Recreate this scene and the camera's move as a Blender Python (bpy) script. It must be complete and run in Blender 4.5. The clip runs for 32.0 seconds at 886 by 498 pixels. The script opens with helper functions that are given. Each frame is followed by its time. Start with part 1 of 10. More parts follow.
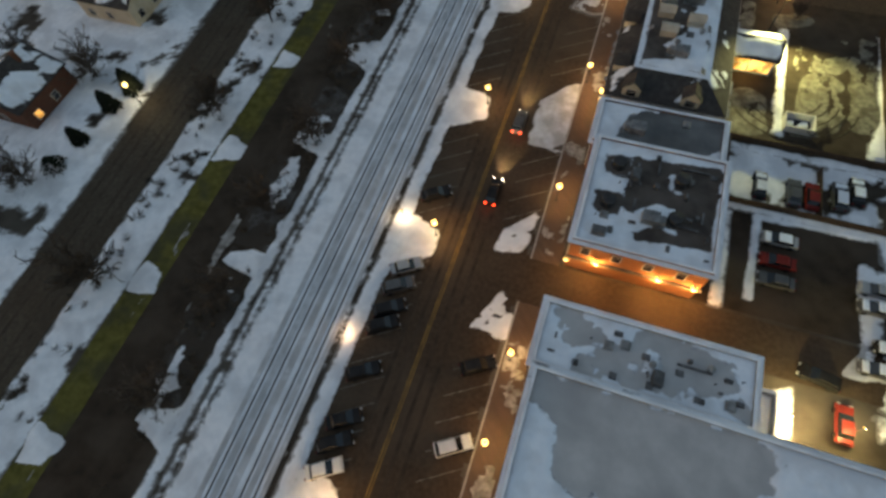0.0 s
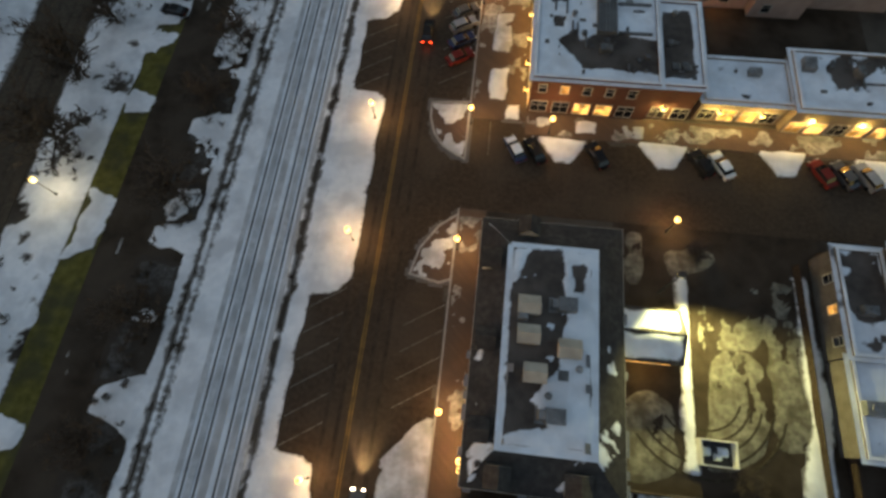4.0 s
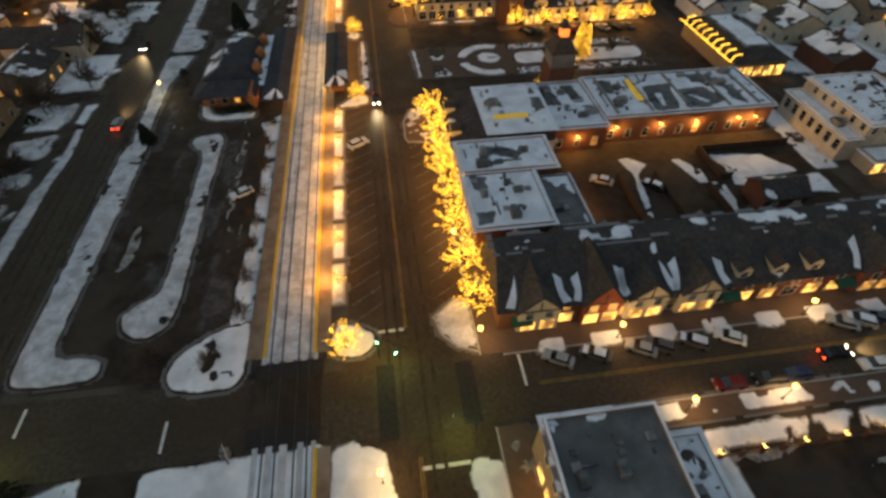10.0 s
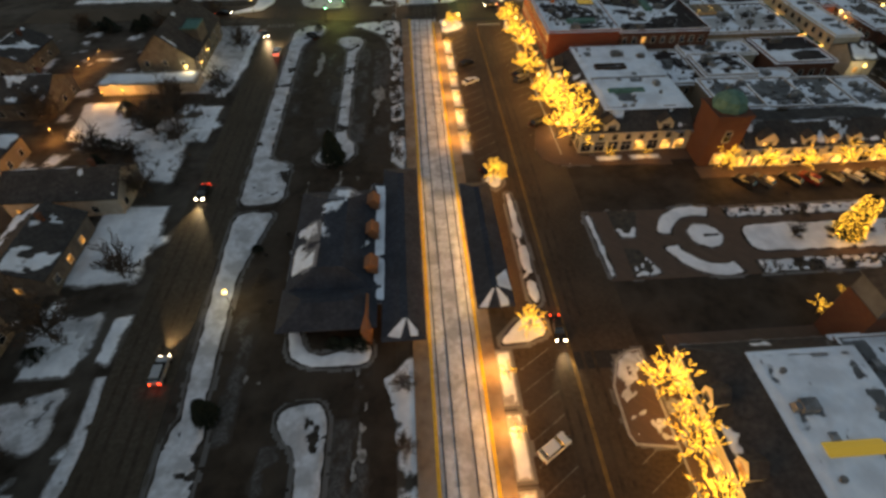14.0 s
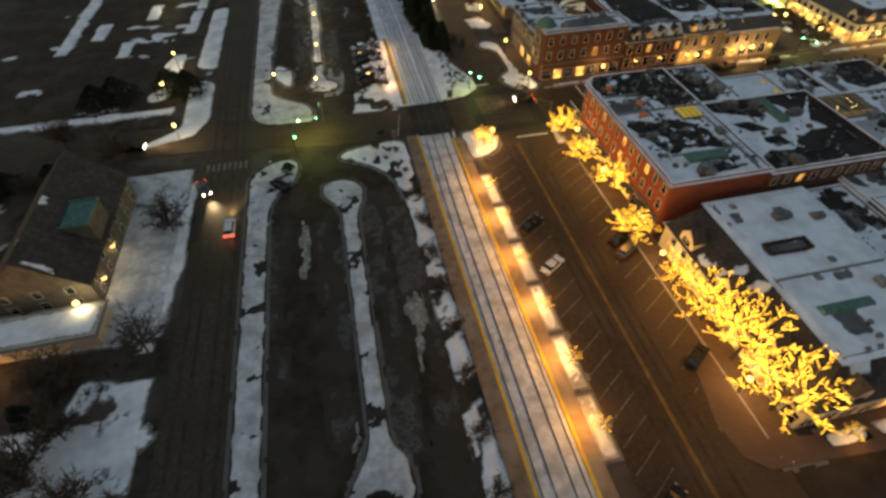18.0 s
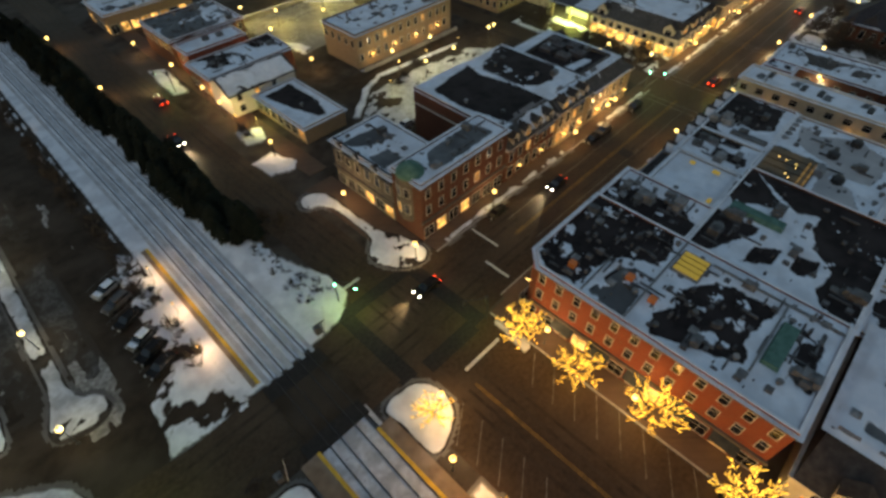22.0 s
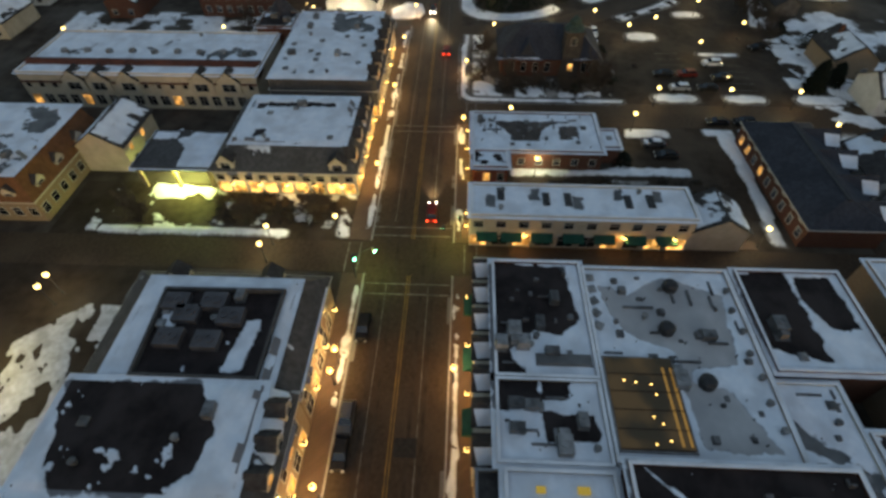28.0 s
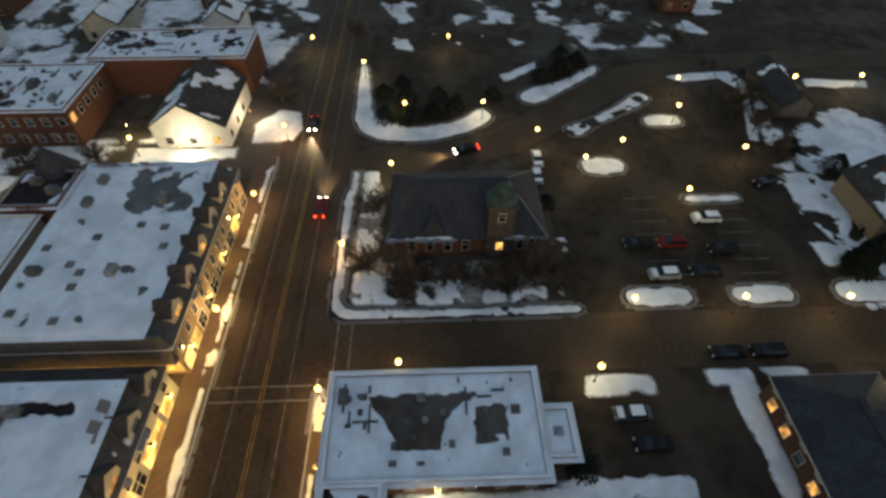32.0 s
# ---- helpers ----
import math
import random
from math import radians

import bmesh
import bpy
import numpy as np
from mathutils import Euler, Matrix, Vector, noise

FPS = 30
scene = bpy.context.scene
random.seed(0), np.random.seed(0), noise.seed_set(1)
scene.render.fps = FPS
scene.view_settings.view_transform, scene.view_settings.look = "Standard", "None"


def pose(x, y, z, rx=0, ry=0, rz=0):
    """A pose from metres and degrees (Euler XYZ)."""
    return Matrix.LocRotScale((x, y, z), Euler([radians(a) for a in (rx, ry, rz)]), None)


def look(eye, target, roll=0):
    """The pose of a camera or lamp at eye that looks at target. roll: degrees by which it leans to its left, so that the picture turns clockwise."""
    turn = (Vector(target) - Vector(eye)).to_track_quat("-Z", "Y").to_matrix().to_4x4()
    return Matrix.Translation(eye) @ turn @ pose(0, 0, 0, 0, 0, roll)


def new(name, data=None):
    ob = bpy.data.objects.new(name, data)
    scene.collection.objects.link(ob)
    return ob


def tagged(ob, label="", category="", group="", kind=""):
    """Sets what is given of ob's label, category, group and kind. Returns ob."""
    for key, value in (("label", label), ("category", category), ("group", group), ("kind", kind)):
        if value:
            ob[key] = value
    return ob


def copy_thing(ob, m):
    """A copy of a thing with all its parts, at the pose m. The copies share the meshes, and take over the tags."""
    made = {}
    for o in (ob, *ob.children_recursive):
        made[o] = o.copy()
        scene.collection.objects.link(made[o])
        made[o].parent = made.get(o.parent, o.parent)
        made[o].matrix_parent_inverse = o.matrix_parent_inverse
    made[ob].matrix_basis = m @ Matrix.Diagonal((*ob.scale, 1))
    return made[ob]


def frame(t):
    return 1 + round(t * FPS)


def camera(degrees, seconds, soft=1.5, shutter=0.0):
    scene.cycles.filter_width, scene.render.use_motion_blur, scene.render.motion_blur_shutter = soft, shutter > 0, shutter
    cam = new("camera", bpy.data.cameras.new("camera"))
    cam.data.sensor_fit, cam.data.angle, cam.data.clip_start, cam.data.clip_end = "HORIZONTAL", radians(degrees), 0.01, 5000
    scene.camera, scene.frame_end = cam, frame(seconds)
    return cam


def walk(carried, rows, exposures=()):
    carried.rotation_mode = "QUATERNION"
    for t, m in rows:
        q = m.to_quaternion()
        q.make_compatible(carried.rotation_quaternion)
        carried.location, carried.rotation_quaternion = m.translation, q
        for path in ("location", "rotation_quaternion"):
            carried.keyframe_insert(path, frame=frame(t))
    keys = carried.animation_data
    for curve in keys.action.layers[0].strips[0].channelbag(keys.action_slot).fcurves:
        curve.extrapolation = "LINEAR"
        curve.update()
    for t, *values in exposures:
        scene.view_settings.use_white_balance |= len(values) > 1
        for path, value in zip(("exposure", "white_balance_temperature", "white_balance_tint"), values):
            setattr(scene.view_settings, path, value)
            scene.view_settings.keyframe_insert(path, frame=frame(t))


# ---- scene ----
cam = camera(83.9, 32.0, soft=3.0)
METRES, EYE, TILT, LEAN, TURN = 529.2, 64.68, 0.0, 0.0, 27.6
ROWS = [
    (0.0, 0.0, 0.0, 0.0, -8.51, -63.67, 4.24),
    (0.5, 0.007, 0.0097, 0.0, -7.86, -65.42, 4.01),
    (1.0, 0.013, 0.0216, 0.0005, -12.92, -67.08, 3.46),
    (1.5, 0.0198, 0.0347, 0.001, -20.39, -68.32, 2.92),
    (2.0, 0.0274, 0.0481, 0.0007, -22.11, -68.87, 2.73),
    (2.5, 0.0348, 0.0619, -0.0001, -22.3, -69.13, 2.47),
    (3.0, 0.0423, 0.0762, -0.0005, -22.01, -69.34, 2.23),
    (3.5, 0.0498, 0.0907, -0.0004, -21.42, -69.13, 2.01),
    (5.5, 0.0732, 0.1532, -0.0009, -20.71, -67.21, 0.8),
    (6.0, 0.0778, 0.1701, -0.0008, -20.34, -64.36, 0.56),
    (6.5, 0.0819, 0.1874, -0.0008, -20.24, -58.12, 0.27),
    (7.0, 0.0856, 0.205, -0.0006, -28.03, -53.96, -0.22),
    (7.5, 0.0899, 0.2226, -0.0001, -29.45, -51.29, -0.31),
    (8.0, 0.0957, 0.2393, 0.0004, -30.6, -49.5, -0.12),
    (8.5, 0.1027, 0.2552, 0.0004, -31.8, -48.42, -0.05),
    (9.0, 0.1113, 0.2703, 0.0003, -33.47, -47.76, -0.0),
    (9.5, 0.1199, 0.285, 0.0001, -35.18, -47.28, -0.19),
    (10.0, 0.1278, 0.3004, 0.0002, -35.78, -47.02, -0.23),
    (10.5, 0.1343, 0.3161, 0.0003, -36.15, -46.85, -0.34),
    (11.0, 0.1389, 0.3325, -0.0002, -36.37, -46.68, -0.45),
    (11.5, 0.1419, 0.3496, -0.0006, -28.05, -46.57, -0.44),
    (12.0, 0.1437, 0.3667, -0.0009, -26.73, -46.35, -0.28),
    (12.5, 0.1451, 0.3831, -0.0008, -28.78, -46.23, -0.24),
    (13.0, 0.1469, 0.4004, -0.0006, -30.4, -46.18, -0.12),
    (13.5, 0.1493, 0.4176, 0.0, -31.72, -46.2, 0.03),
    (14.0, 0.1521, 0.4345, 0.0004, -31.75, -46.23, 0.1),
    (14.5, 0.1555, 0.4513, 0.0001, -31.68, -46.29, 0.14),
    (16.5, 0.1734, 0.5187, -0.0003, -37.94, -46.69, 0.26),
    (17.0, 0.1793, 0.5356, -0.0004, -38.62, -46.74, 0.33),
    (17.5, 0.1859, 0.5522, -0.0008, -39.41, -46.76, 0.4),
    (18.0, 0.1929, 0.5686, -0.001, -40.21, -46.95, 0.42),
    (18.5, 0.2007, 0.5853, -0.0005, -46.28, -47.04, 0.37),
    (19.0, 0.2095, 0.6012, -0.0003, -49.06, -47.02, 0.38),
    (19.5, 0.2188, 0.6167, -0.0004, -49.05, -47.07, 0.48),
    (20.0, 0.2278, 0.6309, -0.0017, -51.15, -46.99, 0.55),
    (20.5, 0.2365, 0.6441, -0.0025, -61.89, -47.09, 0.39),
    (21.0, 0.246, 0.6546, -0.0026, -70.71, -47.2, 0.42),
    (21.5, 0.256, 0.6631, -0.0019, -70.81, -47.31, 0.43),
    (22.0, 0.2664, 0.6706, -0.0015, -73.32, -47.36, 0.56),
    (22.5, 0.2771, 0.6772, -0.0017, -73.25, -47.4, 0.65),
    (23.0, 0.2882, 0.6826, -0.0023, -73.71, -47.54, 0.69),
    (23.5, 0.2993, 0.6874, -0.0029, -77.64, -47.65, 0.55),
    (24.0, 0.3111, 0.6911, -0.0033, -91.33, -47.71, 0.03),
    (24.5, 0.3227, 0.6922, -0.0037, -100.6, -47.56, -0.14),
    (25.0, 0.3344, 0.6914, -0.004, -106.74, -47.57, -0.24),
    (25.5, 0.3459, 0.6886, -0.0045, -112.73, -47.53, -0.28),
    (27.5, 0.39, 0.6648, -0.0057, -114.37, -48.07, 0.23),
    (28.0, 0.4015, 0.6572, -0.0059, -115.22, -48.31, 0.33),
    (28.5, 0.4132, 0.6493, -0.0061, -116.34, -48.56, 0.22),
    (29.0, 0.4248, 0.6405, -0.0064, -116.67, -48.6, 0.2),
    (29.5, 0.4361, 0.6311, -0.007, -118.42, -48.43, 0.13),
    (30.0, 0.4467, 0.6211, -0.0076, -118.22, -48.57, 0.12),
    (30.5, 0.4573, 0.6114, -0.0077, -117.65, -48.79, 0.21),
    (31.0, 0.4681, 0.601, -0.0076, -117.15, -48.86, 0.12),
    (31.5, 0.4791, 0.5907, -0.0078, -116.8, -48.83, 0.13),
    (32.0, 0.4898, 0.5795, -0.0079, -119.37, -48.94, 0.06),
]
walk(cam, [(t, pose(0, 0, EYE, TILT, LEAN, TURN) @ pose(METRES * x, METRES * y, METRES * z, 90 + pitch, roll, yaw)) for t, x, y, z, yaw, pitch, roll in ROWS],
     exposures=[(0.0, 1.00, 7800, 15), (3.0, 0.97, 7900, 16), (6.5, 0.93, 7900, 15), (8.8, 1.04, 8500, 16), (12.0, 0.70, 8400, 16), (14.0, 0.76, 8500, 17), (16.8, 0.98, 8600, 17), (19.0, 0.68, 8200, 14), (23.0, 0.60, 7200, 12), (27.0, 0.86, 7300, 14), (32.0, 0.96, 7500, 15)])

# ---- world and light ----
world = bpy.data.worlds.new("dusk")
scene.world = world
world.use_nodes = True
nt = world.node_tree
sky = nt.nodes.new("ShaderNodeTexSky")
sky.sky_type = "NISHITA"
sky.sun_disc = False
sky.sun_elevation = radians(3.0)
sky.sun_rotation = radians(250)
sky.altitude = 200
sky.ozone_density = 1.7
sky.dust_density = 1.0
bg = nt.nodes["Background"]
bg.inputs["Strength"].default_value = 0.15
nt.links.new(sky.outputs[0], bg.inputs["Color"])

sun = bpy.data.lights.new("sun", "SUN")
sun.energy, sun.angle, sun.color = 0.2, radians(80), (0.58, 0.79, 1.0)
new("sun", sun).matrix_world = look((0, 0, 300), (60, 30, 0))

WARM, AMBER, COOL, GREEN = (1.0, 0.66, 0.30), (1.0, 0.52, 0.15), (1.0, 0.95, 0.62), (0.76, 1.0, 0.22)


def point(x, y, z, watts, colour=WARM, radius=0.25):
    data = bpy.data.lights.new("light", "POINT")
    data.energy, data.color, data.shadow_soft_size = watts, colour, radius
    new("light", data).location = (x, y, z)


# ---- materials ----
def material(name, c1, c2, scale=1.0, rough=0.8, bump=0.0, c3=None, scale3=0.15, amount3=0.5, metal=0.0, island=0.0, sharp=0.0, thin=None):
    """Two-scale mottled surface: c1 to c2 by fine noise, c3 in broad patches."""
    m = bpy.data.materials.new(name)
    m.use_nodes = True
    t = m.node_tree
    n, l = t.nodes, t.links
    b = n["Principled BSDF"]
    b.inputs["Roughness"].default_value, b.inputs["Metallic"].default_value = rough, metal
    b.inputs["Specular IOR Level"].default_value = 0.5 if metal else 0.12
    geo = n.new("ShaderNodeNewGeometry")
    fine = n.new("ShaderNodeTexNoise")
    fine.inputs["Scale"].default_value, fine.inputs["Detail"].default_value = scale, 6
    l.new(geo.outputs["Position"], fine.inputs["Vector"])
    mix = n.new("ShaderNodeMix")
    mix.data_type = "RGBA"
    mix.inputs[6].default_value, mix.inputs[7].default_value = (*c1, 1), (*c2, 1)
    ramp = n.new("ShaderNodeMapRange")
    ramp.inputs[1].default_value, ramp.inputs[2].default_value = 0.32 + sharp, 0.68 - sharp
    l.new(fine.outputs[0], ramp.inputs[0])
    l.new(ramp.outputs[0], mix.inputs[0])
    out = mix.outputs[2]
    if c3:
        broad = n.new("ShaderNodeTexNoise")
        broad.inputs["Scale"].default_value, broad.inputs["Detail"].default_value = scale3, 4
        l.new(geo.outputs["Position"], broad.inputs["Vector"])
        r3 = n.new("ShaderNodeMapRange")
        r3.inputs[1].default_value, r3.inputs[2].default_value, r3.inputs[4].default_value = 0.45, 0.62, amount3
        l.new(broad.outputs[0], r3.inputs[0])
        mix3 = n.new("ShaderNodeMix")
        mix3.data_type = "RGBA"
        mix3.inputs[7].default_value = (*c3, 1)
        l.new(r3.outputs[0], mix3.inputs[0])
        l.new(out, mix3.inputs[6])
        out = mix3.outputs[2]
    if island:
        info = n.new("ShaderNodeObjectInfo")
        hsv = n.new("ShaderNodeHueSaturation")
        vr = n.new("ShaderNodeMapRange")
        vr.inputs[3].default_value, vr.inputs[4].default_value = 1 - island, 1 + island
        l.new(info.outputs["Random"], vr.inputs[0])
        l.new(vr.outputs[0], hsv.inputs["Value"])
        l.new(out, hsv.inputs["Color"])
        out = hsv.outputs[0]
    if thin:
        # where the sheet runs out, what lies under it shows through in ragged spots
        attr, mid = n.new("ShaderNodeAttribute"), n.new("ShaderNodeTexNoise")
        attr.attribute_name = "thin"
        mid.inputs["Scale"].default_value, mid.inputs["Detail"].default_value = 1.3, 5
        l.new(geo.outputs["Position"], mid.inputs["Vector"])
        add, rt, mt = n.new("ShaderNodeMath"), n.new("ShaderNodeMapRange"), n.new("ShaderNodeMix")
        l.new(attr.outputs["Fac"], add.inputs[0])
        l.new(mid.outputs[0], add.inputs[1])
        rt.inputs[1].default_value, rt.inputs[2].default_value, rt.inputs[4].default_value = 0.78, 1.15, 0.9
        l.new(add.outputs[0], rt.inputs[0])
        mt.data_type = "RGBA"
        mt.inputs[7].default_value = (*thin, 1)
        l.new(rt.outputs[0], mt.inputs[0])
        l.new(out, mt.inputs[6])
        out = mt.outputs[2]
    l.new(out, b.inputs["Base Color"])
    if bump:
        bp = n.new("ShaderNodeBump")
        bp.inputs["Strength"].default_value, bp.inputs["Distance"].default_value = bump, 0.05
        l.new(fine.outputs[0], bp.inputs["Height"])
        l.new(bp.outputs[0], b.inputs["Normal"])
    return m


def brickwork(name, c1, c2, mortar, length=0.6, height=0.2):
    """Courses along the wall and up it, with stains at a larger scale."""
    m = material(name, c1, c2, 0.6, 0.85)
    t = m.node_tree
    n, l = t.nodes, t.links
    geo = n.new("ShaderNodeNewGeometry")
    sep, com, add = n.new("ShaderNodeSeparateXYZ"), n.new("ShaderNodeCombineXYZ"), n.new("ShaderNodeMath")
    l.new(geo.outputs["Position"], sep.inputs[0])
    l.new(sep.outputs[0], add.inputs[0])
    l.new(sep.outputs[1], add.inputs[1])
    l.new(add.outputs[0], com.inputs[0])
    l.new(sep.outputs[2], com.inputs[1])
    tex = n.new("ShaderNodeTexBrick")
    tex.inputs["Scale"].default_value = 1.0
    tex.inputs["Brick Width"].default_value, tex.inputs["Row Height"].default_value = length, height
    tex.inputs["Mortar Size"].default_value = 0.012
    mix = [x for x in n if x.bl_idname == "ShaderNodeMix"][0]
    l.new(mix.outputs[2], tex.inputs["Color1"])
    tex.inputs["Color2"].default_value, tex.inputs["Mortar"].default_value = (*c2, 1), (*mortar, 1)
    l.new(com.outputs[0], tex.inputs["Vector"])
    l.new(tex.outputs["Color"], n["Principled BSDF"].inputs["Base Color"])
    return m


def glow(name, colour, strength, spots=0.0, sample=True):
    """A surface that gives off light; spots breaks it into single small lights."""
    m = bpy.data.materials.new(name)
    m.use_nodes = True
    n, l = m.node_tree.nodes, m.node_tree.links
    b = n["Principled BSDF"]
    b.inputs["Base Color"].default_value = (*[0.3 * c for c in colour], 1)
    b.inputs["Emission Color"].default_value = (*colour, 1)
    b.inputs["Emission Strength"].default_value = strength
    if spots:
        geo, tex, r = n.new("ShaderNodeNewGeometry"), n.new("ShaderNodeTexNoise"), n.new("ShaderNodeMapRange")
        tex.inputs["Scale"].default_value = spots
        r.inputs[1].default_value, r.inputs[2].default_value, r.inputs[3].default_value, r.inputs[4].default_value = 0.4, 0.62, strength * 0.12, strength * 1.7
        l.new(geo.outputs["Position"], tex.inputs["Vector"])
        l.new(tex.outputs[0], r.inputs[0])
        l.new(r.outputs[0], b.inputs["Emission Strength"])
    if not sample:
        m.cycles.emission_sampling = "NONE"
    return m


def glass(name, tint, rough=0.08):
    m = bpy.data.materials.new(name)
    m.use_nodes = True
    b = m.node_tree.nodes["Principled BSDF"]
    b.inputs["Base Color"].default_value, b.inputs["Roughness"].default_value = (*tint, 1), rough
    b.inputs["Specular IOR Level"].default_value = 0.8
    return m


SNOW = material("snow", (0.74, 0.77, 0.82), (0.84, 0.86, 0.90), 0.9, 0.75, 0.35, (0.50, 0.52, 0.56), 0.22, 0.6, thin=(0.09, 0.078, 0.066))
ROOF_SNOW = material("roof_snow", (0.68, 0.75, 0.84), (0.79, 0.84, 0.91), 0.7, 0.75, 0.3, (0.52, 0.55, 0.60), 0.25, 0.6, thin=(0.11, 0.11, 0.12))
SLUSH_OR_DIM = material("trodden_or_dim_snow", (0.47, 0.48, 0.51), (0.65, 0.67, 0.71), 1.3, 0.75, 0.4, (0.31, 0.31, 0.32), 0.35, 0.7, thin=(0.08, 0.07, 0.06))
MUDDY_SNOW = material("muddy_snow", (0.10, 0.092, 0.07), (0.24, 0.225, 0.185), 1.1, 0.75, 0.4, (0.07, 0.062, 0.045), 0.45, 0.7, thin=(0.05, 0.042, 0.03))
MUD = material("wet_mud", (0.030, 0.024, 0.016), (0.06, 0.05, 0.034), 1.6, 0.6, 0.3)
FROST = material("frosty_grit", (0.050, 0.044, 0.039), (0.115, 0.11, 0.108), 2.6, 0.75, 0.2, (0.045, 0.038, 0.032), 0.6, 0.8, thin=(0.045, 0.035, 0.027))
SLUSH_DARK = material("dirty_slush", (0.17, 0.155, 0.14), (0.40, 0.385, 0.37), 1.6, 0.7, 0.4, (0.11, 0.10, 0.09), 0.5, 0.7, thin=(0.07, 0.06, 0.05))
STREAK = material("packed_snow", (0.42, 0.43, 0.45), (0.60, 0.61, 0.64), 1.2, 0.7, 0.2, (0.30, 0.30, 0.31), 0.3, 0.6)
GREY_SNOW = material("melting_snow", (0.38, 0.38, 0.39), (0.48, 0.48, 0.49), 0.4, 0.5, 0.1, (0.31, 0.31, 0.32), 0.12, 0.6)
GROUND = material("winter_ground", (0.026, 0.020, 0.015), (0.070, 0.057, 0.046), 0.3, 0.9, 0.3, (0.125, 0.11, 0.094), 0.06, 0.5)
ASPHALT = material("asphalt", (0.040, 0.027, 0.018), (0.068, 0.047, 0.031), 1.7, 0.62, 0.15, (0.086, 0.062, 0.043), 0.09, 0.6)
# paler than ASPHALT to stand in for street lamps and headlights on two roads
ASPHALT_LIT = material("lit_tone_asphalt", (0.046, 0.035, 0.024), (0.078, 0.062, 0.045), 1.5, 0.62, 0.15, (0.046, 0.033, 0.022), 0.11, 0.6)
ASPHALT_LOT = material("old_asphalt", (0.023, 0.016, 0.011), (0.046, 0.033, 0.023), 0.5, 0.7, 0.15, (0.070, 0.054, 0.041), 0.12, 0.6)
PATCH = material("tar_patch", (0.022, 0.02, 0.019), (0.035, 0.032, 0.03), 2.0, 0.6)
PAVER = brickwork("brick_paving", (0.13, 0.088, 0.066), (0.10, 0.068, 0.052), (0.08, 0.064, 0.055), 0.5, 0.25)
TOWER_STONE = material("near_black_stone", (0.045, 0.042, 0.04), (0.075, 0.07, 0.065), 0.8, 0.85, 0.2)
DARK_STONE = material("dark_stone", (0.10, 0.088, 0.075), (0.16, 0.14, 0.12), 0.8, 0.85, 0.15)
CONCRETE = material("concrete", (0.22, 0.205, 0.19), (0.32, 0.30, 0.28), 0.8, 0.85, 0.1, (0.17, 0.155, 0.145), 0.2, 0.5)
KERB = material("kerb_stone", (0.26, 0.25, 0.24), (0.36, 0.35, 0.34), 1.5, 0.8)
ISLAND_KERB = material("stained_kerb", (0.026, 0.021, 0.017), (0.060, 0.050, 0.042), 0.7, 0.85)
GRASS = material("winter_grass", (0.078, 0.070, 0.017), (0.14, 0.126, 0.036), 0.8, 0.95, 0.5, (0.055, 0.052, 0.030), 0.22, 0.75)
BRUSH = material("dry_brush", (0.045, 0.04, 0.034), (0.09, 0.075, 0.06), 1.0, 0.95, 0.5)
LINE = material("worn_paint", (0.07, 0.06, 0.05), (0.26, 0.25, 0.23), 1.1, 0.7)
WHITE_LINE = material("white_paint", (0.5, 0.5, 0.48), (0.7, 0.7, 0.67), 1.4, 0.7)
YELLOW_LINE = material("yellow_paint", (0.13, 0.08, 0.03), (0.34, 0.20, 0.05), 0.7, 0.7)
TACTILE = material("tactile_paving", (0.55, 0.34, 0.05), (0.70, 0.46, 0.08), 1.5, 0.7)
PLATFORM = material("platform_paving", (0.17, 0.12, 0.085), (0.25, 0.18, 0.125), 0.7, 0.8, 0.1, (0.33, 0.29, 0.25), 0.2, 0.5)
BALLAST = material("ballast", (0.05, 0.05, 0.055), (0.16, 0.16, 0.17), 3.0, 0.9, 0.4)
RAIL = material("rail_steel", (0.05, 0.045, 0.042), (0.10, 0.09, 0.085), 2.0, 0.45, 0, metal=0.6)
MEMBRANE = material("roof_membrane", (0.014, 0.0105, 0.0105), (0.030, 0.023, 0.023), 0.6, 0.75, 0.1, (0.048, 0.039, 0.038), 0.18, 0.6)
WET_ROOF = material("wet_roof", (0.046, 0.037, 0.033), (0.088, 0.073, 0.064), 0.6, 0.6, 0.1, (0.125, 0.106, 0.096), 0.2, 0.6)
MEMBRANE_GREY = material("grey_membrane", (0.10, 0.105, 0.11), (0.17, 0.175, 0.18), 0.4, 0.7, 0.1, (0.07, 0.072, 0.075), 0.15, 0.6)
SHINGLE = material("shingles", (0.038, 0.035, 0.034), (0.072, 0.067, 0.064), 1.4, 0.85, 0.3, (0.028, 0.027, 0.028), 0.3, 0.5)
SHINGLE_GREY = material("weathered_shingles", (0.066, 0.064, 0.063), (0.105, 0.102, 0.100), 1.4, 0.85, 0.3, (0.05, 0.049, 0.049), 0.3, 0.5)
RED_TILE = material("red_brown_tiles", (0.085, 0.034, 0.024), (0.14, 0.055, 0.038), 1.2, 0.8, 0.3, (0.06, 0.026, 0.02), 0.3, 0.5)
PLANT = material("dark_plant_housing", (0.055, 0.052, 0.058), (0.10, 0.096, 0.104), 0.7, 0.6, metal=0.2)
SHINGLE_BLUE = material("slate", (0.030, 0.033, 0.042), (0.050, 0.055, 0.068), 1.6, 0.7, 0.3, (0.022, 0.024, 0.03), 0.3, 0.5)
BROWN_SHINGLE = material("brown_shingles", (0.13, 0.062, 0.03), (0.19, 0.09, 0.045), 1.4, 0.85, 0.3, (0.09, 0.045, 0.025), 0.3, 0.5)
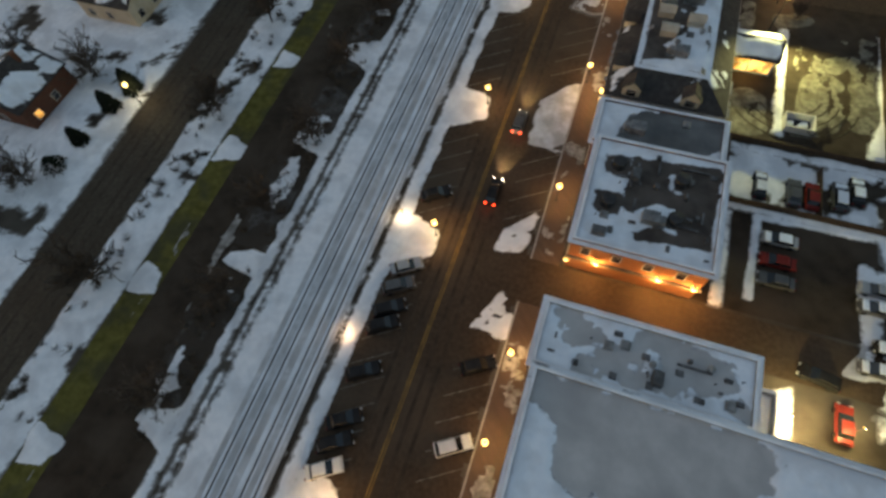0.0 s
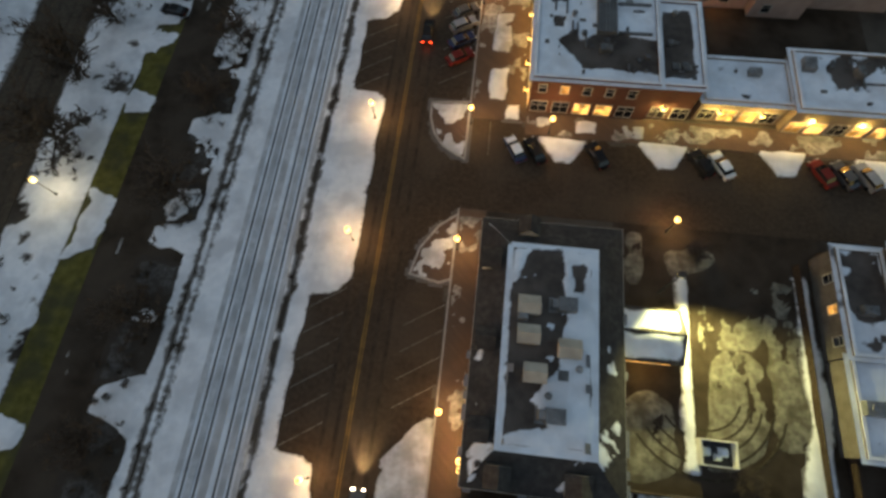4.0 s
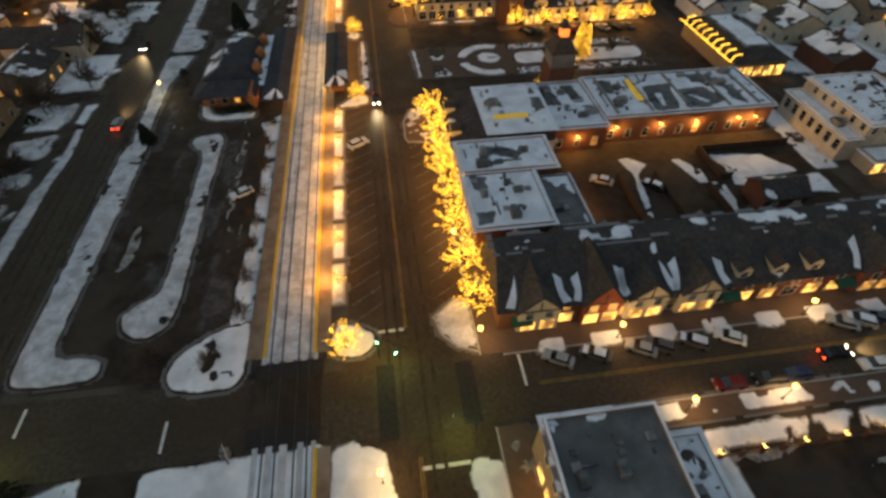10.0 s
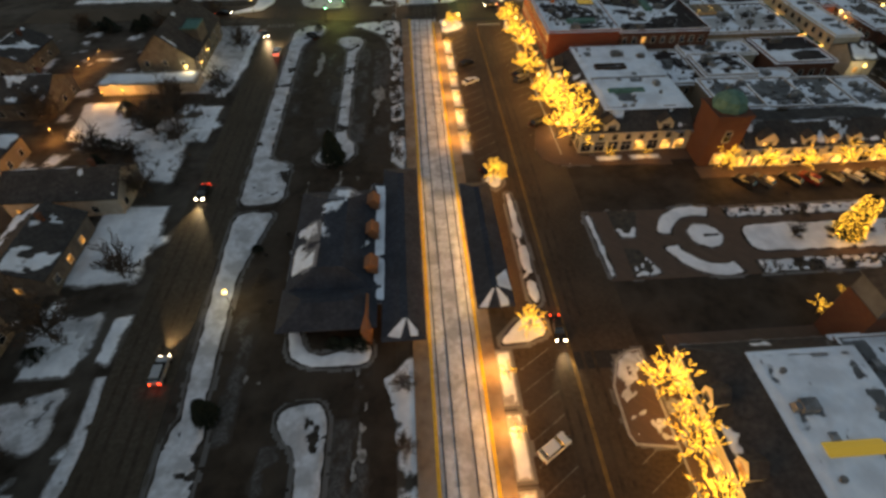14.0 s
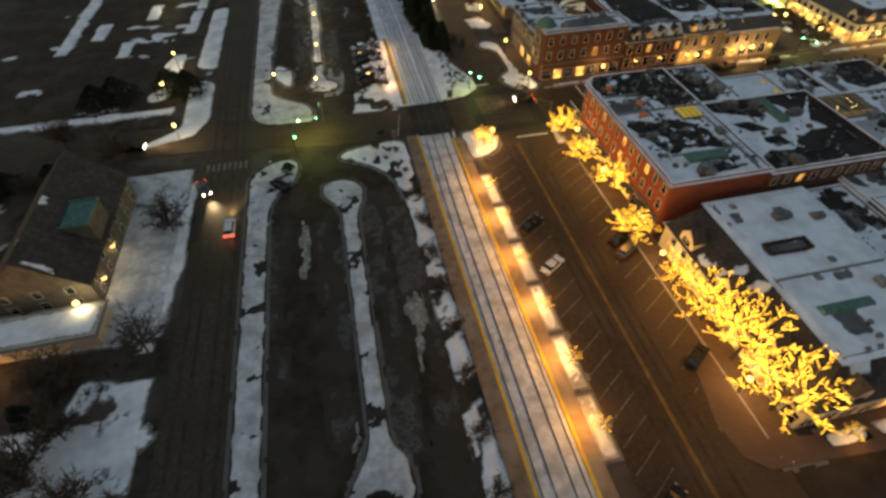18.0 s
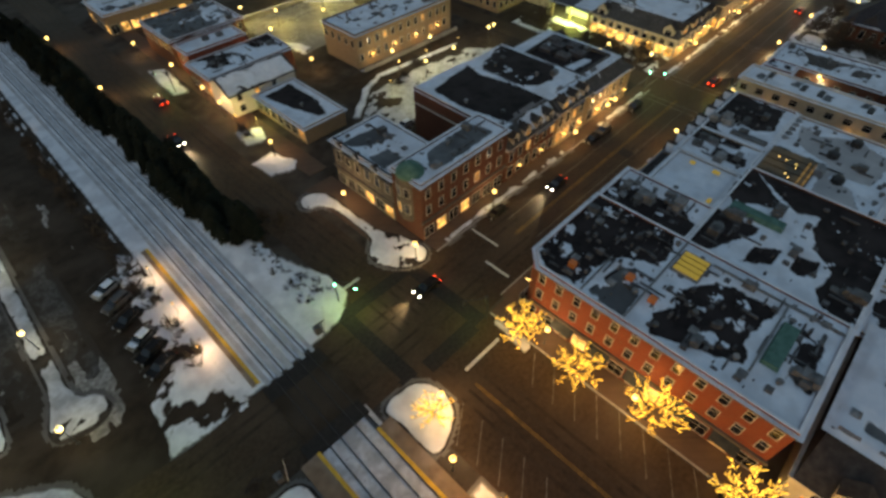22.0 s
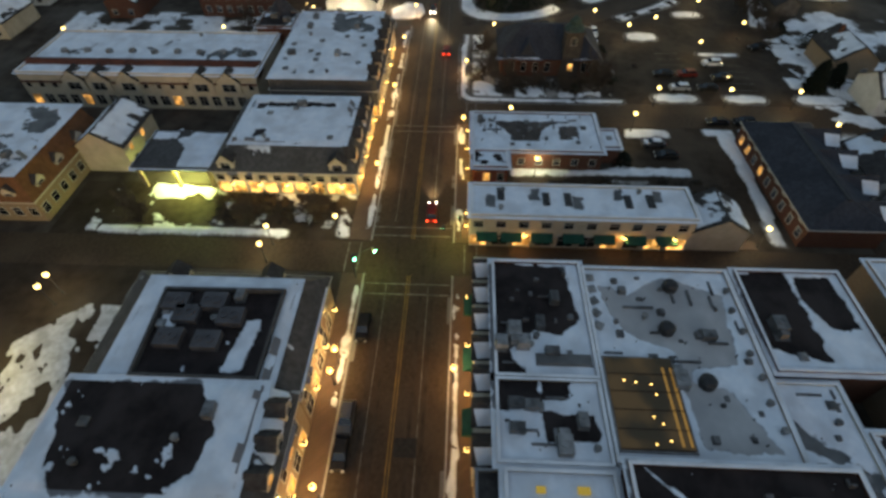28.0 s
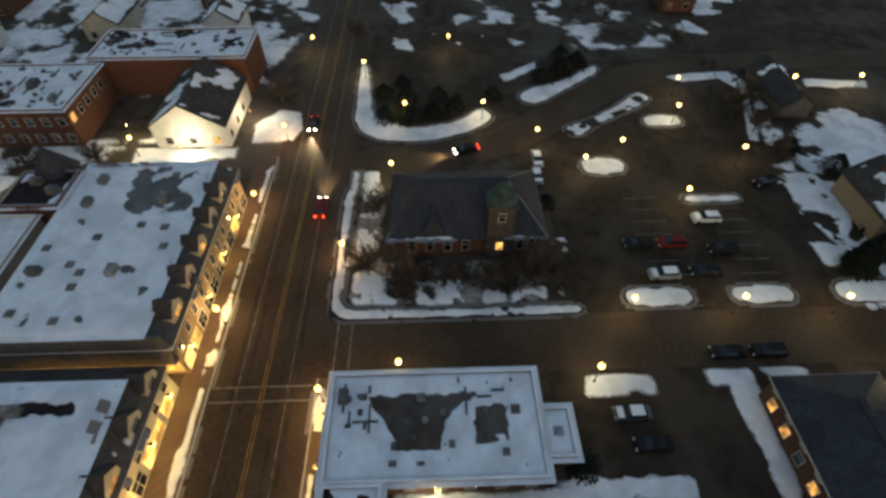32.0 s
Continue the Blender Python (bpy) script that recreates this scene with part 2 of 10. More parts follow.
BRICK_RED = brickwork("red_brick", (0.24, 0.062, 0.034), (0.18, 0.046, 0.027), (0.17, 0.11, 0.085))
BRICK_BROWN = brickwork("brown_brick", (0.145, 0.060, 0.038), (0.105, 0.044, 0.030), (0.10, 0.08, 0.065))
BRICK_ORANGE = brickwork("orange_brick", (0.30, 0.13, 0.068), (0.24, 0.10, 0.052), (0.20, 0.14, 0.10))
BRICK_TAN = brickwork("tan_brick", (0.31, 0.23, 0.16), (0.25, 0.185, 0.125), (0.21, 0.165, 0.125))
STUCCO = material("cream_stucco", (0.46, 0.41, 0.31), (0.56, 0.50, 0.39), 0.7, 0.9, 0.1, (0.36, 0.31, 0.24), 0.3, 0.4)
STUCCO_PINK = material("rose_stucco", (0.44, 0.30, 0.25), (0.52, 0.37, 0.31), 0.7, 0.9, 0.1, (0.35, 0.24, 0.2), 0.3, 0.4)
STONE = material("pale_stone", (0.38, 0.34, 0.28), (0.50, 0.45, 0.38), 0.8, 0.85, 0.15, (0.30, 0.265, 0.22), 0.3, 0.5)
SIDING = material("white_siding", (0.55, 0.54, 0.51), (0.66, 0.65, 0.62), 0.8, 0.8)
TIMBER = material("dark_timber", (0.035, 0.024, 0.018), (0.065, 0.045, 0.032), 2.0, 0.8)
TRIM = material("stone_trim", (0.42, 0.39, 0.34), (0.54, 0.51, 0.46), 1.2, 0.8)
COPING = material("metal_coping", (0.15, 0.155, 0.16), (0.24, 0.245, 0.25), 1.0, 0.5, metal=0.3)
UNIT = material("galvanised_unit", (0.09, 0.092, 0.095), (0.22, 0.224, 0.23), 0.9, 0.5, metal=0.3, island=0.5)
CLUTTER = material("weathered_metal", (0.03, 0.028, 0.03), (0.16, 0.16, 0.165), 0.7, 0.6, metal=0.2)
DARK_METAL = material("dark_metal", (0.02, 0.02, 0.022), (0.045, 0.045, 0.047), 2.0, 0.5, metal=0.4)
DULL_COPPER = material("dull_copper", (0.028, 0.05, 0.045), (0.05, 0.085, 0.075), 1.2, 0.7, 0.1)
COPPER = material("verdigris_copper", (0.055, 0.13, 0.11), (0.10, 0.21, 0.18), 1.2, 0.7, 0.1)
GREEN_CLOTH = material("green_awning", (0.012, 0.06, 0.042), (0.02, 0.09, 0.066), 1.0, 0.85)
DARK_CLOTH = material("dark_awning", (0.03, 0.035, 0.035), (0.06, 0.065, 0.065), 1.0, 0.85)
BARK = material("bark", (0.045, 0.036, 0.03), (0.10, 0.08, 0.066), 4.0, 0.95, 0.4)
NEEDLES = material("needles", (0.011, 0.015, 0.011), (0.026, 0.031, 0.021), 2.0, 0.9, 0, island=0.3)
TRACK = material("wet_wheel_track", (0.028, 0.020, 0.014), (0.056, 0.040, 0.027), 0.8, 0.55, 0, (0.066, 0.048, 0.034), 0.3, 0.6)
TYRE = material("tyre_rubber", (0.012, 0.012, 0.012), (0.022, 0.022, 0.022), 6.0, 0.9)
DARK_GLASS = glass("dark_glass", (0.012, 0.014, 0.018))
CAR_GLASS = glass("car_glass", (0.01, 0.012, 0.014), 0.05)
LIT_GLASS = glow("lit_window", (1.0, 0.50, 0.12), 0.42, 0.9)
SHOP_GLASS = glow("lit_shopfront", (1.0, 0.52, 0.13), 0.95, 0.5)
SKY_GLASS = glow("lit_skylight", (1.0, 0.72, 0.10), 0.13)
DIM_GLASS = glow("dim_skylight", (0.20, 0.13, 0.05), 0.05, 0.3)
GLOBE = glow("lamp_globe", (1.0, 0.66, 0.19), 3.2, sample=False)
GLOBE_COOL = glow("cool_lamp_globe", (1.0, 0.76, 0.26), 3.2, sample=False)
SOFT_AMBER = glow("amber_strip", (1.0, 0.55, 0.12), 0.10, sample=False)
STRING = glow("light_string", (1.0, 0.56, 0.07), 2.1, 5.0, sample=False)
HEAD = glow("headlight", (1.0, 0.92, 0.72), 14.0, sample=False)
TAIL = glow("tail_light", (1.0, 0.06, 0.02), 5.0, sample=False)
TAIL_OFF = material("tail_lens", (0.12, 0.01, 0.01), (0.16, 0.015, 0.012), 3.0, 0.3)
HEAD_OFF = material("headlight_lens", (0.4, 0.4, 0.4), (0.5, 0.5, 0.5), 3.0, 0.2)
SIGNAL_GREEN = glow("green_signal", (0.1, 1.0, 0.45), 20.0, sample=False)
SIGNAL_RED = glow("red_signal", (1.0, 0.12, 0.04), 14.0, sample=False)
PAINTS = {
    "white": material("white_car_paint", (0.62, 0.62, 0.61), (0.70, 0.70, 0.69), 1.0, 0.3),
    "silver": material("silver_car_paint", (0.30, 0.31, 0.32), (0.36, 0.37, 0.38), 1.0, 0.3, metal=0.4),
    "black": material("black_car_paint", (0.012, 0.012, 0.013), (0.022, 0.022, 0.023), 1.0, 0.25),
    "grey": material("grey_car_paint", (0.07, 0.072, 0.075), (0.10, 0.102, 0.105), 1.0, 0.3, metal=0.3),
    "red": material("red_car_paint", (0.13, 0.017, 0.014), (0.17, 0.023, 0.02), 1.0, 0.3),
    "blue": material("blue_car_paint", (0.022, 0.034, 0.075), (0.03, 0.045, 0.10), 1.0, 0.3),
}


# ---- mesh helpers ----
class Shape:
    """Gathers faces into one mesh."""

    def __init__(self):
        self.v, self.f = [], []

    def face(self, *points):
        i = len(self.v)
        self.v += points
        self.f.append(tuple(range(i, i + len(points))))
        return self

    def box(self, x0, y0, z0, x1, y1, z1, top=True, bottom=True):
        i = len(self.v)
        self.v += [(x0, y0, z0), (x1, y0, z0), (x1, y1, z0), (x0, y1, z0), (x0, y0, z1), (x1, y0, z1), (x1, y1, z1), (x0, y1, z1)]
        fs = [(0, 1, 5, 4), (1, 2, 6, 5), (2, 3, 7, 6), (3, 0, 4, 7)] + [(4, 5, 6, 7)] * top + [(3, 2, 1, 0)] * bottom
        self.f += [tuple(i + k for k in q) for q in fs]
        return self

    def taper(self, low, z0, high, z1, top=True):
        """From one rectangle (x0, y0, x1, y1) at z0 to another at z1."""
        i = len(self.v)
        for (x0, y0, x1, y1), z in ((low, z0), (high, z1)):
            self.v += [(x0, y0, z), (x1, y0, z), (x1, y1, z), (x0, y1, z)]
        fs = [(0, 1, 5, 4), (1, 2, 6, 5), (2, 3, 7, 6), (3, 0, 4, 7), (3, 2, 1, 0)] + [(4, 5, 6, 7)] * top
        self.f += [tuple(i + k for k in q) for q in fs]
        return self

    def gable(self, x0, y0, x1, y1, z0, z1, along="x"):
        """A gable prism with its ridge along x or y."""
        i = len(self.v)
        if along == "x":
            ym = (y0 + y1) / 2
            self.v += [(x0, y0, z0), (x1, y0, z0), (x1, y1, z0), (x0, y1, z0), (x0, ym, z1), (x1, ym, z1)]
            fs = [(0, 1, 5, 4), (2, 3, 4, 5), (3, 0, 4), (1, 2, 5), (3, 2, 1, 0)]
        else:
            xm = (x0 + x1) / 2
            self.v += [(x0, y0, z0), (x1, y0, z0), (x1, y1, z0), (x0, y1, z0), (xm, y0, z1), (xm, y1, z1)]
            fs = [(1, 2, 5, 4), (3, 0, 4, 5), (0, 1, 4), (2, 3, 5), (3, 2, 1, 0)]
        self.f += [tuple(i + k for k in q) for q in fs]
        return self

    def tube(self, a, b, ra, rb, n=6, caps=True):
        a, b = Vector(a), Vector(b)
        d = (b - a).normalized()
        u = d.orthogonal().normalized()
        w = d.cross(u)
        i = len(self.v)
        for c, r in ((a, ra), (b, rb)):
            self.v += [tuple(c + r * (math.cos(2 * math.pi * k / n) * u + math.sin(2 * math.pi * k / n) * w)) for k in range(n)]
        self.f += [(i + k, i + (k + 1) % n, i + n + (k + 1) % n, i + n + k) for k in range(n)]
        if caps:
            self.f += [tuple(i + k for k in reversed(range(n))), tuple(i + n + k for k in range(n))]
        return self

    def spin(self, profile, x=0, y=0, n=12):
        """Revolves (radius, z) pairs round a vertical axis."""
        i = len(self.v)
        for r, z in profile:
            self.v += [(x + r * math.cos(2 * math.pi * k / n), y + r * math.sin(2 * math.pi * k / n), z) for k in range(n)]
        for j in range(len(profile) - 1):
            self.f += [(i + j * n + k, i + j * n + (k + 1) % n, i + (j + 1) * n + (k + 1) % n, i + (j + 1) * n + k) for k in range(n)]
        self.f.append(tuple(i + (len(profile) - 1) * n + k for k in range(n)))
        return self

    def prism(self, poly, z0, z1):
        i, n = len(self.v), len(poly)
        self.v += [(x, y, z0) for x, y in poly] + [(x, y, z1) for x, y in poly]
        self.f += [(i + k, i + (k + 1) % n, i + n + (k + 1) % n, i + n + k) for k in range(n)]
        self.f += [tuple(i + n + k for k in range(n)), tuple(i + k for k in reversed(range(n)))]
        return self

    def ring(self, poly, out, inn, z0, z1):
        """A closed band along a polygon, from out to inn metres inside its line."""
        n, i = len(poly), len(self.v)
        for d in (out, inn):
            loop = []
            for k in range(n):
                (ax, ay), (bx, by), (cx, cy) = poly[k - 1], poly[k], poly[(k + 1) % n]
                u, w = Vector((bx - ax, by - ay)).normalized(), Vector((cx - bx, cy - by)).normalized()
                nu, nw = Vector((-u.y, u.x)), Vector((-w.y, w.x))
                m = (nu + nw).normalized()
                s = d / max(m.dot(nu), 0.2)
                loop.append((bx + m.x * s, by + m.y * s))
            self.v += [(x, y, z0) for x, y in loop] + [(x, y, z1) for x, y in loop]
        for k in range(n):
            j = (k + 1) % n
            self.f += [(i + k, i + j, i + n + j, i + n + k), (i + 2 * n + j, i + 2 * n + k, i + 3 * n + k, i + 3 * n + j), (i + n + k, i + n + j, i + 3 * n + j, i + 3 * n + k), (i + k, i + 2 * n + k, i + 2 * n + j, i + j)]
        return self

    def lattice(self, xs, zs, open_cells, y0, y1):
        """One pierced plate on grid lines: every cell is solid but the open ones, given as (column, row)."""
        nx, nz, i = len(xs), len(zs), len(self.v)
        for y in (y0, y1):
            self.v += [(x, y, z) for z in zs for x in xs]
        at = lambda side, a, b: i + side * nx * nz + b * nx + a
        solid = lambda a, b: 0 <= a < nx - 1 and 0 <= b < nz - 1 and (a, b) not in open_cells
        for a in range(nx - 1):
            for b in range(nz - 1):
                if not solid(a, b):
                    continue
                self.f.append((at(0, a, b), at(0, a + 1, b), at(0, a + 1, b + 1), at(0, a, b + 1)))
                for da, db, p, q in ((-1, 0, (a, b + 1), (a, b)), (1, 0, (a + 1, b), (a + 1, b + 1)), (0, -1, (a, b), (a + 1, b)), (0, 1, (a + 1, b + 1), (a, b + 1))):
                    if not solid(a + da, b + db):
                        self.f.append((at(0, *q), at(0, *p), at(1, *p), at(1, *q)))
        return self

    def mesh(self, name, mat, smooth=False):
        me = bpy.data.meshes.new(name)
        me.from_pydata(self.v, [], self.f)
        if mat:
            me.materials.append(mat)
        if smooth:
            me.polygons.foreach_set("use_smooth", [True] * len(me.polygons))
        me.update()
        return me


def put(name, data, parent=None, label="", at=(0, 0, 0), turn=0.0):
    """A mesh as one object, under a thing or alone."""
    ob = new(name, data)
    ob.parent, ob.location = parent, at
    ob.rotation_euler = (0, 0, radians(turn))
    return tagged(ob, label)


def part(name, shape, mat, parent, label="", smooth=False):
    return put(name, shape.mesh(name, mat, smooth), parent, label)


def thing(name, x, y, label, category, group="", turn=0.0, z=0.0):
    ob = new(name)
    ob.location, ob.rotation_euler = (x, y, z), (0, 0, radians(turn))
    ob.empty_display_size = 0.5
    return tagged(ob, label, category, group)


def hashed(ix, iy, seed):
    n = (ix.astype(np.int64) * 374761393 + iy.astype(np.int64) * 668265263 + seed * 974634777) & 0x7FFFFFFF
    n = ((n ^ (n >> 13)) * 1274126177) & 0x7FFFFFFF
    return ((n ^ (n >> 16)) & 0xFFFF) / 65535.0


def value_noise(x, y, seed):
    ix, iy = np.floor(x), np.floor(y)
    fx, fy = x - ix, y - iy
    fx, fy = fx * fx * (3 - 2 * fx), fy * fy * (3 - 2 * fy)
    a, b = hashed(ix, iy, seed), hashed(ix + 1, iy, seed)
    c, d = hashed(ix, iy + 1, seed), hashed(ix + 1, iy + 1, seed)
    return (a * (1 - fx) + b * fx) * (1 - fy) + (c * (1 - fx) + d * fx) * fy


def fbm(x, y, seed=0, fine=True):
    """Two or four octaves, about -1 to 1."""
    if not fine:
        return 2 * (0.65 * value_noise(x, y, seed) + 0.35 * value_noise(2.1 * x + 7, 2.1 * y, seed + 1)) - 1
    return 2 * (0.46 * value_noise(x, y, seed) + 0.27 * value_noise(2.1 * x + 7, 2.1 * y, seed + 1) + 0.17 * value_noise(4.3 * x, 4.3 * y + 3, seed + 2) + 0.10 * value_noise(8.9 * x + 5, 8.9 * y, seed + 3)) - 1


def inside(poly, x, y):
    """Signed distance to a polygon, positive inside."""
    best, odd = np.full(x.shape, 1e9), np.zeros(x.shape, bool)
    for (ax, ay), (bx, by) in zip(poly, poly[1:] + poly[:1]):
        ex, ey = bx - ax, by - ay
        s = np.clip(((x - ax) * ex + (y - ay) * ey) / (ex * ex + ey * ey + 1e-9), 0, 1)
        best = np.minimum(best, (x - ax - s * ex) ** 2 + (y - ay - s * ey) ** 2)
        if ay != by:
            odd ^= ((ay > y) != (by > y)) & (x < ex * (y - ay) / (by - ay) + ax)
    return np.sqrt(best) * np.where(odd, 1, -1)


def drift(poly, z=0.0, depth=0.12, cell=0.6, wobble=0.5, size=3.0, cover=1.0, patch=5.0, seed=0, holes=(), stretch=(1.0, 1.0), rim=0.0, inset=0.0, melt=None, wisps=0.0):
    """Vertices and faces of a sheet of snow over a polygon: thick inside, ragged at its rim, with bare gaps where cover is below 1.
    holes: (x, y0, y1, half width) of bare strips. melt: bare and snowy patches laid over one another, as (kind, outline); wisps: blown snow left on the bare ones."""
    xs, ys = [p[0] for p in poly], [p[1] for p in poly]
    nx, ny = max(3, int((max(xs) - min(xs) + 2) / cell)), max(3, int((max(ys) - min(ys) + 2) / cell))
    gx, gy = np.meshgrid(np.linspace(min(xs) - 1, max(xs) + 1, nx), np.linspace(min(ys) - 1, max(ys) + 1, ny))
    edge = inside(poly, gx, gy)
    v = edge - inset + wobble * fbm(gx / size, gy / size, seed, False)
    bare = np.full(v.shape, -9.0)
    if melt is not None:
        wob = 0.5 * fbm(gx / 1.5, gy / 1.5, seed + 41) + 0.22 * fbm(gx / 0.7, gy / 0.7, seed + 43)
        gaps = np.full(v.shape, 3.0)
        for kind, outline in melt:
            d = inside(outline, gx, gy)
            gaps = np.minimum(gaps, -d - wob) if kind == "bare" else np.maximum(gaps, d + wob)
        if wisps:
            gaps = np.maximum(gaps, (fbm(gx / 1.9, gy / 1.9, seed + 61) - wisps) * 3.0)
        gaps = gaps * 1.3
        v, bare = np.minimum(v, gaps), gaps
    elif cover < 1:
        wx, wy = gx + 1.1 * fbm(gx / 2.3, gy / 2.3, seed + 31), gy + 1.1 * fbm(gx / 2.3 + 9, gy / 2.3, seed + 37)
        gaps = (fbm(wx / patch * stretch[0], wy / patch * stretch[1], seed + 11) + (2 * cover - 1) * 0.5 + rim * np.exp(-np.maximum(edge, 0) / 0.7)) * 3.0
        bare = gaps if rim else bare
        v = np.minimum(v, gaps)
    for hx, y0, y1, half in holes:
        along = fbm(gx / 1.3, gy / 1.6, seed + 23)
        d = np.abs(gx - hx) - half * (0.9 + 1.3 * along)
        v = np.where((gy > y0) & (gy < y1), np.minimum(v, d), v)
    s = np.clip((v + 0.12) / 0.75, 0, 1)
    gz = z - 0.06 + (depth + 0.06) * s * s * (3 - 2 * s) * (1 + 0.22 * fbm(gx / 1.7, gy / 1.7, seed + 5))
    keep = v > -0.45
    ok = keep[:-1, :-1] | keep[1:, :-1] | keep[1:, 1:] | keep[:-1, 1:]
    ids = np.arange(nx * ny).reshape(ny, nx)
    quads = np.stack([ids[:-1, :-1], ids[:-1, 1:], ids[1:, 1:], ids[1:, :-1]], -1)[ok]
    used, back = np.unique(quads, return_inverse=True)
    thin = 1 - np.clip((np.maximum(v, bare) + 0.3) / 0.8, 0, 1)
    pts = np.stack([gx.ravel(), gy.ravel(), gz.ravel(), thin.ravel()], -1)[used]
    return pts, back.reshape(-1, 4)


def sheet_mesh(name, pts, quads, mat):
    me = bpy.data.meshes.new(name)
    me.vertices.add(len(pts))
    me.vertices.foreach_set("co", pts[:, :3].astype(np.float32).ravel())
    me.loops.add(quads.size)
    me.loops.foreach_set("vertex_index", quads.astype(np.int32).ravel())
    me.polygons.add(len(quads))
    me.polygons.foreach_set("loop_start", np.arange(0, quads.size, 4, dtype=np.int32))
    me.polygons.foreach_set("use_smooth", np.ones(len(quads), bool))
    if pts.shape[1] > 3:
        me.attributes.new("thin", "FLOAT", "POINT").data.foreach_set("value", pts[:, 3].astype(np.float32))
    me.materials.append(mat)
    me.update(calc_edges=True)
    me.validate()
    return me


def snow(name, poly, label, mat=None, parent=None, kind="stuff", **how):
    """A sheet of snow on the ground, its own object."""
    pts, quads = drift(poly, **how)
    if len(quads) == 0:
        return None
    ob = put(name, sheet_mesh(name, pts, quads, mat or SNOW), parent)
    if parent is None:
        tagged(ob, label, "snow", kind=kind)
    return ob


def rect(x0, y0, x1, y1):
    return [(x0, y0), (x1, y0), (x1, y1), (x0, y1)]


def arc_line(cx, cy, r, a0, a1, n=14):
    return [(cx + r * math.cos(radians(a0 + (a1 - a0) * k / n)), cy + r * math.sin(radians(a0 + (a1 - a0) * k / n))) for k in range(n + 1)]


def ragged(poly, seed, step=9.0, reach=7.0, keep=lambda x, y: False):
    """The polygon with its sides broken into uneven bays, but for the points to keep."""
    rng, out = random.Random(seed), []
    for (ax, ay), (bx, by) in zip(poly, poly[1:] + poly[:1]):
        n = max(1, int(math.hypot(bx - ax, by - ay) / step))
        for k in range(n):
            x, y = ax + (bx - ax) * k / n, ay + (by - ay) * k / n
            if not keep(x, y) and not keep(bx, by):
                x, y = x + rng.uniform(-reach, reach), y + rng.uniform(-reach, reach)
            out.append((x, y))
    return out


def setting(name, shape, mat, label, category, kind="structure"):
    return tagged(put(name, shape.mesh(name, mat)), label, category, kind=kind)


def ribbon(line, half, z0, z1):
    """A strip of constant width along a polyline, as a thin slab."""
    s = Shape()
    left, right = [], []
    for k, (x, y) in enumerate(line):
        ax, ay = line[max(k - 1, 0)]
        bx, by = line[min(k + 1, len(line) - 1)]
        d = math.hypot(bx - ax, by - ay)
        nx, ny = -(by - ay) / d, (bx - ax) / d
        left.append((x + nx * half, y + ny * half))
        right.append((x - nx * half, y - ny * half))
    for k in range(len(line) - 1):
        s.prism([right[k], right[k + 1], left[k + 1], left[k]], z0, z1)
    return s


def rounded(poly, reach=1.7):
    """A polygon with its corners cut back twice."""
    for most in (reach, reach * 0.45):
        out = []
        for k, (x, y) in enumerate(poly):
            for ox, oy in (poly[k - 1], poly[(k + 1) % len(poly)]):
                d = math.hypot(ox - x, oy - y)
                f = min(0.3, most / max(d, 0.01))
                out.append((x + (ox - x) * f, y + (oy - y) * f))
        poly = out
    return poly

# ---- the setting: ground, roads, lots ----
setting("ground", Shape().box(-2500, -2200, -0.6, 2600, 2800, -0.05), GROUND, "dark winter ground with patchy snow", "ground")

ROAD_WEST = [(-68.5, -150), (-70.6, 0), (-72.0, 60), (-77.2, 150), (-76.6, 185), (-75.6, 215), (-76.6, 280), (-75.6, 330), (-75.6, 410), (-76.8, 470), (-76.8, 620)]
setting("road_west", ribbon(ROAD_WEST, 4.9, -0.1, 0.02), ASPHALT_LIT, "wet two-lane asphalt road, lamplight put into its pale colour", "road")
main = Shape().box(-21.6, -90, -0.1, -2.3, 203, 0.018).box(-21.9, 203, -0.1, -2.3, 408, 0.018)
setting("road_main", main, ASPHALT, "dark asphalt main street with angled parking", "road")
north = ribbon([(-11.6, 414), (-12.0, 440), (-13.0, 480), (-13.5, 620)], 4.6, -0.1, 0.024)
setting("road_north", north, ASPHALT, "dark asphalt street beside the hedge", "road")
cross = Shape().box(-2.3, 24.2, -0.1, 70, 31.0, 0.016).box(-2.3, 94.3, -0.1, 120, 110.0, 0.014)
setting("road_side", cross, ASPHALT, "dark asphalt side streets", "road")
setting("road_crossing", Shape().prism([(-160, 200.5), (-75, 199.5), (120, 198.8), (120, 209.0), (0, 209.3), (-75, 211.3), (-160, 211.5)], -0.1, 0.028), ASPHALT_LIT, "asphalt street crossing the tracks, lamplight put into its colour", "road")
setting("road_high_street", Shape().prism([(-160, 414.5), (-82, 413.0), (-52, 408.6), (-10, 407.0), (320, 407.6), (320, 421.4), (60, 421.6), (-5, 422.6), (-45, 420.4), (-82, 424.6), (-160, 426)], -0.1, 0.03), ASPHALT, "dark asphalt street between shops", "road")
cross2 = Shape().box(76.4, 300, -0.1, 83.2, 407.6, 0.022).box(76.4, 421.4, -0.1, 83.2, 600, 0.022).box(118.2, 240, -0.1, 127.2, 407.6, 0.02).box(83.2, 336, -0.1, 118.2, 338, 0.01)
setting("road_east_side", cross2, ASPHALT, "dark asphalt side streets", "road")
curve = [(161, 409), (163, 399), (164.6, 388), (169, 377), (176, 367), (184, 357), (192.6, 345), (197.4, 332), (198.6, 316), (199, 300), (199, 280), (194, 240)]
sides = []
for k, (x, y) in enumerate(curve):
    (ax, ay), (bx, by) = curve[max(k - 1, 0)], curve[min(k + 1, len(curve) - 1)]
    side = Vector((ay - by, bx - ax)).normalized() * 4.4
    sides.append(((x + side.x, y + side.y), (x - side.x, y - side.y)))
